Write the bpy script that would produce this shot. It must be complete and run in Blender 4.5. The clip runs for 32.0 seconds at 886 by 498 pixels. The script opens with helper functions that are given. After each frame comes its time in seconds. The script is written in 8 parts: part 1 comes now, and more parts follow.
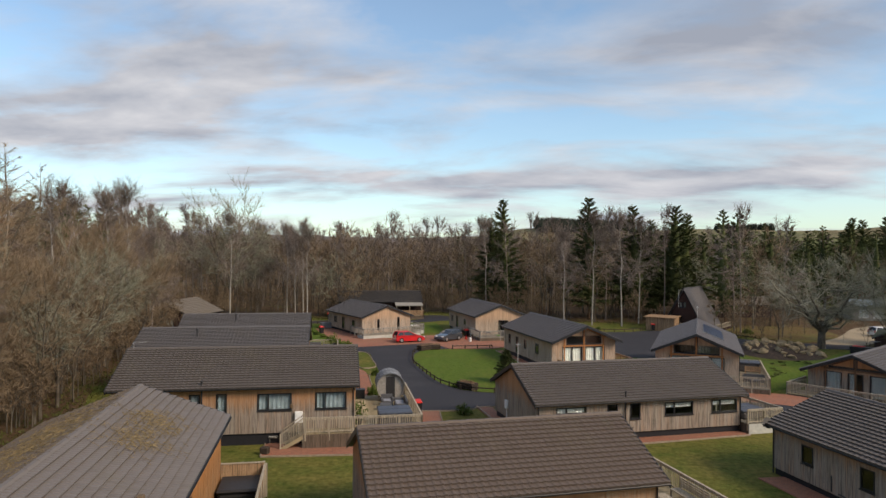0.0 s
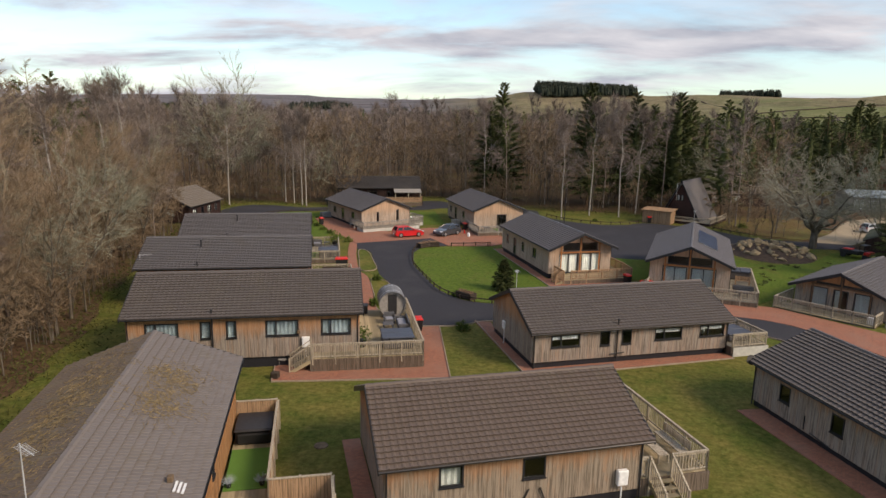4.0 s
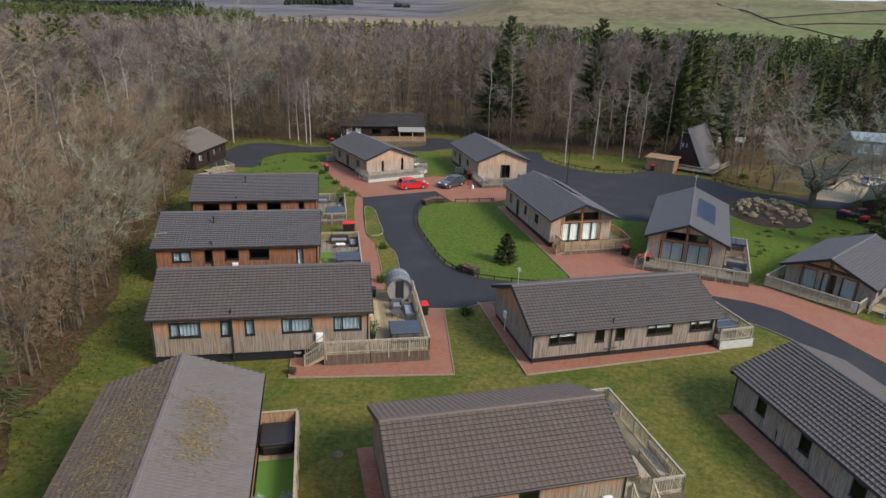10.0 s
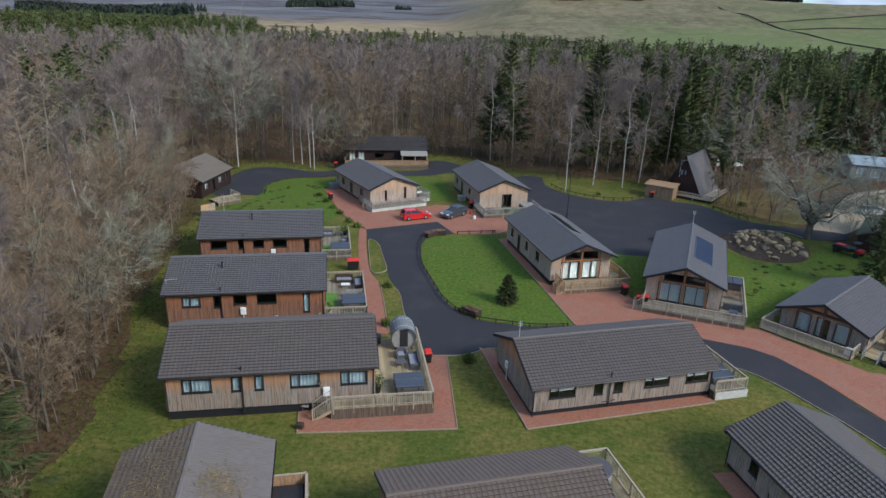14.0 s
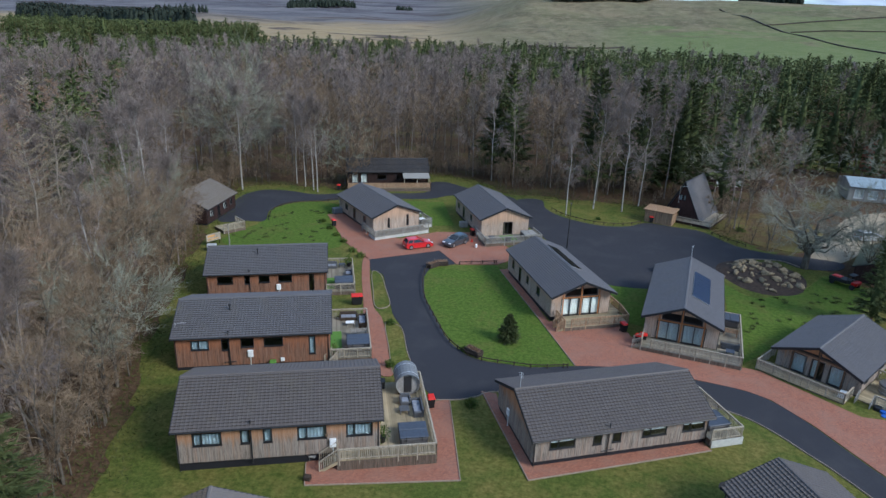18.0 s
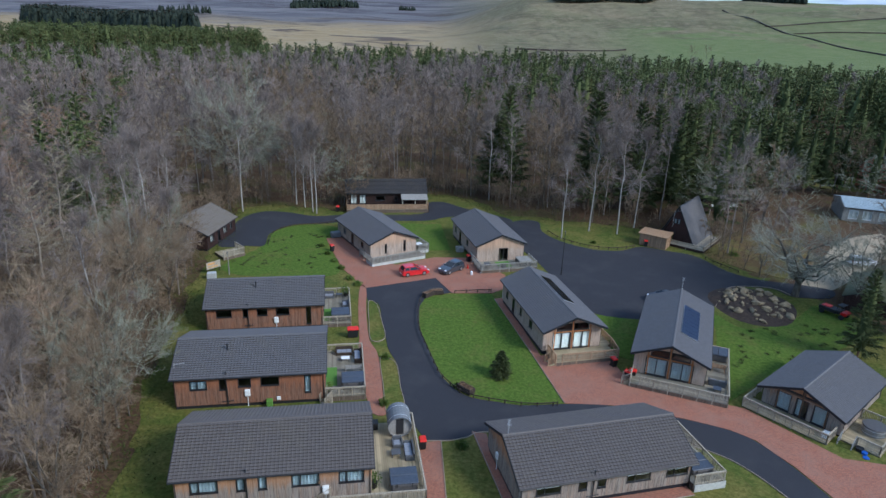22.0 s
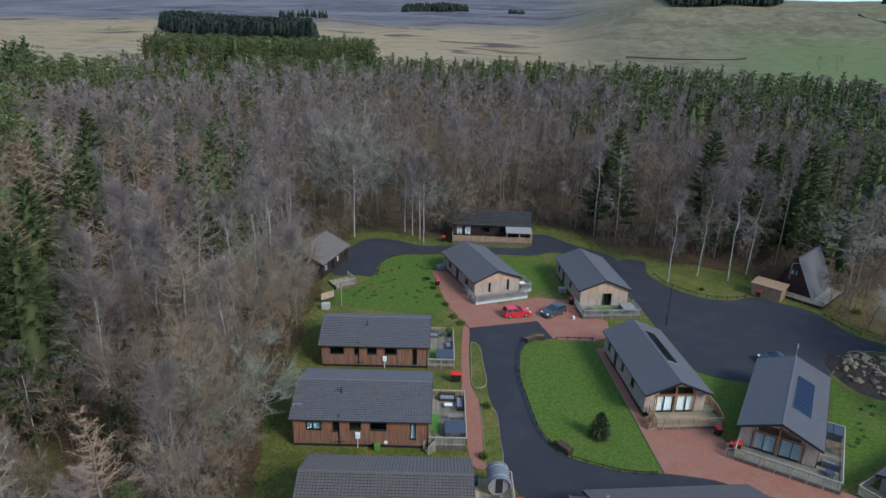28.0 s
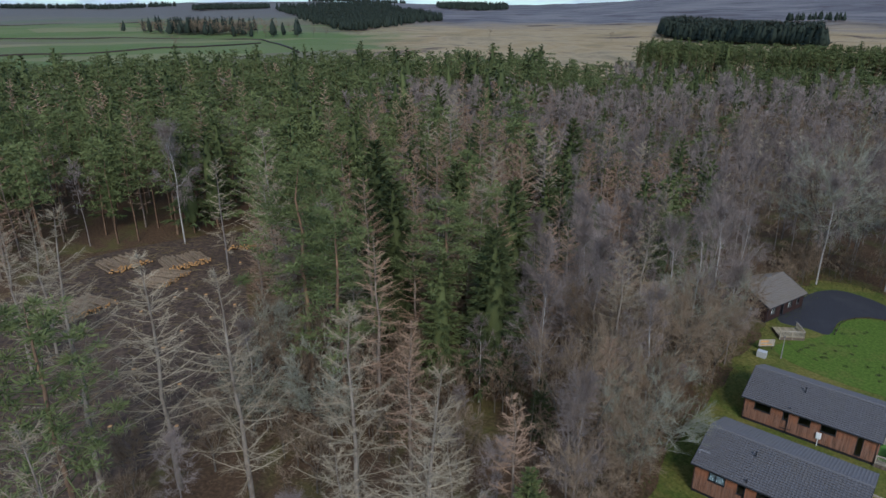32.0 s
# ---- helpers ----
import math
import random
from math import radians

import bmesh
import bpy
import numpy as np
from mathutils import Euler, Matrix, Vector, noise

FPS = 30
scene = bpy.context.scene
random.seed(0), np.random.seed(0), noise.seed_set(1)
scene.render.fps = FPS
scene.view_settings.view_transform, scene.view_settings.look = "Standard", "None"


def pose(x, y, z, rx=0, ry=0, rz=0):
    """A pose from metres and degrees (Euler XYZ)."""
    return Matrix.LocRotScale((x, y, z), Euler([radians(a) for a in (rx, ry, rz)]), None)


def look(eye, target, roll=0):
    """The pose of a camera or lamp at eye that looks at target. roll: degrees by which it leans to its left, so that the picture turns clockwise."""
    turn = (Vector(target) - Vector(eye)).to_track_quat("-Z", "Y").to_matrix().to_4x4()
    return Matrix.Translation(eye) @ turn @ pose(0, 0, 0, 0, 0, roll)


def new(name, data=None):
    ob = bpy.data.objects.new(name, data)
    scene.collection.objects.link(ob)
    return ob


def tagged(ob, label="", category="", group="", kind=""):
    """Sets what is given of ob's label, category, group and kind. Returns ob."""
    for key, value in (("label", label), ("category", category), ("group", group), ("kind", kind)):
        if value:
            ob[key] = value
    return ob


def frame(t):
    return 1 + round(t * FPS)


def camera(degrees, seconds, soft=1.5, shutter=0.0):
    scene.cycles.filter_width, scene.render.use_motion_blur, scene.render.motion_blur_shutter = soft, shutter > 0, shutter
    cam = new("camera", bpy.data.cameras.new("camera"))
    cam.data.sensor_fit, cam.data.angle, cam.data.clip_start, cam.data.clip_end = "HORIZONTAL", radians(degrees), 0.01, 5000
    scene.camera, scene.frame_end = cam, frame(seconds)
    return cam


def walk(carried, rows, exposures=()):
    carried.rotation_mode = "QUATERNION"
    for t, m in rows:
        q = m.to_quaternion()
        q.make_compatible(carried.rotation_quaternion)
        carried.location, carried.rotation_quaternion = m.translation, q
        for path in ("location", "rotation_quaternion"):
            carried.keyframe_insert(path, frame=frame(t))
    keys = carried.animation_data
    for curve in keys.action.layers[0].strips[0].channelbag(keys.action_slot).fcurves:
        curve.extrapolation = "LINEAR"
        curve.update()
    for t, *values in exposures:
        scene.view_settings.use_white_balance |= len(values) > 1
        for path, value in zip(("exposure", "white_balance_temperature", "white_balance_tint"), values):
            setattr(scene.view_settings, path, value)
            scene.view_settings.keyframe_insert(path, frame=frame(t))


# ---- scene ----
cam = camera(68.53, 32.0)
PATH = [
    (0, look((6.808, -2.673, 11.897), (-1.554, 46.621, 12.334), 0.44)),
    (0.5, look((6.818, -2.671, 12.394), (-1.560, 46.588, 10.552), 0.42)),
    (1, look((6.762, -2.664, 12.909), (-1.505, 46.310, 7.149), 0.48)),
    (1.5, look((6.708, -2.641, 13.466), (-1.405, 45.868, 4.461), 0.52)),
    (2, look((6.679, -2.625, 14.009), (-1.416, 45.775, 4.423), 0.62)),
    (3, look((6.611, -2.540, 15.059), (-1.502, 45.831, 5.343), 0.88)),
    (4, look((6.403, -2.560, 16.286), (-1.422, 45.807, 6.314), 1.12)),
    (4.5, look((6.480, -2.518, 16.771), (-1.478, 45.843, 6.878), 1.14)),
    (6.5, look((6.287, -2.686, 19.263), (-1.549, 45.385, 7.964), 1.45)),
    (7, look((6.226, -2.711, 19.795), (-1.368, 44.465, 5.074), 1.53)),
    (7.5, look((6.180, -2.735, 20.338), (-1.250, 43.781, 3.574), 1.57)),
    (8, look((6.141, -2.760, 20.914), (-1.290, 43.688, 3.964), 1.67)),
    (9, look((5.969, -2.708, 22.098), (-1.392, 43.701, 5.008), 1.89)),
    (10, look((5.916, -2.694, 23.295), (-1.502, 43.694, 6.174), 1.90)),
    (11, look((5.830, -2.695, 24.487), (-1.586, 43.684, 7.343), 2.00)),
    (12, look((5.666, -2.675, 25.484), (-1.721, 43.723, 8.375), 2.05)),
    (13, look((5.647, -2.703, 26.490), (-1.814, 43.698, 9.423), 2.02)),
    (14.5, look((5.529, -2.714, 28.134), (-1.959, 43.686, 11.077), 1.97)),
    (16.5, look((5.348, -2.644, 30.333), (-2.193, 43.741, 13.256), 2.01)),
    (18, look((5.213, -2.583, 31.909), (-2.321, 43.790, 14.799), 2.01)),
    (19, look((5.203, -2.572, 33.012), (-2.393, 43.780, 15.871), 1.97)),
    (20, look((5.131, -2.550, 34.085), (-2.495, 43.784, 16.910), 1.92)),
    (21, look((5.198, -2.539, 35.063), (-2.501, 43.797, 17.924), 1.91)),
    (21.5, look((5.608, -2.462, 35.695), (-2.182, 43.843, 18.513), 1.84)),
    (22, look((6.090, -2.392, 36.314), (-1.674, 43.909, 19.111), 1.93)),
    (22.5, look((6.393, -2.357, 36.905), (-1.366, 43.953, 19.724), 1.98)),
    (23, look((6.500, -2.381, 37.474), (-1.318, 43.929, 20.319), 1.92)),
    (24.5, look((6.444, -2.396, 38.893), (-1.397, 43.944, 21.830), 1.85)),
    (26.5, look((5.407, -2.662, 40.950), (-2.428, 43.684, 23.902), 1.90)),
    (27, look((5.108, -2.752, 41.449), (-2.920, 43.560, 24.398), 1.82)),
    (27.5, look((4.940, -2.824, 42.009), (-6.056, 42.828, 24.834), 1.82)),
    (28, look((4.791, -2.910, 42.614), (-10.151, 41.543, 25.273), 1.71)),
    (28.5, look((4.684, -2.996, 43.233), (-14.065, 39.926, 25.735), 1.59)),
    (29, look((4.691, -3.095, 43.861), (-17.766, 37.973, 26.280), 1.37)),
    (29.5, look((4.778, -3.179, 44.413), (-21.217, 35.714, 26.761), 1.07)),
    (30, look((4.911, -3.251, 44.783), (-24.451, 33.172, 27.141), 0.71)),
    (30.5, look((4.965, -3.255, 45.008), (-27.502, 30.415, 27.341), 0.54)),
    (31, look((5.011, -3.203, 45.126), (-30.302, 27.472, 27.463), 0.27)),
    (31.5, look((5.057, -3.136, 45.262), (-32.787, 24.367, 27.617), 0.13)),
    (32, look((5.138, -3.088, 45.437), (-34.956, 21.047, 27.829), 0.01)),
]
EXPOSURES = [(0.0, 0.28, 8500, 18), (4.0, 0.44, 8700, 21), (7.0, 0.38, 7900, 18), (8.0, 0.68, 7550, 18), (9.0, 0.68, 7400, 17), (13.0, 0.54, 6600, 12), (19.0, 0.50, 5850, 10), (23.0, 0.52, 5700, 10), (28.0, 0.42, 5850, 9), (32.0, 0.16, 5950, 12)]
walk(cam, PATH, EXPOSURES)
# ---- light ----
world = bpy.data.worlds.new("world")
scene.world = world
world.use_nodes = True
SUN_EL, SUN_AZ = 36.0, 112.0
wn, wl = world.node_tree.nodes, world.node_tree.links
bg = wn["Background"]
bg.inputs["Strength"].default_value = 0.100
sky = wn.new("ShaderNodeTexSky")
sky.sky_type = "NISHITA"
sky.sun_disc = False
sky.sun_elevation, sky.sun_rotation = radians(SUN_EL), radians(SUN_AZ)
sky.air_density, sky.dust_density, sky.ozone_density = 1.0, 0.6, 1.6


def wnode(kind, **sockets):
    n = wn.new(kind)
    for k, v in sockets.items():
        n.inputs[k.replace("_", " ")].default_value = v
    return n


# Broken cloud: noise laid on a flat layer overhead, so that it closes up towards the horizon.
co = wn.new("ShaderNodeTexCoord")
sep = wn.new("ShaderNodeSeparateXYZ")
wl.new(co.outputs["Generated"], sep.inputs[0])
up = wn.new("ShaderNodeMath"); up.operation = "MAXIMUM"; up.inputs[1].default_value = 0.0
wl.new(sep.outputs[2], up.inputs[0])
lift = wn.new("ShaderNodeMath"); lift.operation = "ADD"; lift.inputs[1].default_value = 0.16
wl.new(up.outputs[0], lift.inputs[0])
dx = wn.new("ShaderNodeMath"); dx.operation = "DIVIDE"
dy = wn.new("ShaderNodeMath"); dy.operation = "DIVIDE"
for k, d in ((0, dx), (1, dy)):
    wl.new(sep.outputs[k], d.inputs[0])
    wl.new(lift.outputs[0], d.inputs[1])
flat = wn.new("ShaderNodeCombineXYZ")
wl.new(dx.outputs[0], flat.inputs[0]); wl.new(dy.outputs[0], flat.inputs[1])
turn_map = wn.new("ShaderNodeMapping")
turn_map.inputs["Location"].default_value = (3.1, 1.4, 0.0)
turn_map.inputs["Rotation"].default_value = (0, 0, radians(-20))
turn_map.inputs["Scale"].default_value = (0.62, 1.0, 1.0)
wl.new(flat.outputs[0], turn_map.inputs[0])
cloud = wnode("ShaderNodeTexNoise", Scale=1.15, Detail=7.0, Roughness=0.56, Distortion=0.3)
wl.new(turn_map.outputs[0], cloud.inputs["Vector"])
cover = wn.new("ShaderNodeValToRGB")
cover.color_ramp.elements[0].position, cover.color_ramp.elements[1].position = 0.42, 0.60
cover.color_ramp.elements[0].color, cover.color_ramp.elements[1].color = (0.06, 0.06, 0.06, 1), (1, 1, 1, 1)
wl.new(cloud.outputs["Fac"], cover.inputs[0])
body = wnode("ShaderNodeTexNoise", Scale=2.1, Detail=6.0, Roughness=0.55, Distortion=0.3)
wl.new(turn_map.outputs[0], body.inputs["Vector"])
grey = wn.new("ShaderNodeValToRGB")
grey.color_ramp.elements[0].position, grey.color_ramp.elements[1].position = 0.34, 0.66
grey.color_ramp.elements[0].color, grey.color_ramp.elements[1].color = (2.45, 3.3, 4.75, 1), (4.95, 6.05, 7.6, 1)
wl.new(body.outputs["Fac"], grey.inputs[0])
mix = wn.new("ShaderNodeMix"); mix.data_type = "RGBA"
blue = wn.new("ShaderNodeMix"); blue.data_type = "RGBA"; blue.blend_type = "MULTIPLY"
blue.inputs["Factor"].default_value = 1.0
blue.inputs[7].default_value = (1.15, 1.60, 1.85, 1)
wl.new(sky.outputs[0], blue.inputs[6])
wl.new(cover.outputs[0], mix.inputs["Factor"])
wl.new(blue.outputs[2], mix.inputs[6])
wl.new(grey.outputs[0], mix.inputs[7])
# A paler, slightly warm rim low down where the layer thins.
rim = wn.new("ShaderNodeMapRange")
rim.inputs[1].default_value, rim.inputs[2].default_value = 0.02, 0.22
rim.inputs[3].default_value, rim.inputs[4].default_value = 0.30, 0.0
wl.new(sep.outputs[2], rim.inputs[0])
rim_noise = wn.new("ShaderNodeMath"); rim_noise.operation = "MULTIPLY"
wl.new(rim.outputs[0], rim_noise.inputs[0]); wl.new(body.outputs["Fac"], rim_noise.inputs[1])
mix2 = wn.new("ShaderNodeMix"); mix2.data_type = "RGBA"
wl.new(rim_noise.outputs[0], mix2.inputs["Factor"])
wl.new(mix.outputs[2], mix2.inputs[6])
mix2.inputs[7].default_value = (4.5, 5.4, 6.9, 1)
wl.new(mix2.outputs[2], bg.inputs["Color"])

sun = new("sun", bpy.data.lights.new("sun", "SUN"))
sun.data.energy, sun.data.angle, sun.data.color = 2.5, radians(20), (1.0, 0.95, 0.87)
# sun_rotation turns clockwise from +y.
sun_way = Vector((math.sin(radians(SUN_AZ)) * math.cos(radians(SUN_EL)), math.cos(radians(SUN_AZ)) * math.cos(radians(SUN_EL)), math.sin(radians(SUN_EL))))
sun.matrix_basis = look(sun_way * 100, (0, 0, 0))


# ---- materials ----
def material(name, rough=0.7, metal=0.0, spec=0.3):
    m = bpy.data.materials.new(name)
    m.use_nodes = True
    b = m.node_tree.nodes["Principled BSDF"]
    b.inputs["Roughness"].default_value = rough
    b.inputs["Metallic"].default_value = metal
    b.inputs["Specular IOR Level"].default_value = spec
    return m, m.node_tree.nodes, m.node_tree.links, b


def noise_at(n, l, scale, detail=4.0, rough=0.55, stretch=None, space="Object", distortion=0.0):
    t = n.new("ShaderNodeTexNoise")
    t.inputs["Scale"].default_value, t.inputs["Detail"].default_value, t.inputs["Roughness"].default_value = scale, detail, rough
    t.inputs["Distortion"].default_value = distortion
    if space == "World":
        c = n.new("ShaderNodeNewGeometry").outputs["Position"]
    else:
        c = n.new("ShaderNodeTexCoord").outputs[space]
    if stretch:
        mp = n.new("ShaderNodeMapping")
        mp.inputs["Scale"].default_value = stretch
        l.new(c, mp.inputs[0])
        c = mp.outputs[0]
    l.new(c, t.inputs["Vector"])
    return t.outputs["Fac"]


def ramp(n, l, fac, *stops):
    r = n.new("ShaderNodeValToRGB")
    e = r.color_ramp.elements
    while len(e) < len(stops):
        e.new(0.5)
    for k, (p, c) in enumerate(stops):
        e[k].position, e[k].color = p, (*c, 1)
    l.new(fac, r.inputs[0])
    return r.outputs[0]


def blend(n, l, fac, a, b, mode="MIX"):
    m = n.new("ShaderNodeMix")
    m.data_type, m.blend_type = "RGBA", mode
    for v, k in ((fac, 0), (a, 6), (b, 7)):
        if isinstance(v, (int, float)):
            m.inputs[k].default_value = v
        elif isinstance(v, tuple):
            m.inputs[k].default_value = (*v, 1)
        else:
            l.new(v, m.inputs[k])
    return m.outputs[2]


def bump(n, l, b, height, strength=0.3, distance=0.02):
    u = n.new("ShaderNodeBump")
    u.inputs["Strength"].default_value, u.inputs["Distance"].default_value = strength, distance
    l.new(height, u.inputs["Height"])
    l.new(u.outputs[0], b.inputs["Normal"])


def maths(n, l, op, a, b=0.0):
    m = n.new("ShaderNodeMath")
    m.operation = op
    for k, v in enumerate((a, b)):
        if isinstance(v, (int, float)):
            m.inputs[k].default_value = v
        else:
            l.new(v, m.inputs[k])
    return m.outputs[0]


def island(n):
    return n.new("ShaderNodeNewGeometry").outputs["Random Per Island"]


def each(n):
    return n.new("ShaderNodeObjectInfo").outputs["Random"]


def plain(name, col, rough=0.6, metal=0.0, spec=0.3, vary=0.12, scale=6.0, bumpy=0.15):
    """A painted or moulded surface with slight soiling at two scales."""
    m, n, l, b = material(name, rough, metal, spec)
    f = noise_at(n, l, scale)
    g = noise_at(n, l, scale * 0.15, 3)
    dark = tuple(c * (1 - vary * 1.6) for c in col)
    light = tuple(min(1, c * (1 + vary)) for c in col)
    c = ramp(n, l, f, (0.3, dark), (0.7, light))
    l.new(blend(n, l, maths(n, l, "MULTIPLY", g, 0.5), c, dark), b.inputs["Base Color"])
    if bumpy:
        bump(n, l, b, f, bumpy, 0.01)
    return m


def cladding(name, fresh, aged, worn=0.5):
    """Vertical larch boards: each its own tone, silvered by weather in patches and dark streaks."""
    m, n, l, b = material(name, 0.75, 0, 0.2)
    grain = noise_at(n, l, 14.0, 6, 0.6, (6.0, 6.0, 0.35))
    weather = noise_at(n, l, 0.9, 4, 0.65, (2.2, 2.2, 0.6))
    tone = ramp(n, l, island(n), (0.0, tuple(c * 0.52 for c in aged)), (0.22, tuple(c * 0.85 for c in fresh)), (0.45, aged), (0.66, tuple(c * 1.28 for c in aged)), (0.84, tuple((a + f) / 2 for a, f in zip(aged, fresh))), (1.0, tuple(c * 0.74 for c in aged)))
    z_ = n.new("ShaderNodeSeparateXYZ")
    l.new(n.new("ShaderNodeTexCoord").outputs["Object"], z_.inputs[0])
    fresh_top = n.new("ShaderNodeMapRange")
    l.new(z_.outputs[2], fresh_top.inputs[0])
    fresh_top.inputs[1].default_value, fresh_top.inputs[2].default_value, fresh_top.inputs[3].default_value, fresh_top.inputs[4].default_value = 1.5, 3.1, 0.15, -0.24
    weather = maths(n, l, "ADD", weather, fresh_top.outputs[0])
    tint = ramp(n, l, weather, (worn - 0.10, fresh), (worn + 0.10, tuple(c * 1.12 for c in aged)))
    c = blend(n, l, 0.62, tone, tint)
    streak = noise_at(n, l, 2.6, 5, 0.66, (6.0, 6.0, 0.22))
    c = blend(n, l, ramp(n, l, streak, (0.47, (0, 0, 0)), (0.60, (0.9, 0.9, 0.9))), c, tuple(v * 0.34 for v in aged))
    pale = noise_at(n, l, 4.2, 4, 0.6, (5.0, 5.0, 0.3))
    c = blend(n, l, ramp(n, l, pale, (0.55, (0, 0, 0)), (0.70, (0.6, 0.6, 0.6))), c, tuple(v * 1.5 for v in aged))
    c = blend(n, l, maths(n, l, "MULTIPLY", grain, 0.6), c, tuple(v * 0.45 for v in aged))
    shelter = n.new("ShaderNodeMapRange")
    l.new(maths(n, l, "ADD", z_.outputs[2], maths(n, l, "MULTIPLY", maths(n, l, "SUBTRACT", streak, 0.5), 2.2)), shelter.inputs[0])
    shelter.inputs[1].default_value, shelter.inputs[2].default_value, shelter.inputs[4].default_value = 2.25, 3.2, 0.8
    c = blend(n, l, shelter.outputs[0], c, blend(n, l, island(n), tuple(v * 0.72 for v in fresh), fresh))
    l.new(c, b.inputs["Base Color"])
    bump(n, l, b, grain, 0.35, 0.006)
    return m


M = {}
M["clad_warm"] = cladding("larch_cladding", (0.52, 0.215, 0.080), (0.31, 0.250, 0.190), 0.46)
M["clad_grey"] = cladding("silvered_cladding", (0.50, 0.245, 0.115), (0.335, 0.285, 0.240), 0.42)
M["clad_red"] = cladding("cedar_cladding", (0.40, 0.155, 0.075), (0.26, 0.145, 0.10), 0.54)
M["clad_pale"] = cladding("pale_cladding", (0.56, 0.36, 0.235), (0.50, 0.395, 0.315), 0.47)
M["clad_new"] = cladding("fresh_cladding", (0.52, 0.22, 0.075), (0.40, 0.22, 0.11), 0.6)
M["clad_dark"] = cladding("dark_stained_cladding", (0.045, 0.024, 0.018), (0.035, 0.02, 0.017), 0.5)
M["clad_maroon"] = cladding("maroon_boards", (0.070, 0.034, 0.028), (0.050, 0.028, 0.024), 0.5)


def tile_material(name, col, moss=0.2):
    m, n, l, b = material(name, 0.62, 0, 0.35)
    tone = ramp(n, l, island(n), (0.0, tuple(c * 0.92 for c in col)), (0.5, col), (1.0, tuple(c * 1.07 for c in col)))
    grit = noise_at(n, l, 40.0, 3)
    stain = noise_at(n, l, 0.7, 5, 0.65, (1.0, 0.5, 1.0))
    c = blend(n, l, ramp(n, l, stain, (0.50, (0, 0, 0)), (0.75, (moss * 2.2, moss * 2.2, moss * 2.2))), tone, (0.15, 0.125, 0.08))
    c = blend(n, l, maths(n, l, "MULTIPLY", grit, 0.35), c, tuple(v * 0.5 for v in col))
    l.new(c, b.inputs["Base Color"])
    bump(n, l, b, grit, 0.25, 0.004)
    return m


M["tile"] = tile_material("concrete_roof_tile", (0.112, 0.096, 0.088), 0.12)
M["tile_slate"] = tile_material("slate_grey_roof_tile", (0.118, 0.112, 0.115), 0.10)
M["tile_front"] = tile_material("weathered_brown_roof_tile", (0.128, 0.096, 0.078), 0.22)
M["tile_dark"] = tile_material("dark_roof_felt", (0.048, 0.044, 0.043), 0.15)
M["tile_flat"] = tile_material("flat_grey_roof_tile", (0.165, 0.142, 0.128), 0.16)
M["tile_needles"] = tile_material("needle_strewn_roof_tile", (0.125, 0.092, 0.066), 0.4)
M["tile_mossy"] = tile_material("mossy_old_roof", (0.17, 0.145, 0.12), 0.35)
M["green_felt"] = tile_material("moss_green_roof", (0.075, 0.085, 0.035), 0.3)
M["fascia"] = plain("black_fascia", (0.02, 0.021, 0.024), 0.45, 0, 0.4)
M["plinth"] = plain("black_plinth_boards", (0.018, 0.018, 0.022), 0.65)
M["upvc"] = plain("anthracite_window_bar", (0.022, 0.023, 0.027), 0.4, 0, 0.4, bumpy=0)
M["white"] = plain("white_plastic", (0.78, 0.79, 0.78), 0.45, bumpy=0)
M["curtain"] = plain("pale_curtain", (0.58, 0.61, 0.59), 0.85, vary=0.2, scale=9)
M["net"] = plain("grey_net_curtain", (0.36, 0.38, 0.37), 0.85, vary=0.15)
M["blind"] = plain("blue_grey_blind", (0.20, 0.26, 0.30), 0.8, vary=0.1)
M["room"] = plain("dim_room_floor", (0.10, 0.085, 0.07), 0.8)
M["orange_wood"] = plain("stained_orange_timber", (0.42, 0.17, 0.06), 0.6, vary=0.25)


def decking(name, col):
    """Laid boards: a tone to each, damp patches and a little grit."""
    m, n, l, b = material(name, 0.8, 0, 0.2)
    tone = ramp(n, l, island(n), (0.0, tuple(c * 0.62 for c in col)), (0.5, col), (1.0, tuple(c * 1.25 for c in col)))
    damp = noise_at(n, l, 0.8, 4, 0.6)
    c = blend(n, l, ramp(n, l, damp, (0.46, (0, 0, 0)), (0.68, (0.6, 0.6, 0.6))), tone, tuple(v * f for v, f in zip(col, (0.50, 0.54, 0.48))))
    grit = noise_at(n, l, 18.0, 4, 0.6)
    l.new(blend(n, l, maths(n, l, "MULTIPLY", grit, 0.3), c, tuple(v * 0.55 for v in col)), b.inputs["Base Color"])
    bump(n, l, b, grit, 0.2, 0.004)
    return m


M["deck"] = decking("deck_boards", (0.37, 0.30, 0.19))
M["deck_grey"] = decking("grey_deck_boards", (0.25, 0.225, 0.175))
M["rail"] = cladding("weathered_rail", (0.44, 0.36, 0.24), (0.45, 0.39, 0.30), 0.45)
M["rail_orange"] = cladding("new_pine_rail", (0.45, 0.26, 0.13), (0.40, 0.26, 0.16), 0.5)
M["rail_grey"] = cladding("grey_rail", (0.32, 0.30, 0.265), (0.33, 0.315, 0.285), 0.5)
M["skirt"] = cladding("deck_skirt_boards", (0.20, 0.14, 0.095), (0.17, 0.13, 0.10), 0.5)
M["render"] = plain("pale_render_base", (0.5, 0.5, 0.46), 0.85, vary=0.15, scale=3)
M["dark_wood"] = plain("dark_fence_timber", (0.055, 0.04, 0.03), 0.8, vary=0.3)
M["red"] = plain("red_plastic", (0.62, 0.025, 0.015), 0.4, vary=0.08, bumpy=0)
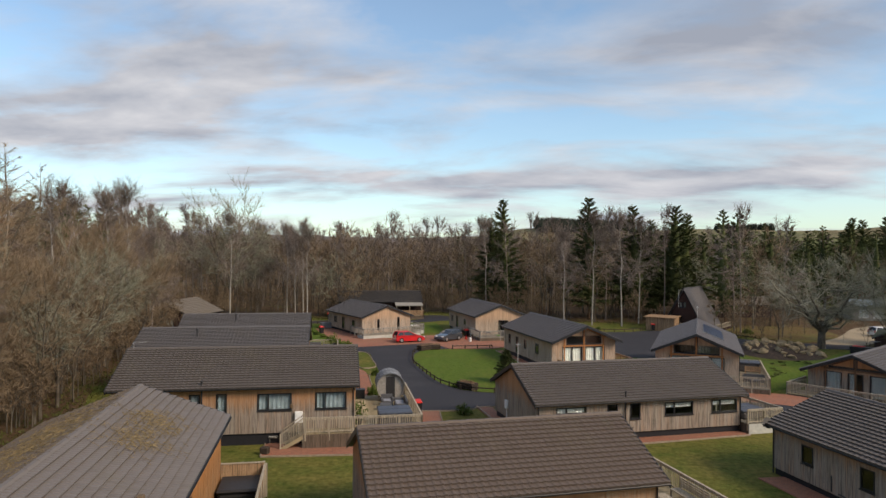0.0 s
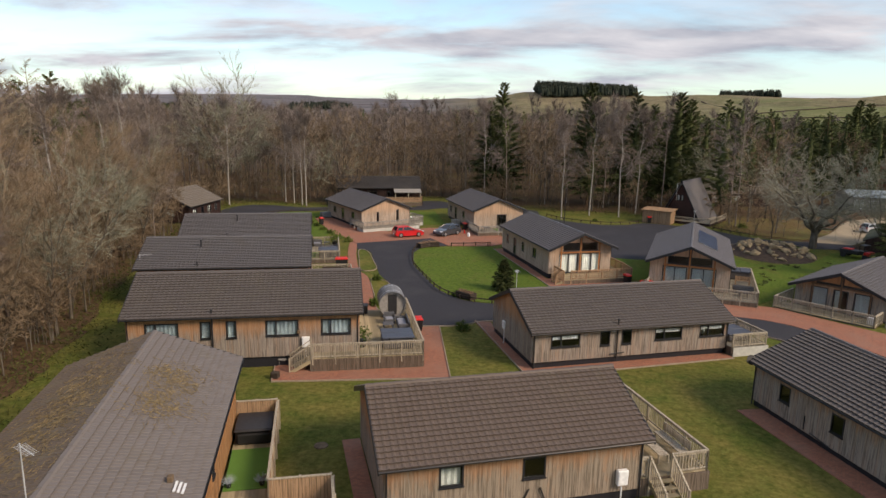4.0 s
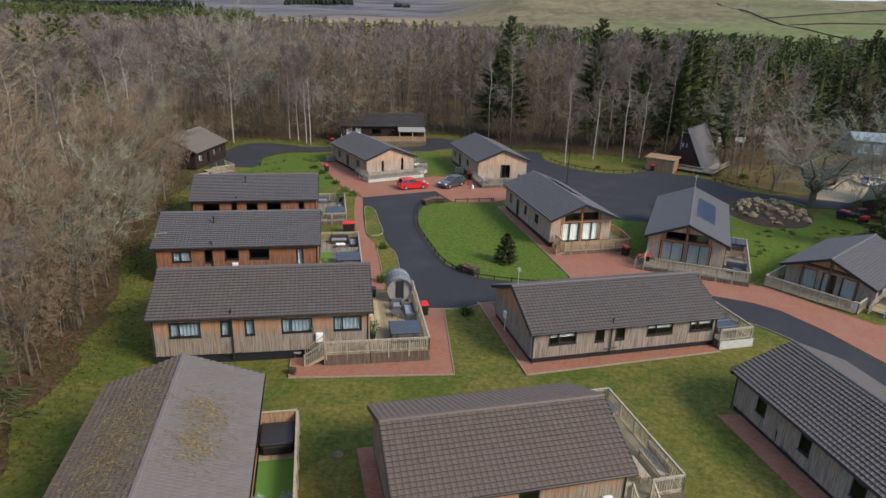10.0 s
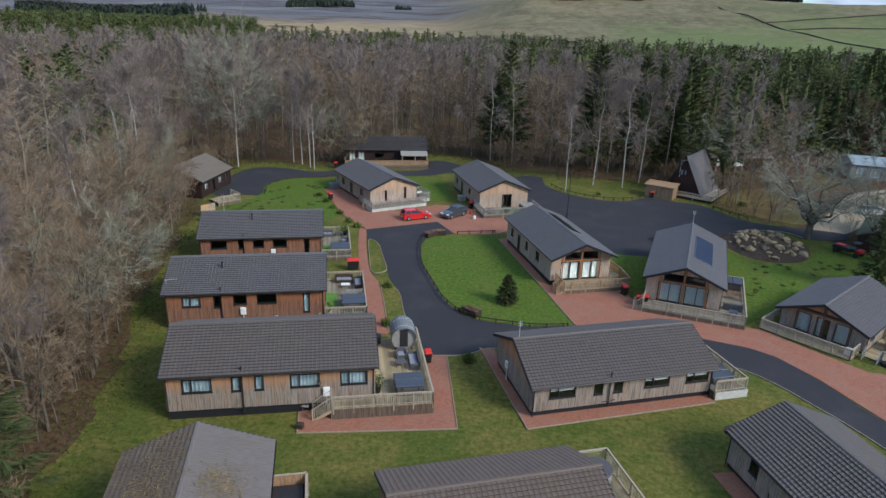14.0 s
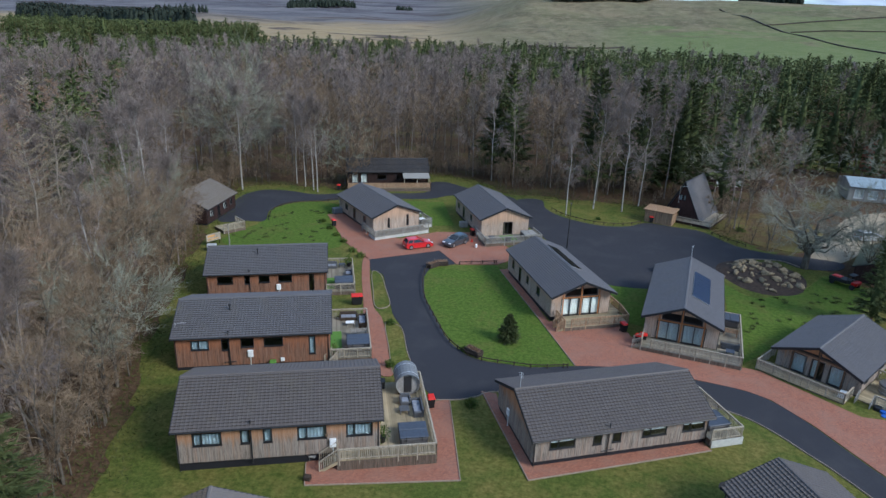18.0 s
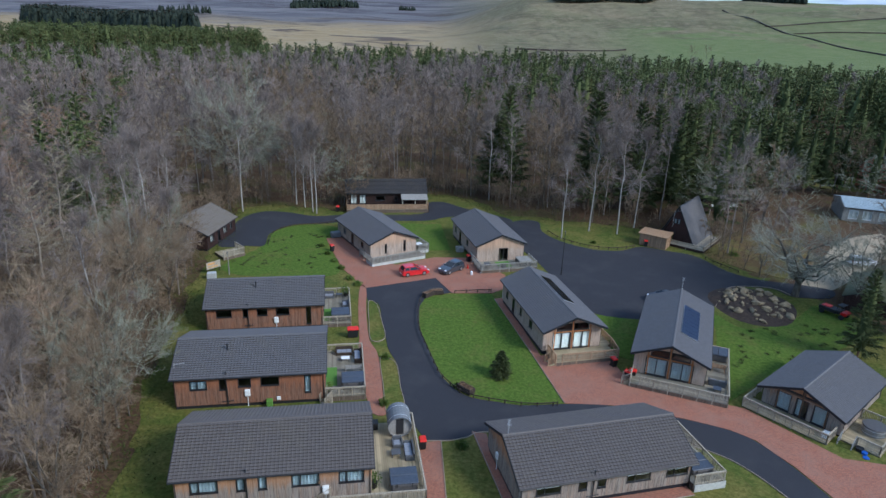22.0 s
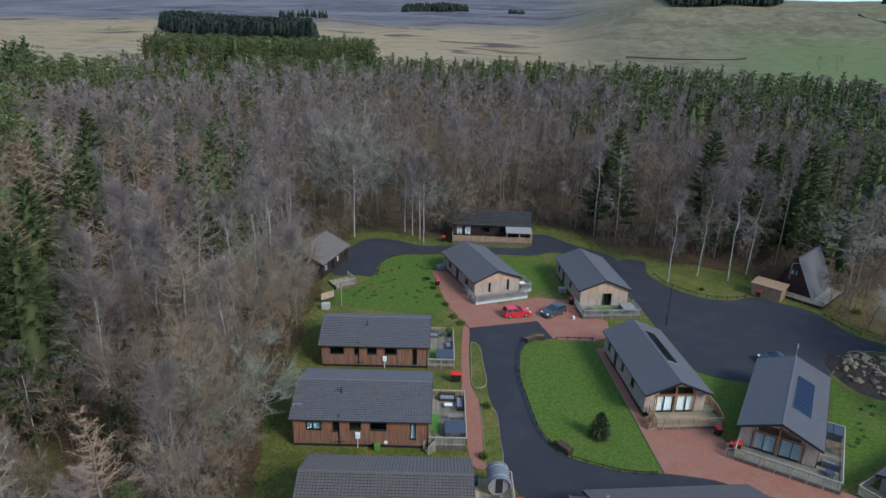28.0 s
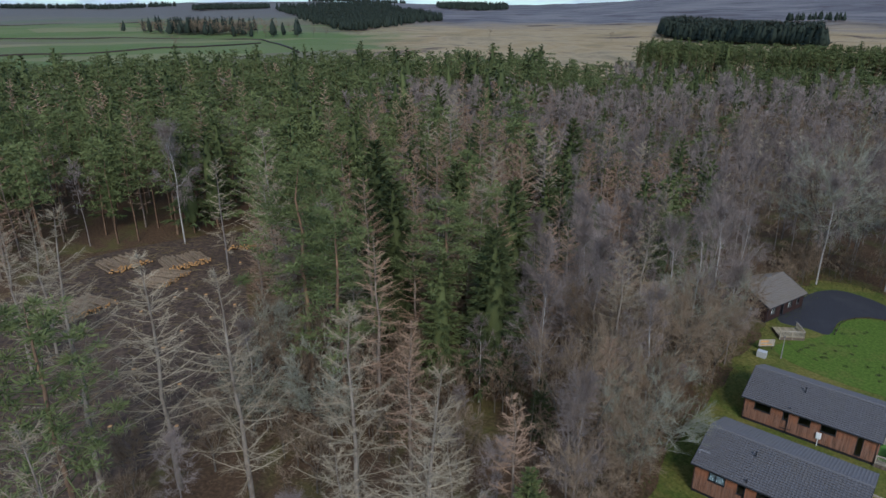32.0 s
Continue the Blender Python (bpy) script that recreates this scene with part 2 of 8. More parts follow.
M["black"] = plain("black_plastic", (0.018, 0.018, 0.019), 0.5, bumpy=0)
M["blue"] = plain("blue_plastic", (0.02, 0.10, 0.42), 0.45, bumpy=0)
M["cover"] = plain("dark_tub_cover", (0.030, 0.029, 0.031), 0.5, vary=0.2)
M["cover_blue"] = plain("slate_tub_cover", (0.062, 0.075, 0.10), 0.5, vary=0.15)
M["tub_side"] = plain("grey_tub_side", (0.09, 0.085, 0.085), 0.6)
M["rattan"] = plain("grey_rattan", (0.10, 0.105, 0.115), 0.75, vary=0.3, scale=25)
M["cushion"] = plain("grey_cushion", (0.24, 0.26, 0.30), 0.9, vary=0.15)
M["turf"] = plain("artificial_turf", (0.105, 0.235, 0.042), 0.9, vary=0.25, scale=30)
M["straw"] = plain("dry_twigs", (0.30, 0.215, 0.105), 0.9, vary=0.4)
M["stone"] = plain("rockery_stone", (0.30, 0.235, 0.145), 0.9, vary=0.35, scale=2.5, bumpy=0.6)
M["felled_soil"] = plain("felled_soil", (0.095, 0.062, 0.042), 0.95, vary=0.45, scale=1.2, bumpy=0.5)
M["soil"] = plain("dark_soil", (0.055, 0.038, 0.028), 0.95, vary=0.35, scale=3, bumpy=0.5)
M["metal"] = plain("galvanised_metal", (0.55, 0.56, 0.56), 0.45, 0.35, bumpy=0)
M["brown_wood"] = plain("stained_brown_timber", (0.17, 0.10, 0.06), 0.6, vary=0.25)
M["barrel"] = plain("silver_barrel_wood", (0.30, 0.285, 0.265), 0.7, vary=0.25, scale=10)
M["barrel_roof"] = plain("barrel_shingle", (0.19, 0.20, 0.21), 0.8, vary=0.25, scale=8)
M["bark_log"] = plain("log_bark", (0.25, 0.180, 0.115), 0.9, vary=0.4, scale=4, bumpy=0.6)
M["cut"] = plain("fresh_cut_wood", (0.62, 0.33, 0.12), 0.85, vary=0.2)
M["tyre"] = plain("tyre_rubber", (0.02, 0.02, 0.02), 0.85)
M["alloy"] = plain("alloy_rim", (0.5, 0.5, 0.52), 0.35, 0.8, bumpy=0)
M["lamp_red"] = plain("tail_lamp", (0.4, 0.01, 0.01), 0.3, bumpy=0)
M["lamp_clear"] = plain("head_lamp", (0.7, 0.7, 0.72), 0.2, bumpy=0)
M["solar"] = plain("solar_cells", (0.010, 0.014, 0.040), 0.30, 0, 0.2, vary=0.15, bumpy=0)
M["solar_black"] = plain("black_solar_cells", (0.008, 0.009, 0.012), 0.2, 0, 0.6, vary=0.15, bumpy=0)
M["pale_roof"] = plain("pale_blue_roof_sheet", (0.40, 0.47, 0.50), 0.6, vary=0.15, scale=2)
M["brick_wall"] = plain("red_brick_house", (0.32, 0.12, 0.07), 0.85, vary=0.3, scale=8)
M["concrete"] = plain("pale_edging_stone", (0.33, 0.26, 0.195), 0.85, vary=0.2)
M["brown_metal"] = plain("rusty_lid", (0.17, 0.115, 0.07), 0.8, vary=0.3)


def car_paint(name, col):
    m, n, l, b = material(name, 0.28, 0.0, 0.5)
    c = ramp(n, l, noise_at(n, l, 3.0), (0.3, tuple(v * 0.9 for v in col)), (0.7, col))
    l.new(c, b.inputs["Base Color"])
    b.inputs["Coat Weight"].default_value, b.inputs["Coat Roughness"].default_value = 0.8, 0.06
    return m


M["paint_red"] = car_paint("red_car_paint", (0.62, 0.018, 0.022))
M["paint_grey"] = car_paint("grey_car_paint", (0.045, 0.050, 0.058))
M["paint_white"] = car_paint("white_car_paint", (0.75, 0.75, 0.75))
M["paint_black"] = car_paint("black_car_paint", (0.012, 0.012, 0.014))

m, n, l, b = material("window_glass", 0.02, 0, 0.5)
b.inputs["Transmission Weight"].default_value = 1.0
b.inputs["IOR"].default_value = 1.45
b.inputs["Base Color"].default_value = (0.86, 0.93, 0.95, 1)
M["glass"] = m
m, n, l, b = material("tinted_car_glass", 0.04, 0, 0.6)
b.inputs["Base Color"].default_value = (0.015, 0.018, 0.022, 1)
M["car_glass"] = m

# Ground covers, in world metres.
def lawn_material(name, low_c, high_c, dry_a, dry_b, dry_from, dry_to):
    m, n, l, b = material(name, 0.95, 0, 0.1)
    fine = noise_at(n, l, 14.0, 6, 0.75, space="World")
    tuft = noise_at(n, l, 2.6, 5, 0.7, space="World")
    patch = noise_at(n, l, 0.17, 6, 0.66, space="World", distortion=0.5)
    mid = noise_at(n, l, 0.75, 5, 0.65, space="World")
    c = ramp(n, l, maths(n, l, "ADD", maths(n, l, "MULTIPLY", fine, 0.5), maths(n, l, "MULTIPLY", tuft, 0.5)), (0.40, low_c), (0.60, high_c))
    dry = ramp(n, l, tuft, (0.35, dry_a), (0.68, dry_b))
    where = maths(n, l, "ADD", maths(n, l, "MULTIPLY", patch, 0.65), maths(n, l, "MULTIPLY", mid, 0.35))
    c = blend(n, l, ramp(n, l, where, (dry_from, (0.04, 0.04, 0.04)), (dry_to, (0.85, 0.85, 0.85))), c, dry)
    worn = noise_at(n, l, 1.5, 5, 0.7, space="World", distortion=0.3)
    c = blend(n, l, ramp(n, l, worn, (0.62, (0, 0, 0)), (0.76, (0.55, 0.55, 0.55))), c, (0.105, 0.072, 0.034))
    l.new(c, b.inputs["Base Color"])
    bump(n, l, b, fine, 0.7, 0.05)
    return m


M["lawn"] = lawn_material("mown_lawn", (0.040, 0.058, 0.010), (0.106, 0.132, 0.028), (0.095, 0.088, 0.020), (0.225, 0.178, 0.056), 0.42, 0.60)
M["lawn_fresh"] = lawn_material("fresh_green_lawn", (0.040, 0.078, 0.010), (0.108, 0.162, 0.028), (0.080, 0.092, 0.020), (0.150, 0.140, 0.042), 0.50, 0.68)
M["bank"] = lawn_material("leaf_strewn_bank", (0.080, 0.050, 0.024), (0.165, 0.105, 0.050), (0.095, 0.100, 0.026), (0.185, 0.165, 0.055), 0.46, 0.60)
m, n, l, b = material("asphalt", 0.88, 0, 0.25)
grit = noise_at(n, l, 35.0, 3, space="World")
wide = noise_at(n, l, 0.22, 5, 0.6, space="World")
c = ramp(n, l, grit, (0.3, (0.022, 0.022, 0.026)), (0.75, (0.043, 0.043, 0.050)))
c = blend(n, l, ramp(n, l, wide, (0.5, (0, 0, 0)), (0.8, (0.6, 0.6, 0.6))), c, (0.060, 0.058, 0.060))
l.new(c, b.inputs["Base Color"])
bump(n, l, b, grit, 0.3, 0.01)
M["asphalt"] = m
m, n, l, b = material("gravel_track", 0.95, 0, 0.1)
grit = noise_at(n, l, 6.0, 6, 0.7, space="World")
wide = noise_at(n, l, 0.3, 5, 0.6, space="World")
c = ramp(n, l, grit, (0.3, (0.25, 0.20, 0.135)), (0.75, (0.46, 0.375, 0.265)))
c = blend(n, l, ramp(n, l, wide, (0.4, (0, 0, 0)), (0.75, (0.7, 0.7, 0.7))), c, (0.18, 0.15, 0.105))
l.new(c, b.inputs["Base Color"])
bump(n, l, b, grit, 0.5, 0.03)
M["gravel"] = m
m, n, l, b = material("red_block_paving", 0.85, 0, 0.2)
geo = n.new("ShaderNodeNewGeometry")
mp = n.new("ShaderNodeMapping")
mp.inputs["Rotation"].default_value = (0, 0, radians(-23))
l.new(geo.outputs["Position"], mp.inputs[0])
bt = n.new("ShaderNodeTexBrick")
bt.inputs["Scale"].default_value = 1.0
bt.inputs["Brick Width"].default_value, bt.inputs["Row Height"].default_value, bt.inputs["Mortar Size"].default_value = 0.2, 0.1, 0.006
bt.inputs["Color1"].default_value, bt.inputs["Color2"].default_value, bt.inputs["Mortar"].default_value = (0.355, 0.145, 0.090, 1), (0.26, 0.104, 0.068, 1), (0.14, 0.088, 0.068, 1)
l.new(mp.outputs[0], bt.inputs["Vector"])
wide = noise_at(n, l, 0.5, 5, 0.6, space="World")
c = blend(n, l, ramp(n, l, wide, (0.42, (0, 0, 0)), (0.75, (0.6, 0.6, 0.6))), bt.outputs["Color"], (0.275, 0.158, 0.115))
l.new(c, b.inputs["Base Color"])
bump(n, l, b, bt.outputs["Fac"], -0.4, 0.008)
M["paving"] = m
# The whole land: leaf litter under the woods, then rough pasture, fields and moor.
m, n, l, b = material("land", 0.95, 0, 0.1)
fine = noise_at(n, l, 2.2, 7, 0.7, space="World")
mid = noise_at(n, l, 0.13, 6, 0.6, space="World", distortion=0.6)
litter = ramp(n, l, fine, (0.25, (0.032, 0.021, 0.013)), (0.5, (0.085, 0.052, 0.030)), (0.8, (0.165, 0.105, 0.058)))
mossy = ramp(n, l, fine, (0.3, (0.065, 0.066, 0.018)), (0.75, (0.15, 0.14, 0.045)))
near = blend(n, l, ramp(n, l, mid, (0.50, (0, 0, 0)), (0.68, (0.8, 0.8, 0.8))), litter, mossy)
pos = n.new("ShaderNodeNewGeometry").outputs["Position"]
sp = n.new("ShaderNodeSeparateXYZ")
l.new(pos, sp.inputs[0])
ln = n.new("ShaderNodeVectorMath"); ln.operation = "LENGTH"
l.new(pos, ln.inputs[0])
bearing = maths(n, l, "ARCTAN2", maths(n, l, "MULTIPLY", sp.outputs[0], -1.0), sp.outputs[1])


def span(value, lo, hi):
    k = n.new("ShaderNodeMapRange")
    k.interpolation_type = "SMOOTHSTEP"
    l.new(value, k.inputs[0])
    k.inputs[1].default_value, k.inputs[2].default_value = lo, hi
    return k.outputs[0]


# polar metres: heath patches and field strips run across the valley
polar = n.new("ShaderNodeCombineXYZ")
l.new(maths(n, l, "MULTIPLY", bearing, 1000.0), polar.inputs[0])
l.new(ln.outputs["Value"], polar.inputs[1])


def far_noise(scale, stretch, detail=6, rough=0.62, twist=0.6):
    mp = n.new("ShaderNodeMapping")
    mp.inputs["Scale"].default_value = stretch
    l.new(polar.outputs[0], mp.inputs[0])
    t = n.new("ShaderNodeTexNoise")
    t.inputs["Scale"].default_value, t.inputs["Detail"].default_value, t.inputs["Roughness"].default_value, t.inputs["Distortion"].default_value = scale, detail, rough, twist
    l.new(mp.outputs[0], t.inputs["Vector"])
    return t.outputs["Fac"]


strips = far_noise(0.008, (0.9, 0.75, 1.0), 8, 0.68, 1.1)
patches = far_noise(0.0105, (0.6, 0.8, 1.0), 7, 0.62, 1.0)
tussock = noise_at(n, l, 0.06, 6, 0.7, space="World")
big = noise_at(n, l, 0.0035, 6, 0.6, space="World", distortion=0.8)
out_ = maths(n, l, "ADD", ln.outputs["Value"], maths(n, l, "MULTIPLY", maths(n, l, "SUBTRACT", patches, 0.5), 900.0))
straw = ramp(n, l, strips, (0.30, (0.18, 0.145, 0.088)), (0.45, (0.35, 0.265, 0.155)), (0.58, (0.31, 0.222, 0.115)), (0.70, (0.19, 0.155, 0.085)))
straw = blend(n, l, ramp(n, l, tussock, (0.40, (0, 0, 0)), (0.72, (0.4, 0.4, 0.4))), straw, (0.15, 0.12, 0.075))
# far heather greyed: cloud shade and distance haze put into its colour
hazed_heath = ramp(n, l, strips, (0.35, (0.072, 0.064, 0.072)), (0.50, (0.130, 0.122, 0.128)), (0.62, (0.185, 0.170, 0.165)), (0.74, (0.095, 0.085, 0.092)))
moor = blend(n, l, span(out_, 1300, 1900), straw, hazed_heath)
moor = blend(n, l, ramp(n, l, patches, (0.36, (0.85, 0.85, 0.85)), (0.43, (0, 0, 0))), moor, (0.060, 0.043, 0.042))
hill = ramp(n, l, big, (0.34, (0.105, 0.102, 0.052)), (0.50, (0.175, 0.155, 0.085)), (0.64, (0.225, 0.172, 0.102)))
hill = blend(n, l, ramp(n, l, strips, (0.52, (0, 0, 0)), (0.66, (0.6, 0.6, 0.6))), hill, (0.165, 0.152, 0.078))
streaks = far_noise(0.028, (1.0, 0.45, 1.0), 6, 0.7, 1.2)
hill = blend(n, l, ramp(n, l, streaks, (0.40, (0.75, 0.75, 0.75)), (0.56, (0, 0, 0))), hill, (0.105, 0.088, 0.050))
hill = blend(n, l, ramp(n, l, tussock, (0.50, (0, 0, 0)), (0.64, (0.55, 0.55, 0.55))), hill, (0.285, 0.232, 0.145))
cells = n.new("ShaderNodeTexVoronoi")
cells.inputs["Scale"].default_value = 0.0042
warp = n.new("ShaderNodeMapping")
warp.inputs["Scale"].default_value = (0.75, 1.7, 0.0)
l.new(polar.outputs[0], warp.inputs[0])
l.new(warp.outputs[0], cells.inputs["Vector"])
field = n.new("ShaderNodeSeparateColor")
l.new(cells.outputs["Color"], field.inputs[0])
pasture = ramp(n, l, field.outputs[0], (0.10, (0.105, 0.150, 0.048)), (0.40, (0.135, 0.165, 0.062)), (0.62, (0.25, 0.21, 0.12)), (0.78, (0.115, 0.135, 0.060)), (0.95, (0.150, 0.135, 0.085)))
pasture = blend(n, l, ramp(n, l, strips, (0.48, (0, 0, 0)), (0.66, (0.5, 0.5, 0.5))), pasture, (0.15, 0.145, 0.08))
pasture = blend(n, l, maths(n, l, "MULTIPLY", tussock, 0.25), pasture, (0.095, 0.105, 0.045))
# far fields fade to grey, distance haze put into the colour
pasture = blend(n, l, span(out_, 1600, 2300), pasture, (0.125, 0.118, 0.110))
low_green = ramp(n, l, tussock, (0.3, (0.110, 0.142, 0.048)), (0.7, (0.165, 0.182, 0.076)))
hill = blend(n, l, maths(n, l, "MULTIPLY", span(bearing, radians(-1.0), radians(-10.0)), span(out_, 1060, 960)), hill, low_green)
east_green = maths(n, l, "MULTIPLY", span(bearing, radians(-10.0), radians(-20.0)), ramp(n, l, field.outputs[1], (0.45, (0, 0, 0)), (0.55, (0.7, 0.7, 0.7))))
hill = blend(n, l, east_green, hill, low_green)
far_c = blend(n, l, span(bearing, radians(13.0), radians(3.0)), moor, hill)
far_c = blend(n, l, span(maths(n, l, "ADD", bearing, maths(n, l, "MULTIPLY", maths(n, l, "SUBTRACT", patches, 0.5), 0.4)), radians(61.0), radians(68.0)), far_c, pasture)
edge = n.new("ShaderNodeMapRange")
l.new(ln.outputs["Value"], edge.inputs[0])
edge.inputs[1].default_value, edge.inputs[2].default_value = 400, 470
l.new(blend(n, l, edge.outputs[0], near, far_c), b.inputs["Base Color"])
bump(n, l, b, maths(n, l, "ADD", maths(n, l, "MULTIPLY", fine, 0.06), maths(n, l, "MULTIPLY", maths(n, l, "ADD", tussock, strips), maths(n, l, "MULTIPLY", edge.outputs[0], 2.5))), 0.7, 2.0)
M["land"] = m


def foliage(name, dark, light, rough=0.8, spread=0.5):
    m, n, l, b = material(name, rough, 0, 0.15)
    c = ramp(n, l, island(n), (0.1, dark), (0.9, light))
    tree_tone = ramp(n, l, each(n), (0.0, tuple(v * (1 - spread) for v in light)), (0.5, light), (1.0, tuple(min(1, v * (1 + spread * 0.6)) for v in light)))
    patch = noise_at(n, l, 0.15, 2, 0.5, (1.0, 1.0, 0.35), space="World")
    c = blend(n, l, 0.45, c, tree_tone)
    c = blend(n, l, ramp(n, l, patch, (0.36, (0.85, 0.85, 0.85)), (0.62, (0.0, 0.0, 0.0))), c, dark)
    l.new(c, b.inputs["Base Color"])
    return m


def bark(name, base, mark, white=False):
    m, n, l, b = material(name, 0.85, 0, 0.15)
    f = noise_at(n, l, 3.0, 5, 0.6, (1.0, 1.0, 2.5 if white else 0.4))
    l.new(ramp(n, l, f, (0.36, mark), (0.5 if white else 0.7, base)), b.inputs["Base Color"])
    bump(n, l, b, f, 0.4, 0.02)
    return m


M["bark_birch"] = bark("birch_bark", (0.36, 0.335, 0.30), (0.15, 0.12, 0.10), True)
M["bark_dull"] = bark("dull_birch_bark", (0.23, 0.195, 0.17), (0.10, 0.08, 0.068), True)
M["bark_pale"] = bark("pale_larch_bark", (0.29, 0.25, 0.20), (0.15, 0.12, 0.095))
M["bark_grey"] = bark("grey_bark", (0.165, 0.145, 0.118), (0.07, 0.058, 0.045))
M["bark_larch"] = bark("larch_bark", (0.30, 0.245, 0.19), (0.12, 0.085, 0.065))
M["bark_pine"] = bark("pine_bark", (0.26, 0.16, 0.095), (0.10, 0.065, 0.045))
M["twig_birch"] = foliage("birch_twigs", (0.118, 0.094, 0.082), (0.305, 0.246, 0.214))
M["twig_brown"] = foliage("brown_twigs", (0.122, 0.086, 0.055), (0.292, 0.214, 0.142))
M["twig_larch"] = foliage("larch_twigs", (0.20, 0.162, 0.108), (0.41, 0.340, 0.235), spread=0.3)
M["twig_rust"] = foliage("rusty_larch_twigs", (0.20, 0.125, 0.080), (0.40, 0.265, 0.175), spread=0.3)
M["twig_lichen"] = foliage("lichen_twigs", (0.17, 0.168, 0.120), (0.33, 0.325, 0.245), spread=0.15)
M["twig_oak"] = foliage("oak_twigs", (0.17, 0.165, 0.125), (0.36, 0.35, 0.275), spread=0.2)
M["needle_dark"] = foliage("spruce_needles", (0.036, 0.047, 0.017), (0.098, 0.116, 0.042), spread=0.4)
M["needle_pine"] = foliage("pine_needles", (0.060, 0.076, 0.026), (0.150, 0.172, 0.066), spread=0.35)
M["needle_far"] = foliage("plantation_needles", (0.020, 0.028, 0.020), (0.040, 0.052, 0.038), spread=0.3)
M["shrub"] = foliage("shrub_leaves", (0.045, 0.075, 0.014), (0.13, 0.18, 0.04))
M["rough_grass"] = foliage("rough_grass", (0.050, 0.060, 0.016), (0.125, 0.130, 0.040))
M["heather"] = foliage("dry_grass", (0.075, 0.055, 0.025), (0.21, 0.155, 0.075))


# ---- mesh helpers ----
class Geo:
    """Collects vertices and faces in a thing's own metres."""

    def __init__(self):
        self.v, self.f = [], []

    def add(self, vs, fs):
        k = len(self.v)
        self.v.extend(tuple(p) for p in vs)
        self.f.extend(tuple(i + k for i in f) for f in fs)
        return self

    def hexa(self, p):
        """Eight corners: four below, four above, in turn."""
        return self.add(p, [(3, 2, 1, 0), (4, 5, 6, 7), (0, 1, 5, 4), (1, 2, 6, 5), (2, 3, 7, 6), (3, 0, 4, 7)])

    def box(self, x0, y0, z0, x1, y1, z1):
        x0, x1, y0, y1, z0, z1 = min(x0, x1), max(x0, x1), min(y0, y1), max(y0, y1), min(z0, z1), max(z0, z1)
        return self.hexa([(x0, y0, z0), (x1, y0, z0), (x1, y1, z0), (x0, y1, z0), (x0, y0, z1), (x1, y0, z1), (x1, y1, z1), (x0, y1, z1)])

    def soft(self, x0, y0, z0, x1, y1, z1, r=0.04):
        """A box with its edges taken off."""
        xs, ys = (x0, x0 + r, x1 - r, x1), (y0, y0 + r, y1 - r, y1)
        ring = [(xs[1], ys[0]), (xs[2], ys[0]), (xs[3], ys[1]), (xs[3], ys[2]), (xs[2], ys[3]), (xs[1], ys[3]), (xs[0], ys[2]), (xs[0], ys[1])]
        inner = [(min(max(x, x0 + r), x1 - r), min(max(y, y0 + r), y1 - r)) for x, y in ring]
        rows = [[(x, y, z0) for x, y in inner], [(x, y, z0 + r) for x, y in ring], [(x, y, z1 - r) for x, y in ring], [(x, y, z1) for x, y in inner]]
        vs = [p for row in rows for p in row]
        fs = [(a * 8 + i, a * 8 + (i + 1) % 8, a * 8 + 8 + (i + 1) % 8, a * 8 + 8 + i) for a in range(3) for i in range(8)]
        return self.add(vs, fs + [tuple(range(7, -1, -1)), tuple(range(24, 32))])

    def bar(self, p, q, w, h):
        """A squared bar from p to q, w wide and h high."""
        p, q = Vector(p), Vector(q)
        d = (q - p).normalized()
        s = d.cross(Vector((0, 0, 1)))
        s = s.normalized() if s.length > 1e-4 else Vector((1, 0, 0))
        u = s.cross(d)
        s, u = s * w / 2, u * h / 2
        return self.hexa([p - s - u, p + s - u, q + s - u, q - s - u, p - s + u, p + s + u, q + s + u, q - s + u])

    def tube(self, p, q, r0, r1, n=8, caps=True):
        p, q = Vector(p), Vector(q)
        d = (q - p).normalized()
        s = d.orthogonal().normalized()
        u = d.cross(s)
        a = [s * math.cos(math.tau * i / n) + u * math.sin(math.tau * i / n) for i in range(n)]
        fs = [(i, (i + 1) % n, n + (i + 1) % n, n + i) for i in range(n)]
        if caps:
            fs += [tuple(range(n - 1, -1, -1)), tuple(range(n, 2 * n))]
        return self.add([p + k * r0 for k in a] + [q + k * r1 for k in a], fs)

    def prism(self, pts, z0, z1):
        k = len(pts)
        fs = [(i, (i + 1) % k, k + (i + 1) % k, k + i) for i in range(k)]
        return self.add([(x, y, z0) for x, y in pts] + [(x, y, z1) for x, y in pts], fs + [tuple(range(k - 1, -1, -1)), tuple(range(k, 2 * k))])


def shape(name, g, mat):
    me = bpy.data.meshes.new(name)
    me.from_pydata(g.v, [], g.f)
    me.materials.append(mat)
    return me


def part(name, g, mat, parent, label="", smooth=False, shift=None):
    me = g if isinstance(g, bpy.types.Mesh) else shape(name, g, mat)
    if smooth:
        me.polygons.foreach_set("use_smooth", [True] * len(me.polygons))
    ob = new(name, me)
    ob.parent = parent
    if shift is not None:
        ob.matrix_basis = shift
    if label:
        ob["label"] = label
    return ob


def thing(name, m, label, category, group="", kind=""):
    ob = new(name)
    ob.empty_display_size = 0.2
    ob.matrix_basis = m
    return tagged(ob, label, category, group, kind)


def single(name, g, mat, m, label, category, group="", kind="", smooth=False):
    ob = part(name, g, mat, None, "", smooth, m)
    return tagged(ob, label, category, group, kind)


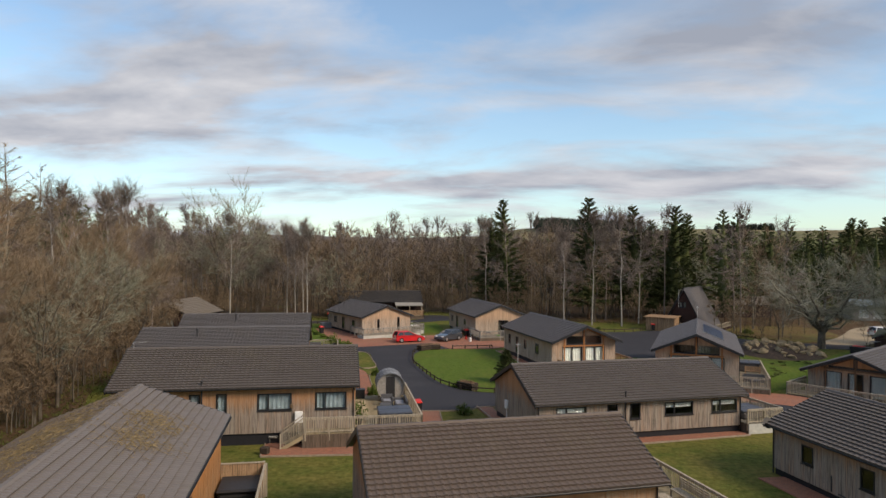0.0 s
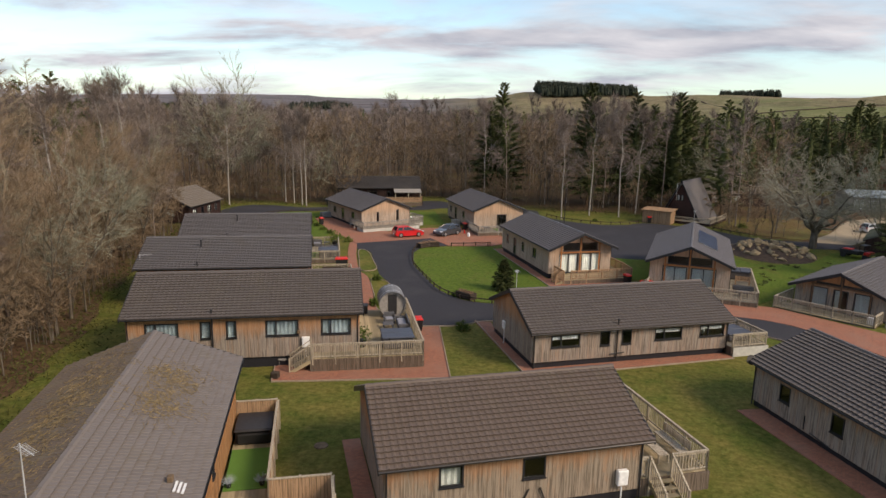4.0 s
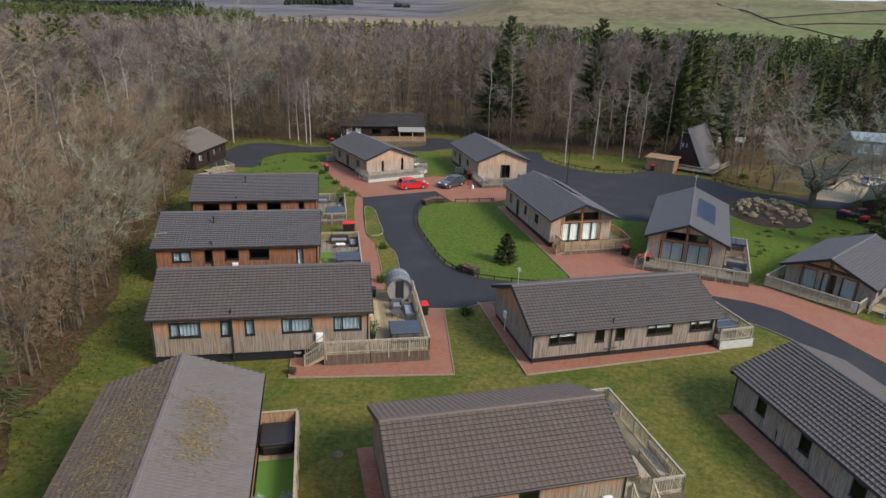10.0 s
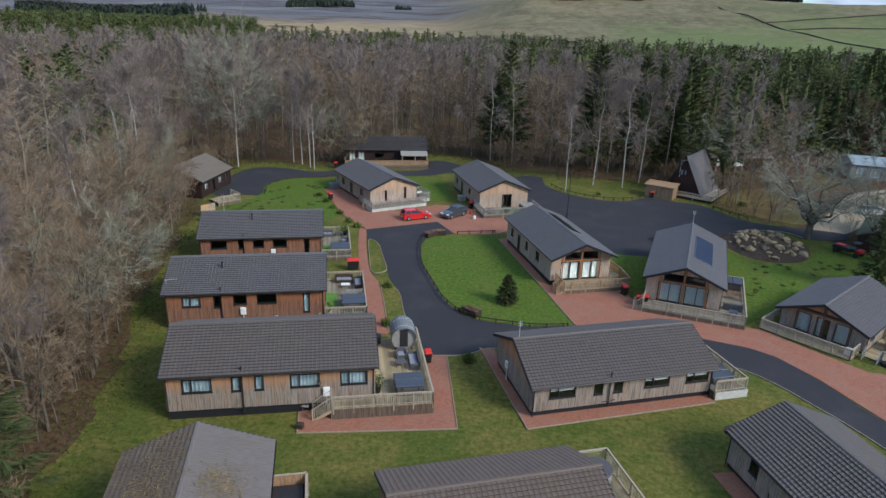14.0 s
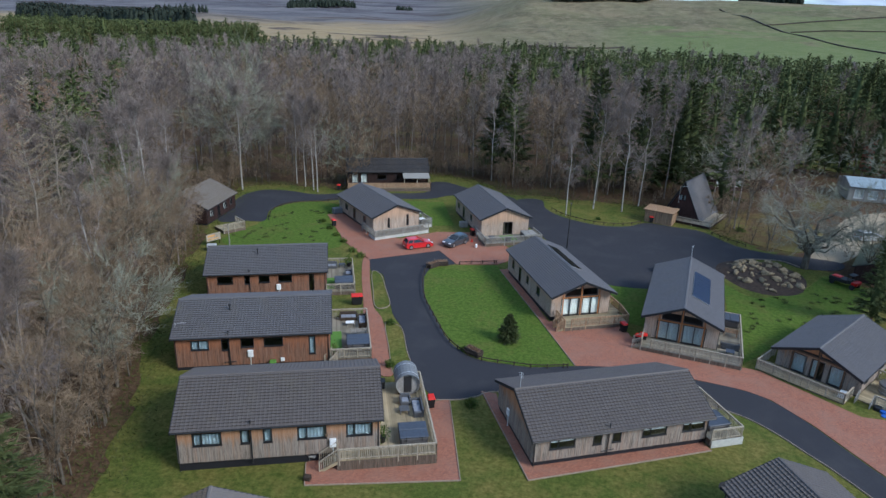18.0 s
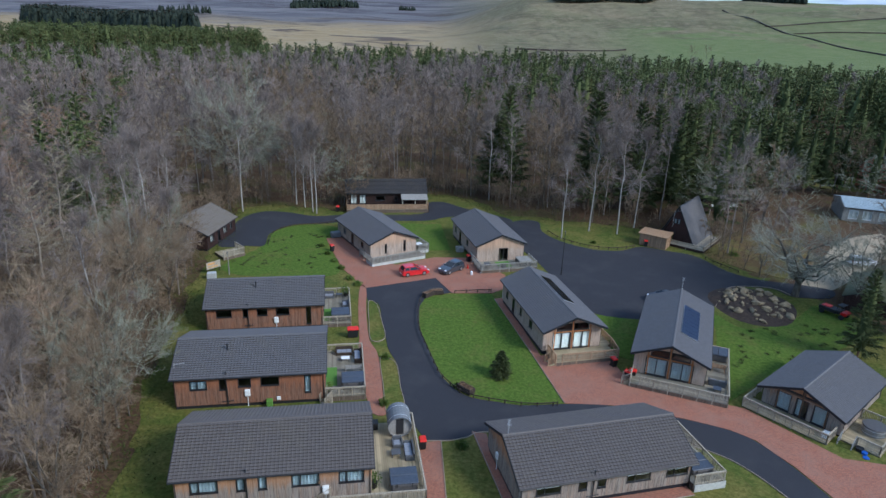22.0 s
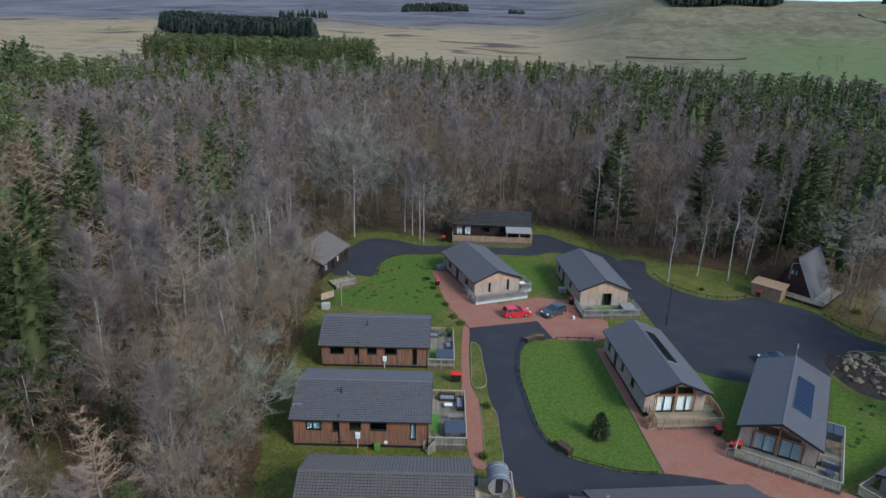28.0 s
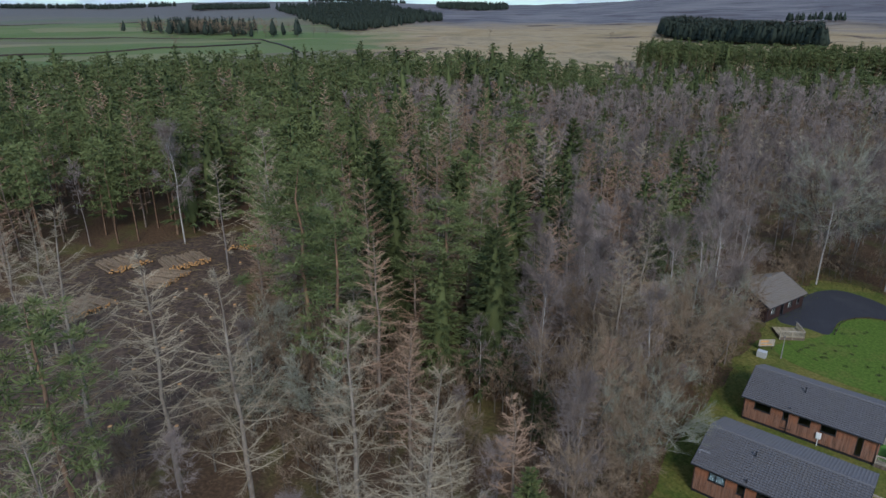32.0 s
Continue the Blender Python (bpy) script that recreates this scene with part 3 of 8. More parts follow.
def spline(pts, closed=False, n=6):
    """A smooth line through the points."""
    k, out = len(pts), []
    for i in range(k if closed else k - 1):
        p = [pts[(i + j) % k] if closed else pts[min(max(i + j, 0), k - 1)] for j in (-1, 0, 1, 2)]
        for s in range(n):
            t = s / n
            out.append(tuple(0.5 * (2 * p[1][a] + (p[2][a] - p[0][a]) * t + (2 * p[0][a] - 5 * p[1][a] + 4 * p[2][a] - p[3][a]) * t * t + (3 * p[1][a] - p[0][a] - 3 * p[2][a] + p[3][a]) * t ** 3) for a in (0, 1)))
    if not closed:
        out.append(tuple(pts[-1]))
    return out


def sheet(name, pts, z, mat, label, category, thick=0.15):
    """A flat area of ground cover: a slab with its own edge."""
    g = Geo().prism(pts, z - thick, z)
    ob = new(name, shape(name, g, mat))
    return tagged(ob, label, category, kind="structure")


def edging(name, pts, z, w, h, mat, label):
    g = Geo()
    for p, q in zip(pts, pts[1:]):
        if (Vector(p) - Vector(q)).length > 0.02:
            g.bar((*p, z), (*q, z), w * 0.65, h)
    return tagged(new(name, shape(name, g, mat)), label, "kerb", kind="structure")


# ---- land ----
def ease(t):
    t = min(1.0, max(0.0, t))
    return t * t * (3 - 2 * t)


def land_z(x, y):
    """Flat round the site, a long ridge to the north-east, open moor rising slowly to the north and low country to the west."""
    r = math.hypot(x, y - 40)
    if r < 430:
        return 0.0
    b = math.degrees(math.atan2(-x, y))
    ridge = ease((11 - b) / 9) * (1 - 0.5 * ease((-b - 60) / 60))
    z = (72 + 8 * math.exp(-((b + 2.5) / 4.5) ** 2) + 2.5 * math.sin(b * 0.4)) * ridge * ease((r - 700) / 900) * (1 - 0.25 * ease((r - 1700) / 800))
    west = ease((b - 30) / 18)
    far = (112 + 5 * math.sin(b * 0.33)) * (1 - west) + (52 + 9 * math.sin(b * 0.19 + 0.6)) * west
    z += (1 - 0.45 * ridge) * far * ease((r - 1300) / 2500) + 8 * ridge * ease((r - 2000) / 1500)
    s = min(1.0, (r - 430) / 400)
    lift = ease((r - 750) / 600)
    return z + s * (4.5 * noise.noise((x * 0.004, y * 0.004, 0.3)) + 2.2 * noise.noise((x * 0.013, y * 0.013, 4.0)) - 1) + lift * (5.0 * noise.noise((x * 0.0075, y * 0.0075, 2.0)) - 3.0 * abs(noise.noise((x * 0.011, y * 0.004, 8.0))))


rings = [0, 60, 140, 240, 330, 400, 430, 460, 500, 560, 640, 740, 800, 860, 920, 980, 1050, 1120, 1200, 1280, 1360, 1450, 1540, 1640, 1850, 2080, 2330, 2600, 2900, 3200, 3500, 3800, 4200, 4700]
SEG = 480
gv = [(0.0, 40.0, 0.0)]
for r in rings[1:]:
    for k in range(SEG):
        a = math.tau * k / SEG
        x, y = r * math.cos(a), 40 + r * math.sin(a)
        gv.append((x, y, land_z(x, y) if r < 4500 else land_z(x, y) - 40))
gf = [(0, 1 + k, 1 + (k + 1) % SEG) for k in range(SEG)]
for j in range(len(rings) - 2):
    o = 1 + j * SEG
    gf += [(o + k, o + SEG + k, o + SEG + (k + 1) % SEG, o + (k + 1) % SEG) for k in range(SEG)]
me = bpy.data.meshes.new("ground")
me.from_pydata(gv, [], gf)
me.materials.append(M["land"])
me.polygons.foreach_set("use_smooth", [True] * len(me.polygons))
tagged(new("ground", me), "leaf-littered woodland floor running out to moorland and pasture hills", "ground", kind="structure")

# ---- lawns, roads and paving ----
clearing = spline([(-13, 4), (-19, 14), (-23, 26), (-26, 36), (-32, 46), (-35.5, 57), (-40, 69), (-44, 80), (-47, 90), (-50, 101), (-50, 108), (-38, 112), (-30, 112), (-20, 127), (-10, 126), (-2, 118), (8, 116), (22, 116), (31, 113), (32.5, 106), (36, 98.5), (40, 94.5), (43, 91), (47, 84), (50, 74), (52, 60), (48, 40), (44, 10), (20, -6), (0, -6)], True, 5)
ragged = random.Random(2)
clearing = spline([(x + ragged.uniform(-0.9, 0.9), y + ragged.uniform(-0.9, 0.9)) for x, y in clearing], True, 3)
sheet("lawn", clearing, 0.03, M["lawn"], "mossy mown grass between the chalets", "lawn")
green = spline([(-9.1, 76.4), (-9.3, 72.5), (-8.0, 67.0), (-6.5, 63.4), (-5.0, 60.0), (-3.4, 56.9), (-1.4, 54.6), (0.4, 53.6), (2.9, 53.4), (5.4, 53.4)], False, 5) + [(9.3, 54.5), (5.2, 64.8), (-0.1, 77.7), (-0.6, 79.3), (-5.9, 77.9)]
sheet("lawn_green", green, 0.055, M["lawn_fresh"], "bright green central lawn ringed by a low timber fence", "lawn")
sheet("lawn_north", spline([(-40.5, 79.5), (-35, 77), (-25, 79.5), (-23.6, 83), (-29.5, 94), (-29, 100), (-33.5, 102), (-38, 99.5), (-39.8, 95), (-38.5, 89)], True, 4), 0.055, M["lawn_fresh"], "bright green lawn beside the upper road", "lawn")
sheet("lawn_slope", spline([(25.5, 58.5), (31.5, 65), (40, 72), (47, 80), (44, 87), (38, 80.2), (31.5, 76.5), (28.6, 80), (27.5, 73), (25.0, 62)], True, 4), 0.055, M["lawn_fresh"], "bright green lawn below the rockery", "lawn")
sheet("lawn_gap", [(12.3, 75.8), (10.6, 70.8), (14.6, 66), (18.6, 64), (20.2, 77.8)], 0.055, M["lawn_fresh"], "green lawn strip between two chalets", "lawn")
sheet("lawn_back", [(-15.5, 93), (-9, 95), (-13, 108), (-22, 106)], 0.055, M["lawn_fresh"], "green lawn behind the upper chalets", "lawn")

# road: from the near right corner behind the long chalet and up to the turning head
lower = spline([(44, 18), (36, 30), (29.4, 41.5), (27.3, 44.6), (25.3, 47.3), (23.0, 49.2), (19.4, 50.2), (12, 49.6), (2.6, 48.2), (0.6, 46.9), (-0.8, 46.1), (-2.9, 45.6)], False, 5)
westside = spline([(-4.4, 47.6), (-6.0, 50.5), (-7.1, 53.4), (-8.6, 57.9), (-10.4, 61.0), (-11.4, 63.6), (-12.9, 67.4), (-14.7, 72.4), (-16.4, 73.2), (-17.9, 77.0)], False, 5)
head = [(-9.2, 82.9), (-6.1, 78.4), (-9.2, 76.5)]
innerside = spline([(-9.4, 73.0), (-8.1, 67.0), (-6.6, 63.4), (-5.1, 60.0), (-3.5, 56.8), (-1.5, 54.4), (0.3, 53.4), (2.9, 53.2), (5.4, 53.2), (9.4, 54.4), (13.9, 55.1), (20.8, 54.3), (24.7, 53.4), (26.6, 52.2), (29.0, 48.9), (32.0, 43.2), (39.5, 31), (48, 18)], False, 5)
sheet("road", lower + westside + head + innerside, 0.07, M["asphalt"], "smooth dark asphalt site road curving past the lawn", "road")
lot = spline([(2.5, 98), (0.2, 104), (-1.4, 110.5), (1.2, 114.4), (4.3, 114.2), (5.2, 108.8), (8.4, 104.3), (13.9, 101.5), (18.5, 102.2), (21.8, 105.0), (26, 104.0), (30.2, 102.6), (33.9, 96.8), (38.1, 94.4), (43.4, 93.9), (47.5, 92.7), (46, 89.6), (41, 88.9), (38.6, 91.3), (33, 90.2), (30.7, 86.5), (29.0, 82.5), (26.5, 77.6), (14.4, 76.0), (10.5, 80.5), (5.6, 92)], True, 4)
sheet("road_lot", lot, 0.065, M["asphalt"], "wide dark asphalt turning area behind the chalets", "road")
sheet("road_upper", spline([(-45.5, 87.6), (-41, 88.5), (-38.4, 89.4), (-40.0, 95.2), (-38.0, 100.4), (-33.5, 102.6), (-27, 106.2), (-16.1, 109.2), (-11.5, 113), (-2.2, 110.5), (-1.0, 114.5), (-10.0, 119), (-15.0, 122.3), (-18.2, 120.4), (-17.5, 113.2), (-30, 109.2), (-36.2, 106.4), (-42.2, 107.3), (-46.8, 106), (-48.2, 100)], True, 4), 0.06, M["asphalt"], "dark asphalt road round the top of the site", "road")
gravel = spline([(43, 91.5), (47, 92.5), (52, 98), (60, 108), (70, 116), (82, 122), (78, 128), (66, 124), (57, 117), (50, 105), (44, 96.5)], True, 4)
sheet("track", gravel, 0.05, M["gravel"], "pale gravel track among bare trees", "track")
sheet("bank", spline([(31.8, 104.3), (35, 99.9), (38.6, 97.3), (42.4, 96.0), (45.5, 98.5), (50, 106), (48, 117), (40, 116), (35, 110.5)], True, 4), 0.058, M["bank"], "leaf-strewn brown bank with thin grass", "ground")
# red block paving
sheet("paving", [(9.4, 54.5), (13.9, 55.2), (20.8, 54.4), (24.7, 53.5), (26.7, 52.3), (29.1, 49.0), (32.1, 43.3), (36.5, 36.0), (43.5, 36), (47, 44), (40.5, 51), (33.8, 51.2), (27.0, 57.6), (25.0, 58.0), (20.5, 59.2), (15.4, 62.0), (14.2, 65.4), (8.5, 64.5), (6.6, 63.6), (1.0, 78.4), (-0.1, 77.8), (5.2, 64.9)], 0.085, M["paving"], "red block paving in front of the gabled chalets", "paving")
sheet("paving_court", [(-30.1, 95.2), (-23.3, 83.2), (-18.3, 77.4), (-17.9, 77.0), (-9.2, 83.0), (-6.0, 78.3), (-0.6, 79.6), (1.3, 82), (0.6, 86.5), (-5.0, 92.5), (-11, 91), (-16, 86.5), (-22, 89.5), (-27.6, 96.5)], 0.085, M["paving"], "red block parking court with cars on it", "paving")
sheet("paving_walk", spline([(-18.7, 77.2), (-17.7, 76.8), (-15.7, 70), (-13.2, 62.8), (-11.6, 60.3), (-9.9, 56), (-8.5, 51.6), (-7.4, 48.9), (-8.7, 48.6), (-10.2, 51.4), (-12.6, 56.5), (-14.3, 62.5), (-16.9, 70.5)], True, 3), 0.085, M["paving"], "narrow red block path beside the decks", "paving")
sheet("paving_deck", [(-10.7, 35.3), (-9.9, 32.9), (0.85, 35.75), (-1.6, 45.9), (-3.1, 45.3), (-4.4, 42)], 0.085, M["paving"], "red block apron round the raised deck", "paving")
sheet("paving_long", [(0.9, 47.9), (2.3, 47.8), (3.0, 45.5), (5.9, 38.5), (19.3, 44.4), (19.8, 43.4), (5.7, 36.8)], 0.085, M["paving"], "red block strip along the long chalet", "paving")
F1M = pose(-1.03, 22.91, 0, 0, 0, 23.51)
sheet("paving_front", [tuple((F1M @ Vector(p))[:2]) for p in ((-0.6, 4.4, 0), (-0.6, -4.9, 0), (12.2, -5.0, 0), (12.3, -6.2, 0), (14.2, -7.0, 0), (14.2, -4.6, 0), (11.6, -4.2, 0), (0.3, -3.4, 0), (0.3, 4.4, 0))], 0.085, M["paving"], "red block strip round the front chalet", "paving")
sheet("paving_side", [(17.7, 34.6), (19.6, 35.2), (27.2, 15.0), (25.7, 14.4)], 0.085, M["paving"], "red block strip beside the grey chalet", "paving")
for k, (a, b_) in enumerate(((spline([(-16.2, 72.8), (-14.9, 72.2), (-12.9, 67.4), (-11.5, 63.5), (-12.9, 62.6), (-14.6, 67.5)], True, 4), "one"), (spline([(-10.8, 58.9), (-9.6, 58.9), (-8.6, 57.7), (-7.2, 53.6), (-6.1, 50.6), (-6.7, 48.9), (-7.6, 49.3), (-9.0, 53.5)], True, 4), "two"))):
    sheet("verge", a, 0.10, M["lawn"], "small kerbed grass verge beside the path", "verge")
    edging("kerb", a + a[:1], 0.10, 0.09, 0.10, M["concrete"], "pale stone edging round a grass verge")
edging("kerb", lower, 0.08, 0.10, 0.10, M["concrete"], "pale kerb along the road edge")
edging("kerb", [(-1.6, 45.9), (0.85, 35.75), (-9.9, 32.9), (-10.7, 35.3)], 0.09, 0.09, 0.10, M["concrete"], "pale edging round red paving")
edging("kerb", [(1.0, 47.9), (5.7, 36.8), (19.8, 43.4)], 0.09, 0.09, 0.10, M["concrete"], "pale edging beside the long chalet")
edging("kerb", [(-0.1, 77.7), (5.2, 64.8), (9.3, 54.5)], 0.09, 0.09, 0.10, M["concrete"], "pale edging between lawn and paving")
edging("kerb", spline([(29.3, 82.6), (30.9, 86.7), (33.1, 90.3), (38.6, 91.4), (41, 89)], False, 4), 0.09, 0.12, 0.14, M["concrete"], "pale kerb round the rockery")


# ---- chalets ----
def tile_rows(L, s, lift, wide=0.30, tall=0.275, flat=False, seed=1):
    """Template of one tile and the places of all on a slope L long and s deep, in slope metres (u, v down, w out)."""
    cols, rows = max(1, round(L / wide)), max(1, round(s / tall))
    wide, tall = L / cols, s / rows
    if flat:
        prof = [(0.0, -0.018), (0.025, 0.014), (wide - 0.025, 0.014), (wide, -0.018)]
    else:
        prof = [(0.0, 0.0), (wide * 0.16, 0.025), (wide * 0.38, 0.025), (wide * 0.54, 0.0), (wide, 0.0)]
    k = len(prof)
    v = [(u, 0.0, w) for u, w in prof] + [(u, tall * 1.04, w + lift) for u, w in prof] + [(u, tall * 1.04, w - 0.02) for u, w in prof]
    f = [(i, k + i, k + i + 1, i + 1) for i in range(k - 1)] + [(k + i, 2 * k + i, 2 * k + i + 1, k + i + 1) for i in range(k - 1)]
    rng = random.Random(seed)
    places = [(c * wide, r * tall, rng.uniform(-0.002, 0.002)) for r in range(rows) for c in range(cols)]
    return v, f, places


def slope_frame(x0, side, ze, zr, hw, L):
    """Maps slope metres to the chalet's: u along the ridge, v down the slope, w out of it."""
    s = math.hypot(hw, zr - ze)
    down = Vector((0, side * hw / s, -(s and (zr - ze) / s)))
    along = Vector((1, 0, 0)) if side < 0 else Vector((-1, 0, 0))
    out = down.cross(along)
    if out.z < 0:
        out = -out
    start = Vector((x0 if side < 0 else x0 + L, 0, zr))
    m = Matrix((along, down, out)).transposed().to_4x4()
    m.translation = start
    return m, s


def roof_slope(parent, name, side, L, hw, ze, zr, mat, flat=False, apart=0, wide=0.30, tall=0.275, near_end=False):
    m, s = slope_frame(0, side, ze, zr, hw, L)
    v, f, places = tile_rows(L, s, 0.085, wide, tall, flat, int(L * 10))
    base = Geo()
    base.hexa([m @ Vector(p) for p in ((0, 0, -0.14), (L, 0, -0.14), (L, s, -0.14), (0, s, -0.14), (0, 0, -0.02), (L, 0, -0.02), (L, s, -0.02), (0, s, -0.02))])
    slope = part(name, base, M["fascia"], parent)
    if near_end:
        places = places[::-1]
    single_tiles, rest = places[:apart], places[apart:]
    if rest:
        V, P = np.array(v), np.array(rest)
        allv = (V[None] + P[:, None]).reshape(-1, 3) @ np.array(m.to_3x3()).T + np.array(m.translation)
        F = (np.arange(len(rest))[:, None, None] * len(v) + np.array(f)[None]).reshape(-1, 4)
        me = bpy.data.meshes.new("tiles")
        me.from_pydata(allv.tolist(), [], F.tolist())
        me.materials.append(mat)
        tiles = part("tiles", me, mat, slope)
        tiles["kind"] = "stuff"
    if single_tiles:
        g = Geo().add(v, f)
        one = shape("tile", g, mat)
        for u, vv, w in single_tiles:
            part("tile", one, mat, slope, shift=m @ Matrix.Translation((u, vv, w)))
    return slope


def board_wall(p0, p1, z0, top, holes, pitch=0.145, thick=0.06):
    """Vertical boards from p0 to p1, up to top(s) at s metres along; holes are (s0, s1, z0, z1, ...)."""
    g = Geo()
    p0, p1 = Vector((*p0, 0)), Vector((*p1, 0))
    n = (p1 - p0).length
    d = (p1 - p0) / n
    o = Vector((d.y, -d.x, 0))
    cuts = sorted({round(k * n / max(1, round(n / pitch)), 3) for k in range(max(1, round(n / pitch)) + 1)} | {round(min(max(e, 0), n), 3) for h in holes for e in h[:2]} | {round(n / 2, 3)})
    rng = random.Random(int(n * 100))
    for a, b in zip(cuts, cuts[1:]):
        if b - a < 0.012:
            continue
        mid = (a + b) / 2
        spans = [(z0, None)]
        for h in holes:
            if h[0] < mid < h[1]:
                lo = spans.pop()[0]
                spans += [(lo, h[2]), (h[3], None)]
        e = 0.004
        w = rng.uniform(0, 0.012)
        for lo, hi in spans:
            ta, tb = (top(a + e), top(b - e)) if hi is None else (hi, hi)
            if min(ta, tb) - lo < 0.03:
                continue
            pa, pb = p0 + d * (a + e), p0 + d * (b - e)
            oo = o * (thick + w)
            g.hexa([pa + oo + Vector((0, 0, lo)), pb + oo + Vector((0, 0, lo)), pb + Vector((0, 0, lo)), pa + Vector((0, 0, lo)), pa + oo + Vector((0, 0, ta)), pb + oo + Vector((0, 0, tb)), pb + Vector((0, 0, tb)), pa + Vector((0, 0, ta))])
    return g


def window(parent, p0, p1, hole, mat_bar, inside=None, name="window"):
    """A window or door in a hole of the wall from p0 to p1: bars, panes and what hangs behind them."""
    s0, s1, z0, z1 = hole[:4]
    split = hole[4] if len(hole) > 4 else 0
    inside = hole[5] if len(hole) > 5 else inside
    slope = hole[6] if len(hole) > 6 else None
    P0, P1 = Vector((*p0, 0)), Vector((*p1, 0))
    d = (P1 - P0).normalized()
    o = Vector((d.y, -d.x, 0))

    def at(s, z, k):
        return P0 + d * s + o * k + Vector((0, 0, z))

    t = 0.07
    root = part(name, Geo().bar(at(s0 - 0.03, z0 - 0.03, 0.085), at(s1 + 0.03, z0 - 0.03, 0.085), 0.10, 0.05), mat_bar, parent)
    g = Geo()
    za, zb = (z1, z1) if slope is None else slope
    g.hexa([at(s0, z0, 0.09), at(s0 + t, z0, 0.09), at(s0 + t, z0, 0.0), at(s0, z0, 0.0), at(s0, za, 0.09), at(s0 + t, za, 0.09), at(s0 + t, za, 0.0), at(s0, za, 0.0)])
    g.hexa([at(s1 - t, z0, 0.09), at(s1, z0, 0.09), at(s1, z0, 0.0), at(s1 - t, z0, 0.0), at(s1 - t, zb, 0.09), at(s1, zb, 0.09), at(s1, zb, 0.0), at(s1 - t, zb, 0.0)])
    for lo in (0, 1):
        a, b = (z0, z0) if lo == 0 else (za - t, zb - t)
        g.hexa([at(s0 + t, a, 0.085), at(s1 - t, b, 0.085), at(s1 - t, b, 0.0), at(s0 + t, a, 0.0), at(s0 + t, a + t, 0.085), at(s1 - t, b + t, 0.085), at(s1 - t, b + t, 0.0), at(s0 + t, a + t, 0.0)])
    cuts = [s0 + t] + ([s0 + (s1 - s0) * split] if 0 < split < 1 else []) + [s1 - t]
    for s in cuts[1:-1]:
        g.hexa([at(s - 0.04, z0 + t, 0.085), at(s + 0.04, z0 + t, 0.085), at(s + 0.04, z0 + t, 0.0), at(s - 0.04, z0 + t, 0.0), at(s - 0.04, min(za, zb) - t, 0.085), at(s + 0.04, min(za, zb) - t, 0.085), at(s + 0.04, min(za, zb) - t, 0.0), at(s - 0.04, min(za, zb) - t, 0.0)])
    part("window_frame", g, mat_bar, root)
    for a, b in zip(cuts, cuts[1:]):
        ha, hb = za + (zb - za) * (a - s0) / (s1 - s0), za + (zb - za) * (b - s0) / (s1 - s0)
        e = part("pane", Geo().hexa([at(a, z0 + t, 0.045), at(b, z0 + t, 0.045), at(b, z0 + t, 0.035), at(a, z0 + t, 0.035), at(a, ha - t, 0.045), at(b, hb - t, 0.045), at(b, hb - t, 0.035), at(a, ha - t, 0.035)]), M["glass"], root)
        e.visible_shadow = False
        if inside:
            mat, drop, share = inside
            g = Geo()
            w = (b - a - 0.06) * share
            k = max(3, int(w / 0.12))
            for i in range(k):
                x = a + 0.03 + w * i / k
                g.hexa([at(x, z1 - t - (z1 - z0) * drop, -0.06 - 0.03 * (i % 2)), at(x + w / k, z1 - t - (z1 - z0) * drop, -0.06 - 0.03 * ((i + 1) % 2)), at(x + w / k, z1 - t - (z1 - z0) * drop, -0.11), at(x, z1 - t - (z1 - z0) * drop, -0.11), at(x, z1 - t, -0.06 - 0.03 * (i % 2)), at(x + w / k, z1 - t, -0.06 - 0.03 * ((i + 1) % 2)), at(x + w / k, z1 - t, -0.11), at(x, z1 - t, -0.11)])
            part("curtain" if drop > 0.6 else "blind", g, M[mat], root, "pale curtain" if drop > 0.6 else "drawn window blind")
    return root


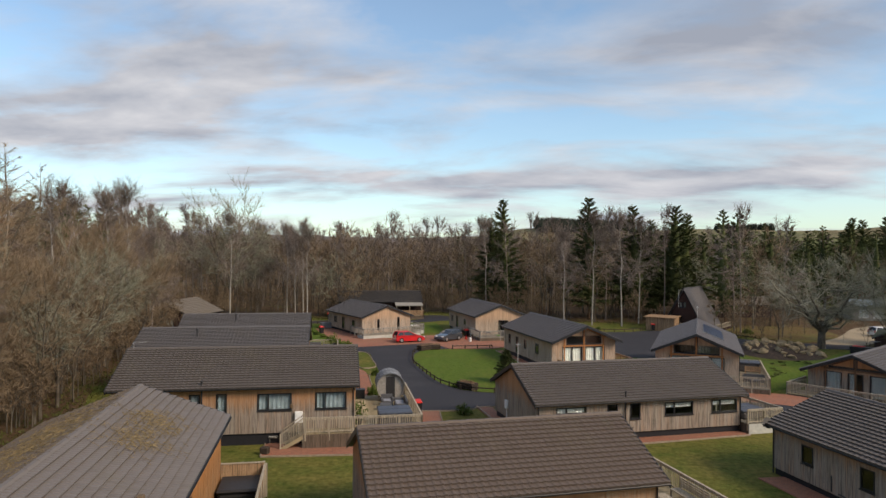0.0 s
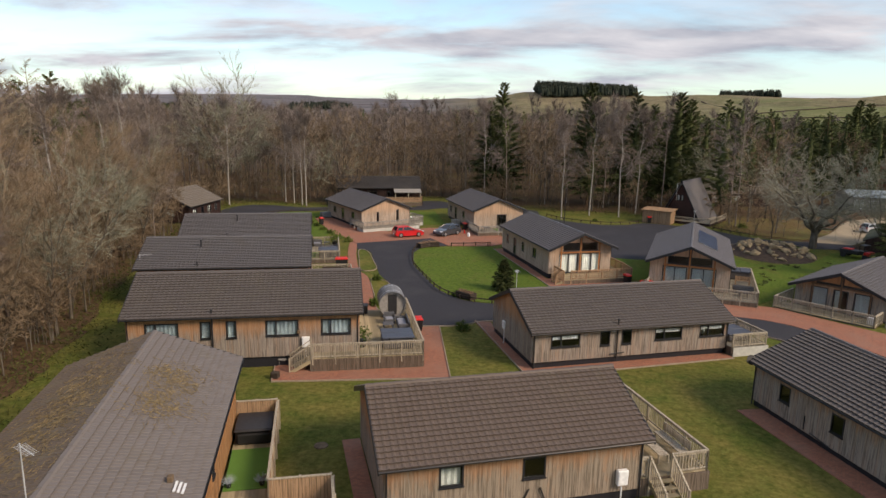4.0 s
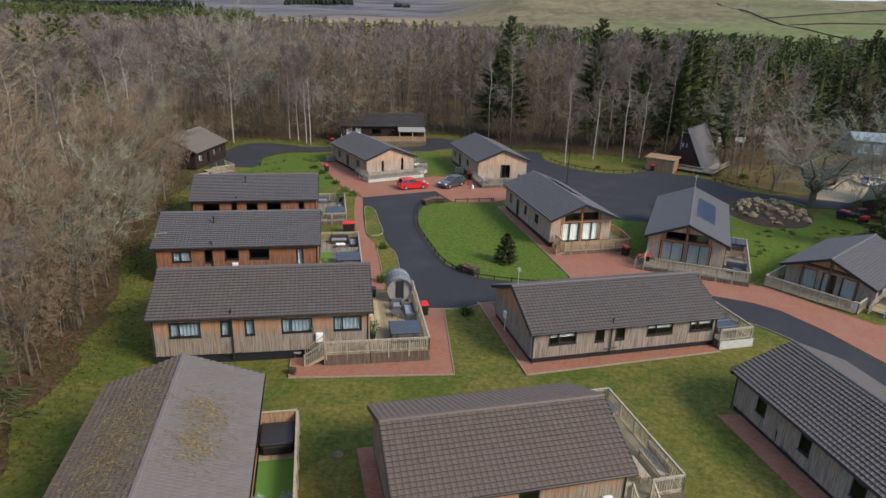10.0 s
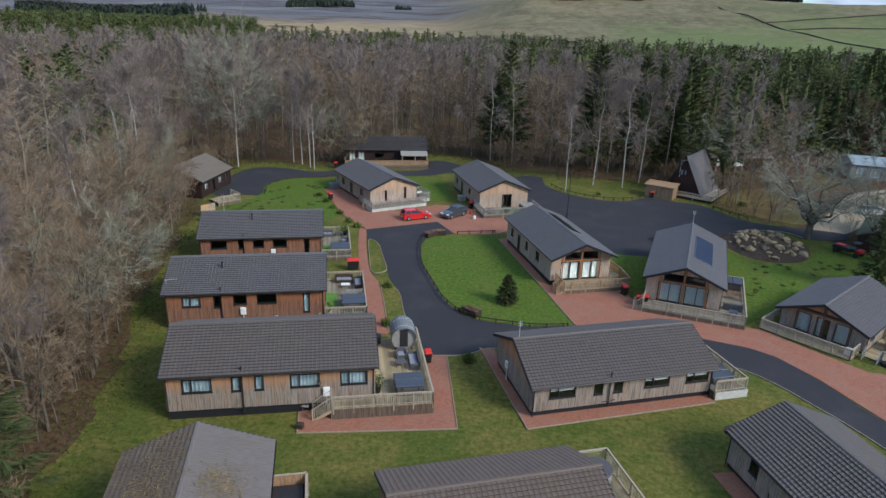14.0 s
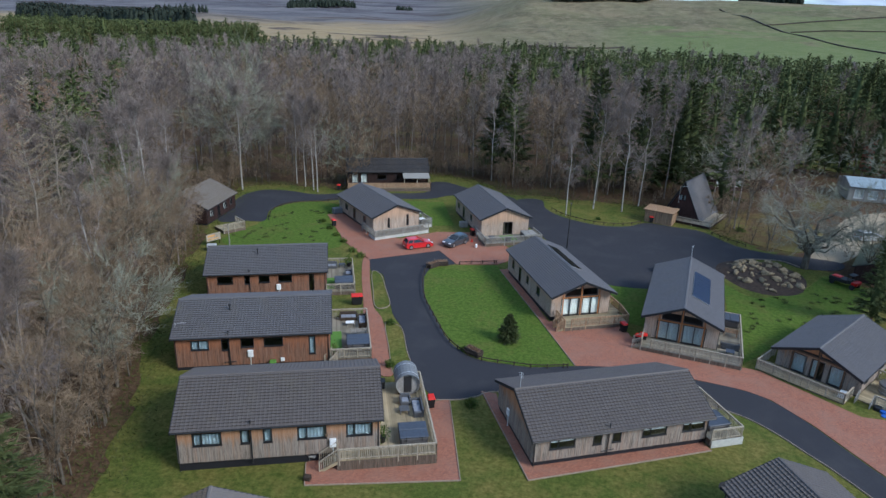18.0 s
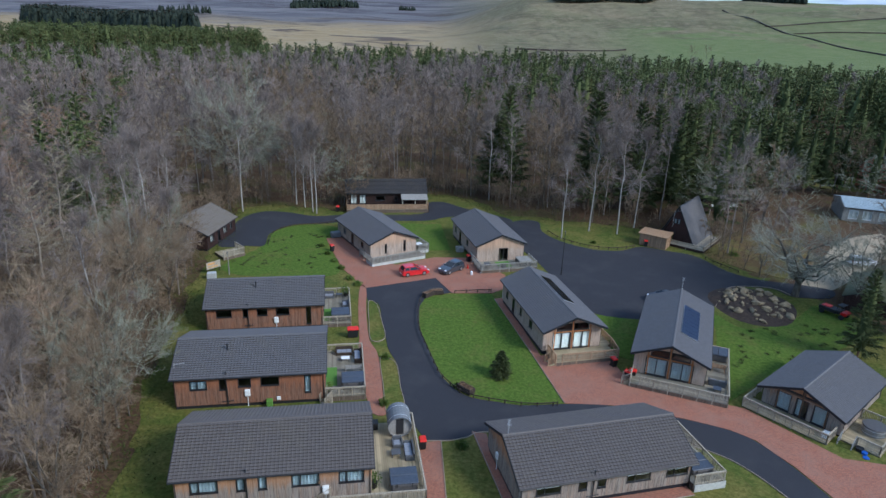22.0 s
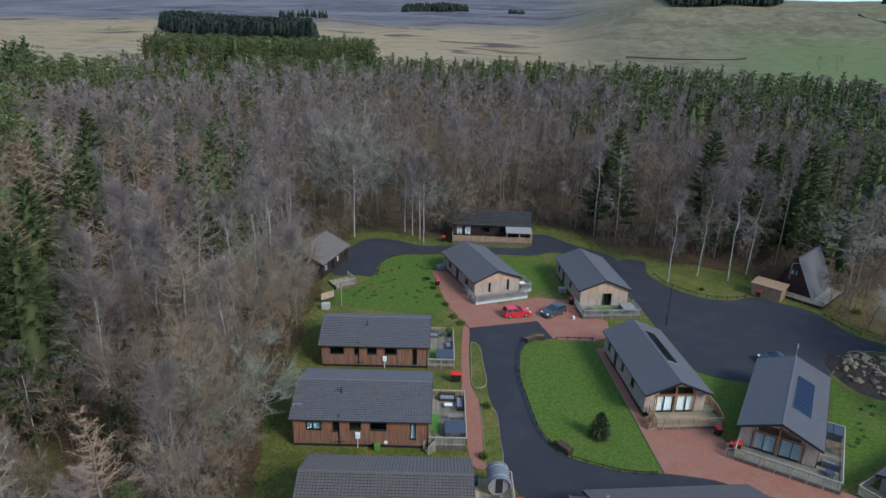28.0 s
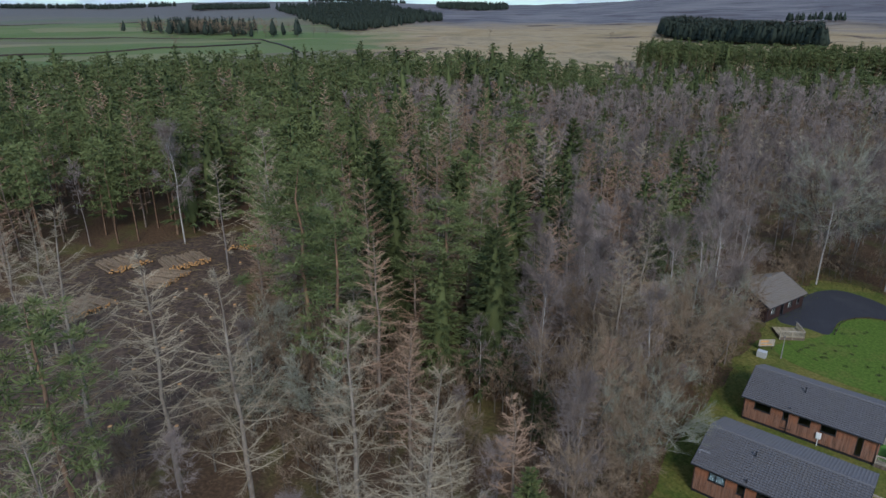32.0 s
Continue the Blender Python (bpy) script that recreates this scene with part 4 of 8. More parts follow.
def chalet(m, L, hw, ze, zr, label, wood="clad_grey", tile="tile", oh=0.45, go=(0.3, 0.3), plinth=0.45, front=(), back=(), left=(), right=(), fill=None, wood_gable=None, flat=False, apart=0, apart_side=-1, near_end=False, glazed=None, tall=0.275, wide=0.30, name="chalet", trim="fascia", ridge=None, tile_back=None):
    """A timber lodge with a pitched roof. Its ridge runs along x; front is the long wall at -y, left the gable at x = 0."""
    c = thing(name, m, label, "chalet", "timber holiday chalets")
    x0, x1, yw = go[0], L - go[1], hw - oh
    zw = ze + (zr - ze) * oh / hw - 0.16
    rise = (zr - 0.16 - zw) / yw
    # the plinth and the floor
    g = Geo()
    for a in ((x0 + 0.05, -yw + 0.05, x1 - 0.05, -yw + 0.15), (x0 + 0.05, yw - 0.15, x1 - 0.05, yw - 0.05), (x0 + 0.05, -yw + 0.15, x0 + 0.15, yw - 0.15), (x1 - 0.15, -yw + 0.15, x1 - 0.05, yw - 0.15)):
        g.box(a[0], a[1], 0.0, a[2], a[3], plinth + 0.05)
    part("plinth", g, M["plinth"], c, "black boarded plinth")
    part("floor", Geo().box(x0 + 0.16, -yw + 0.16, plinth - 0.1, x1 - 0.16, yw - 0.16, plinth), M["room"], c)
    gable = wood_gable or wood
    # long walls
    clad_wall(c, "wall", (x0, -yw), (x1, -yw), plinth, lambda s: zw, front, wood, apart == 300)
    clad_wall(c, "wall", (x1, yw), (x0, yw), plinth, lambda s: zw, back, wood)
    gtop = lambda s: zw + rise * min(s, 2 * yw - s)
    clad_wall(c, "gable_wall", (x0, yw), (x0, -yw), plinth, gtop, left, gable)
    clad_wall(c, "gable_wall", (x1, -yw), (x1, yw), plinth, gtop, right, gable)
    for holes, p, q in ((front, (x0, -yw), (x1, -yw)), (back, (x1, yw), (x0, yw)), (left, (x0, yw), (x0, -yw)), (right, (x1, -yw), (x1, yw))):
        for h in holes:
            tall_hole = h[3] - h[2] > 1.6
            window(c, p, q, h, M["upvc"], fill, "glazed_door" if tall_hole else "window")
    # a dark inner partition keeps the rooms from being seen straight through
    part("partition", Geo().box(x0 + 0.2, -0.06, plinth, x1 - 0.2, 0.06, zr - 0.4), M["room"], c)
    # roof
    for side in (-1, 1):
        roof_slope(c, "roof_slope", side, L, hw, ze, zr, M[tile_back if tile_back and side != apart_side else tile], flat, apart if side == apart_side else 0, wide, tall, near_end)
    g = Geo()
    k = max(2, round(L / 0.42))
    pr = [(-0.13, -0.045), (-0.07, 0.035), (0.07, 0.035), (0.13, -0.045)]
    cap = shape("ridge_tile", Geo().add([(0.0, y, z) for y, z in pr] + [(L / k + 0.03, y, z) for y, z in pr], [(j, j + 1, 5 + j, 4 + j) for j in range(3)] + [(0, 3, 2, 1), (4, 5, 6, 7)]), M[ridge or tile])
    for i in range(k):
        part("ridge_tile", cap, None, c, shift=Matrix.Translation((L * i / k, 0, zr + 0.045 + (0.012 if i % 2 else 0.0))))
    # bargeboards, gutters and downpipes
    for x in (0.0, L):
        for side in (-1, 1):
            y, z = side * hw, ze
            e = 0.035 if x == 0 else -0.035
            part("bargeboard", Geo().hexa([(x - 0.03 - e * 0, 0, zr - 0.20), (x + 0.03, 0, zr - 0.20), (x + 0.03, y, z - 0.20), (x - 0.03, y, z - 0.20), (x - 0.03, 0, zr + 0.055), (x + 0.03, 0, zr + 0.055), (x + 0.03, y, z + 0.055), (x - 0.03, y, z + 0.055)]), M[trim], c)
    for side in (-1, 1):
        g = Geo()
        y = side * (hw + 0.05)
        pr = [(-0.055, 0.0), (-0.04, -0.05), (0.0, -0.07), (0.04, -0.05), (0.055, 0.0), (0.045, 0.0), (0.0, -0.055), (-0.045, 0.0)]
        g.add([(0.0, y + a, ze - 0.03 + b) for a, b in pr] + [(L, y + a, ze - 0.03 + b) for a, b in pr], [(j, (j + 1) % 8, 8 + (j + 1) % 8, 8 + j) for j in range(8)])
        part("gutter", g, M["fascia"], c)
    for x, side in ((x0 + 0.06, -1), (x1 - 0.06, -1)):
        g = Geo().tube((x, side * (yw + 0.11), 0.1), (x, side * (yw + 0.11), zw - 0.15), 0.035, 0.035, 6)
        g.tube((x, side * (yw + 0.11), zw - 0.15), (x, side * hw, ze - 0.08), 0.035, 0.035, 6)
        part("downpipe", g, M["fascia"], c)
    if glazed:
        glazed(c, x0, yw, zw, rise, plinth)
    return c


def clad_wall(c, name, p0, p1, z0, top, holes, mat, loose=False):
    """A wall of the chalet: its plates, and the boards nailed on them."""
    P0, P1 = Vector((*p0, 0)), Vector((*p1, 0))
    d = (P1 - P0).normalized()
    o = Vector((d.y, -d.x, 0)) * -0.06
    n = (P1 - P0).length
    g = Geo()
    g.bar(P0 + o + Vector((0, 0, z0 + 0.05)), P1 + o + Vector((0, 0, z0 + 0.05)), 0.1, 0.1)
    mid = P0 + d * n / 2
    g.bar(P0 + o + d * 0.1 + Vector((0, 0, top(0.1) - 0.1)), mid + o + Vector((0, 0, top(n / 2) - 0.1)), 0.1, 0.1)
    g.bar(mid + o + Vector((0, 0, top(n / 2) - 0.1)), P1 - d * 0.1 + o + Vector((0, 0, top(n - 0.1) - 0.1)), 0.1, 0.1)
    root = part(name, g, M["room"], c)
    boards = board_wall(p0, p1, z0, top, holes, 0.19 if loose else 0.145)
    if loose:
        for k in range(0, len(boards.v), 8):
            part("board", Geo().hexa(boards.v[k:k + 8]), M[mat], root)
    else:
        b = part("cladding", boards, M[mat], root)
        b["kind"] = "stuff"
    return root


def soil_pipe(c, x, y, z0, z1):
    g = Geo().tube((x, y, z0), (x, y, z1), 0.05, 0.05, 8).tube((x - 0.55, y - 0.03, 0.75), (x + 0.55, y - 0.03, 0.82), 0.04, 0.04, 6)
    g.tube((x, y, z1), (x, y, z1 + 0.1), 0.075, 0.075, 8)
    part("soil_pipe", g, M["fascia"], c, "black soil pipe with branch")


def flue(c, x, y, z):
    part("roof_vent", Geo().tube((x, y, z - 0.3), (x, y, z + 0.45), 0.07, 0.07, 8).tube((x, y, z + 0.45), (x, y, z + 0.6), 0.12, 0.09, 8), M["fascia"], c, "black roof vent pipe")


def meter_box(c, x, y, z, out=-1):
    root = part("meter_box", Geo().soft(x - 0.25, y + out * 0.22, z, x + 0.25, y, z + 0.7, 0.03), M["white"], c, "white electricity box")
    part("door", Geo().box(x - 0.2, y + out * 0.235, z + 0.06, x + 0.2, y + out * 0.221, z + 0.64), M["white"], root)
    part("pipe", Geo().tube((x, y + out * 0.11, 0.05), (x, y + out * 0.11, z), 0.035, 0.035, 6), M["white"], root)


def wall_lamp(c, x, y, z, out=-1):
    part("wall_lamp", Geo().soft(x - 0.1, y + out * 0.16, z, x + 0.1, y + out * 0.08, z + 0.22, 0.02), M["brown_metal"], c, "small brown wall lamp")


def aerial(m, tall=1.4):
    a = thing("roof_aerial", m, "thin metal television aerial on a mast", "aerial")
    part("mast", Geo().tube((0, 0, -0.4), (0, 0, tall), 0.022, 0.022, 6), M["metal"], a)
    g = Geo().tube((-0.15, 0, tall - 0.1), (1.0, 0, tall), 0.014, 0.014, 5)
    for k in range(9):
        g.tube((k * 0.11, -0.16, tall - 0.07 + k * 0.009), (k * 0.11, 0.16, tall - 0.07 + k * 0.009), 0.007, 0.007, 4)
    part("antenna", g, M["metal"], a)


def gable_glass(wood="orange_wood", word="orange"):
    """Posts and rails of stained timber over a glazed gable end at x = 0."""
    def build(c, x0, yw, zw, rise, plinth):
        for y, z in ((0.0, zw + rise * yw - 0.05),) + tuple((s * yw * 0.62, zw + rise * yw * 0.38 - 0.05) for s in (-1, 1)):
            part("timber_post", Geo().box(x0 - 0.14, y - 0.07, plinth, x0 - 0.075, y + 0.07, z), M[wood], c, word + " stained post")
        part("timber_rail", Geo().box(x0 - 0.15, -yw * 0.66, plinth + 2.12, x0 - 0.08, yw * 0.66, plinth + 2.26), M[wood], c, word + " stained rail")
        g = Geo()
        for s in (-1, 1):
            g.hexa([(x0 - 0.15, 0, zw + rise * yw - 0.14), (x0 - 0.075, 0, zw + rise * yw - 0.14), (x0 - 0.075, s * yw * 0.72, zw + rise * yw * 0.28 - 0.14), (x0 - 0.15, s * yw * 0.72, zw + rise * yw * 0.28 - 0.14), (x0 - 0.15, 0, zw + rise * yw - 0.02), (x0 - 0.075, 0, zw + rise * yw - 0.02), (x0 - 0.075, s * yw * 0.72, zw + rise * yw * 0.28 - 0.02), (x0 - 0.15, s * yw * 0.72, zw + rise * yw * 0.28 - 0.02)])
        part("timber_rafter", g, M[wood], c, word + " stained rafter pair")
    return build


# ---- decks and fences ----
def railing(parent, p, q, z, tall=0.95, mat="rail", every=1.5, gap=0.14, solid=False):
    p, q = Vector((*p, z)), Vector((*q, z))
    n = (q - p).length
    if n < 0.3:
        return
    d = (q - p) / n
    root = part("railing", Geo().bar(p + Vector((0, 0, tall)), q + Vector((0, 0, tall)), 0.11, 0.05), M[mat], parent, "timber handrail")
    k = max(1, round(n / every))
    post = shape("post", Geo().soft(-0.05, -0.05, -0.45, 0.05, 0.05, tall - 0.03, 0.008), M[mat])
    turn = math.degrees(math.atan2(d.y, d.x))
    for i in range(k + 1):
        part("post", post, M[mat], root, shift=Matrix.Translation(p + d * n * i / k) @ pose(0, 0, 0, 0, 0, turn))
    part("lower_rail", Geo().bar(p + Vector((0, 0, 0.12)), q + Vector((0, 0, 0.12)), 0.05, 0.07), M[mat], root)
    part("upper_rail", Geo().bar(p + Vector((0, 0, tall - 0.09)), q + Vector((0, 0, tall - 0.09)), 0.05, 0.07), M[mat], root)
    g = Geo()
    b = max(2, round(n / gap))
    w = n / b * (0.86 if solid else 0.30)
    for i in range(b):
        s = (i + 0.5) * n / b
        a = p + d * (s - w / 2)
        e = p + d * (s + w / 2)
        g.bar(a + Vector((0, 0, 0.5 * tall)), e + Vector((0, 0, 0.5 * tall)), 0.03, tall - 0.2)
    o = part("baluster_infill", g, M[mat], root)
    o["kind"] = "stuff"


def deck(m, rects, z, rails, label, mat="deck", rail="rail", skirt="skirt", tall=0.95, across=True, solid=False):
    """A raised deck from rectangles (x0, y0, x1, y1): boards, skirting and rails along the given lines."""
    d = thing("deck", m, label, "deck")
    for x0, y0, x1, y1 in rects:
        g = Geo()
        n = max(1, round(((x1 - x0) if across else (y1 - y0)) / 0.145))
        for i in range(n):
            if across:
                a, b = x0 + (x1 - x0) * i / n, x0 + (x1 - x0) * (i + 1) / n
                g.box(a + 0.007, y0, z - 0.04, b - 0.007, y1, z)
            else:
                a, b = y0 + (y1 - y0) * i / n, y0 + (y1 - y0) * (i + 1) / n
                g.box(x0, a + 0.007, z - 0.04, x1, b - 0.007, z)
        surface = part("deck_top", Geo().box(x0 + 0.05, y0 + 0.05, z - 0.16, x1 - 0.05, y1 - 0.05, z - 0.045), M[mat], d)
        part("boarding", g, M[mat], surface)["kind"] = "stuff"
        for p, q in (((x0 + 0.03, y0 + 0.03), (x1 - 0.03, y0 + 0.03)), ((x1 - 0.03, y0 + 0.03), (x1 - 0.03, y1 - 0.03)), ((x1 - 0.03, y1 - 0.03), (x0 + 0.03, y1 - 0.03)), ((x0 + 0.03, y1 - 0.03), (x0 + 0.03, y0 + 0.03))):
            part("skirting", board_wall(p, q, 0.04, lambda s: z - 0.045, (), 0.15, 0.025), M[skirt], d)["kind"] = "stuff"
    for r in rails:
        railing(d, r[0], r[1], z, tall, rail, solid=solid)
    return d


def steps(d, x, y, wide, z, way, mat="deck", rail="rail"):
    """A straight flight from the edge at (x, y) of a deck at height z down to the ground, going towards way."""
    n = max(2, round(z / 0.18))
    wx, wy = way
    sx, sy = -wy, wx
    root = part("steps", Geo().bar((x + sx * wide / 2, y + sy * wide / 2, z - 0.2), (x + sx * wide / 2 + wx * 0.27 * n, y + sy * wide / 2 + wy * 0.27 * n, 0.02), 0.04, 0.22).bar((x - sx * wide / 2, y - sy * wide / 2, z - 0.2), (x - sx * wide / 2 + wx * 0.27 * n, y - sy * wide / 2 + wy * 0.27 * n, 0.02), 0.04, 0.22), M[mat], d)
    for i in range(n):
        zz = z - (i + 1) * z / n + 0.0
        c = (x + wx * (0.27 * i + 0.14), y + wy * (0.27 * i + 0.14))
        part("tread", Geo().bar((c[0] - sx * wide / 2, c[1] - sy * wide / 2, max(0.06, zz + 0.0)), (c[0] + sx * wide / 2, c[1] + sy * wide / 2, max(0.06, zz + 0.0)), 0.27, 0.045), M[mat], root)
    for e in (-1, 1):
        a = Vector((x + e * sx * wide / 2, y + e * sy * wide / 2, z))
        b = Vector((x + e * sx * wide / 2 + wx * 0.27 * n, y + e * sy * wide / 2 + wy * 0.27 * n, 0.0))
        r = part("stair_rail", Geo().bar(a + Vector((0, 0, 0.95)), b + Vector((0, 0, 0.95)), 0.08, 0.05), M[rail], root)
        for k in (0, 1):
            p = a.lerp(b, k)
            part("post", Geo().box(p.x - 0.045, p.y - 0.045, 0.0, p.x + 0.045, p.y + 0.045, p.z + 1.0), M[rail], r)
        g = Geo()
        for k in range(1, 9):
            p = a.lerp(b, k / 9)
            g.box(p.x - 0.02, p.y - 0.02, p.z + 0.02, p.x + 0.02, p.y + 0.02, p.z + 0.93)
        part("baluster_infill", g, M[rail], r)["kind"] = "stuff"


# ---- the chalets ----
def holes(n, *items):
    return tuple((round(u0 * n, 3), round(u1 * n, 3), *rest) for u0, u1, *rest in items)


BL, CU, NT = ("blind", 0.97, 1.0), ("curtain", 0.97, 1.0), ("net", 0.97, 1.0)
HALF = ("white", 0.35, 1.0)
place = {
    "F1": F1M, "L1": pose(-20.76, 36.15, 0, 0, 0, 18.95), "L2": pose(-28.64, 49.22, 0, 0, 0, 19.0), "L3": pose(-33.64, 63.83, 0, 0, 0, 19.5),
    "R1": pose(4.01, 41.88, 0, 0, 0, 23.92), "R2": pose(10.27, 64.51, 0, 0, 0, 113.46), "R3": pose(19.79, 60.11, 0, 0, 0, 77.9), "R4": pose(31.32, 56.3, -0.35, 0, 0, 50.8),
    "C1": pose(-16.8, 89.08, 0, 0, 0, 129.6), "C2": pose(-0.51, 90.98, 0, 0, 0, 114.9), "CL": pose(-33.6, 116.22, 0, 0, 0, 17.5), "F0": pose(-12.55, 25.57, 0, 0, 0, -69.56),
    "R5": pose(22.14, 37.31, 0, 0, 0, -68.8),
}
n = 14.4
L1 = chalet(place["L1"], 14.99, 4.43, 3.63, 5.53, "long timber chalet in weathered larch boards under brown tiles", "clad_grey", "tile", plinth=0.75,
            front=holes(n, (0.075, 0.215, 2.15, 3.2, 0.32, BL), (0.305, 0.35, 2.1, 3.25, 0, BL), (0.415, 0.46, 2.1, 3.25, 0, BL), (0.585, 0.73, 2.15, 3.2, 0.32, BL), (0.83, 0.965, 2.15, 3.2, 0.32, BL)),
            right=holes(7.96, (0.3, 0.62, 0.95, 3.0, 0.5, NT)))
soil_pipe(L1, 5.45, -4.14, 0.4, 4.0)
meter_box(L1, 11.25, -4.02, 1.35)
wall_lamp(L1, 10.8, -4.02, 2.3)
n = 13.8
L2 = chalet(place["L2"], 14.4, 4.9, 3.48, 5.25, "timber chalet in red-brown cedar boards under grey tiles", "clad_red", "tile_slate", plinth=0.4,
            front=holes(n, (0.10, 0.215, 2.1, 3.05, 0.45, BL), (0.295, 0.34, 1.95, 3.1), (0.42, 0.505, 2.2, 3.1), (0.57, 0.695, 2.2, 3.1), (0.865, 0.91, 1.2, 3.1, 0, BL)),
            right=holes(8.9, (0.35, 0.65, 0.9, 3.0, 0.5)))
soil_pipe(L2, 5.05, -4.6, 0.4, 3.9)
meter_box(L2, 6.9, -4.47, 1.2)
part("water_butt", Geo().soft(8.6, -5.15, 0.05, 9.2, -4.6, 0.85, 0.06), M["turf"], L2, "green plastic water butt")
part("wall_vent", Geo().soft(9.6, -4.65, 0.6, 9.95, -4.54, 0.95, 0.02), M["white"], L2)
flue(L2, 4.9, -1.7, 4.75)
n = 13.3
L3 = chalet(place["L3"], 13.87, 4.52, 3.17, 5.05, "timber chalet in red-brown boards under grey tiles", "clad_red", "tile_slate", plinth=0.4,
            front=holes(n, (0.085, 0.215, 1.9, 2.8), (0.31, 0.355, 1.8, 2.85), (0.43, 0.52, 1.95, 2.8), (0.595, 0.71, 1.95, 2.8), (0.855, 0.90, 0.6, 2.85)),
            right=holes(8.1, (0.35, 0.65, 0.8, 2.7, 0.5)))
soil_pipe(L3, 5.0, -4.2, 0.4, 3.5)
meter_box(L3, 8.2, -4.1, 1.0)
flue(L3, 5.8, -1.5, 4.6)
n = 14.8
R1 = chalet(place["R1"], 15.41, 4.37, 2.62, 4.45, "long timber chalet in silvered boards under dark tiles", "clad_grey", "tile", plinth=0.5,
            front=holes(n, (0.085, 0.225, 1.45, 2.3, 0.34, HALF), (0.325, 0.375, 1.35, 2.35), (0.435, 0.485, 1.35, 2.35), (0.605, 0.75, 1.45, 2.3, 0.34, HALF), (0.845, 0.98, 1.45, 2.3, 0.34, HALF)),
            right=holes(7.8, (0.3, 0.65, 0.7, 2.4, 0.5, CU)))
soil_pipe(R1, 6.35, -4.08, 0.3, 3.1)
part("gable_box", Geo().soft(0.08, 1.1, 1.15, 0.25, 1.5, 1.75, 0.03), M["white"], R1, "white electricity box")
part("gable_pipe", Geo().tube((0.2, 1.3, 0.05), (0.2, 1.3, 1.15), 0.035, 0.035, 6), M["white"], R1)
n = 11.2
F1 = chalet(place["F1"], 11.79, 4.0, 3.05, 4.82, "timber chalet in grey-brown boards under brown pantiles", "clad_warm", "tile_front", plinth=0.62, wood_gable="clad_grey",
            front=holes(n, (0.195, 0.285, 1.8, 2.72, 0, ("net", 0.97, 1.0)), (0.51, 0.60, 1.75, 2.68)), right=holes(7.1, (0.4, 0.65, 0.7, 2.7, 0.5)), apart=300, near_end=True)
meter_box(F1, 10.5, -3.65, 1.0)
for dx in (5.9, 7.1):
    part("waste_pipe", Geo().tube((dx, -3.68, 0.5), (dx + 0.4 if dx < 6 else dx - 0.3, -3.68, 1.3), 0.03, 0.03, 6), M["fascia"], F1)
n = 14.4
F0 = chalet(place["F0"], 15.0, 4.1, 3.95, 5.55, "timber chalet in fresh orange boards under flat grey roof sheets", "clad_new", "tile_flat", plinth=0.6, flat=True, tall=0.33, wide=0.21, tile_back="tile_needles", go=(0.3, 0.9),
            back=holes(13.8, (0.02, 0.07, 1.0, 3.2, 0, BL), (0.085, 0.135, 1.0, 3.2, 0, BL), (0.42, 0.46, 2.0, 2.9)),
            right=holes(7.3, (0.06, 0.28, 2.6, 3.5), (0.30, 0.48, 2.75, 4.25, 0), (0.52, 0.70, 2.75, 4.25, 0), (0.30, 0.42, 0.65, 2.5, 0, CU)), apart=252, apart_side=1, near_end=False)
part("roof_vent", Geo().soft(12.2, 3.0, 4.42, 12.45, 3.2, 4.62, 0.03), M["brown_metal"], F0)
for k in range(3):
    part("vent_flashing", Geo().box(12.25, 3.25 + 0.13 * k, 4.33 - 0.05 * k, 12.85, 3.33 + 0.13 * k, 4.37 - 0.05 * k), M["white"], F0)
g = Geo()
rng = random.Random(5)
for k in range(2600):
    x, y = (rng.gauss(7.0, 3.6), -abs(rng.gauss(1.8, 0.9))) if rng.random() < 0.66 else (rng.gauss(rng.choice((4.6, 7.2)), 0.8), abs(rng.gauss(1.7, 0.6)))
    if not (0.3 < x < 14.5 and -4 < y < 4):
        continue
    z = 5.55 - abs(y) / 4.1 * 1.6 + 0.115
    a, w = rng.gauss(0.5, 0.7), rng.uniform(0.08, 0.42)
    g.bar((x, y, z), (x + w * math.cos(a), y + w * math.sin(a), z - (abs(y + w * math.sin(a)) - abs(y)) * 0.39), 0.012, 0.010)
litter = part("roof_litter", g, M["straw"], F0, "dry needles and twigs lying on the roof")
litter["kind"] = "stuff"
n = 12.4
R5 = chalet(place["R5"], 13.0, 4.1, 2.72, 4.40, "grey silvered timber chalet under dark brown tiles", "clad_grey", "tile", plinth=0.4,
            front=holes(n, (0.17, 0.235, 1.3, 2.25), (0.465, 0.53, 1.25, 2.25), (0.76, 0.83, 1.25, 2.25)))
part("waste_pipe", Geo().tube((4.4, -3.75, 0.5), (4.4, -3.75, 1.25), 0.03, 0.03, 6).tube((4.9, -3.78, 0.55), (6.2, -3.78, 0.42), 0.03, 0.03, 6), M["fascia"], R5)

two_doors = holes(7.0, (0.17, 0.475, 0.75, 2.75, 0.5, CU), (0.525, 0.83, 0.75, 2.75, 0.5, CU))


def gable_lights(yw, zw, rise, base):
    """Two sloping lights under the ridge of a glazed gable, as holes of the wall from (0, yw) to (0, -yw)."""
    w = 2 * yw
    zl = base + 2.32
    a, m_, b = 0.22 * w, 0.5 * w, 0.78 * w
    top = lambda s: zw + rise * min(s, w - s) - 0.12
    return ((a, m_ - 0.08, zl, top(a) if top(a) > zl else zl + 0.1, 0, None, (max(zl + 0.12, top(a)), top(m_ - 0.08))), (m_ + 0.08, b, zl, top(b), 0, None, (top(m_ + 0.08), max(zl + 0.12, top(b)))))


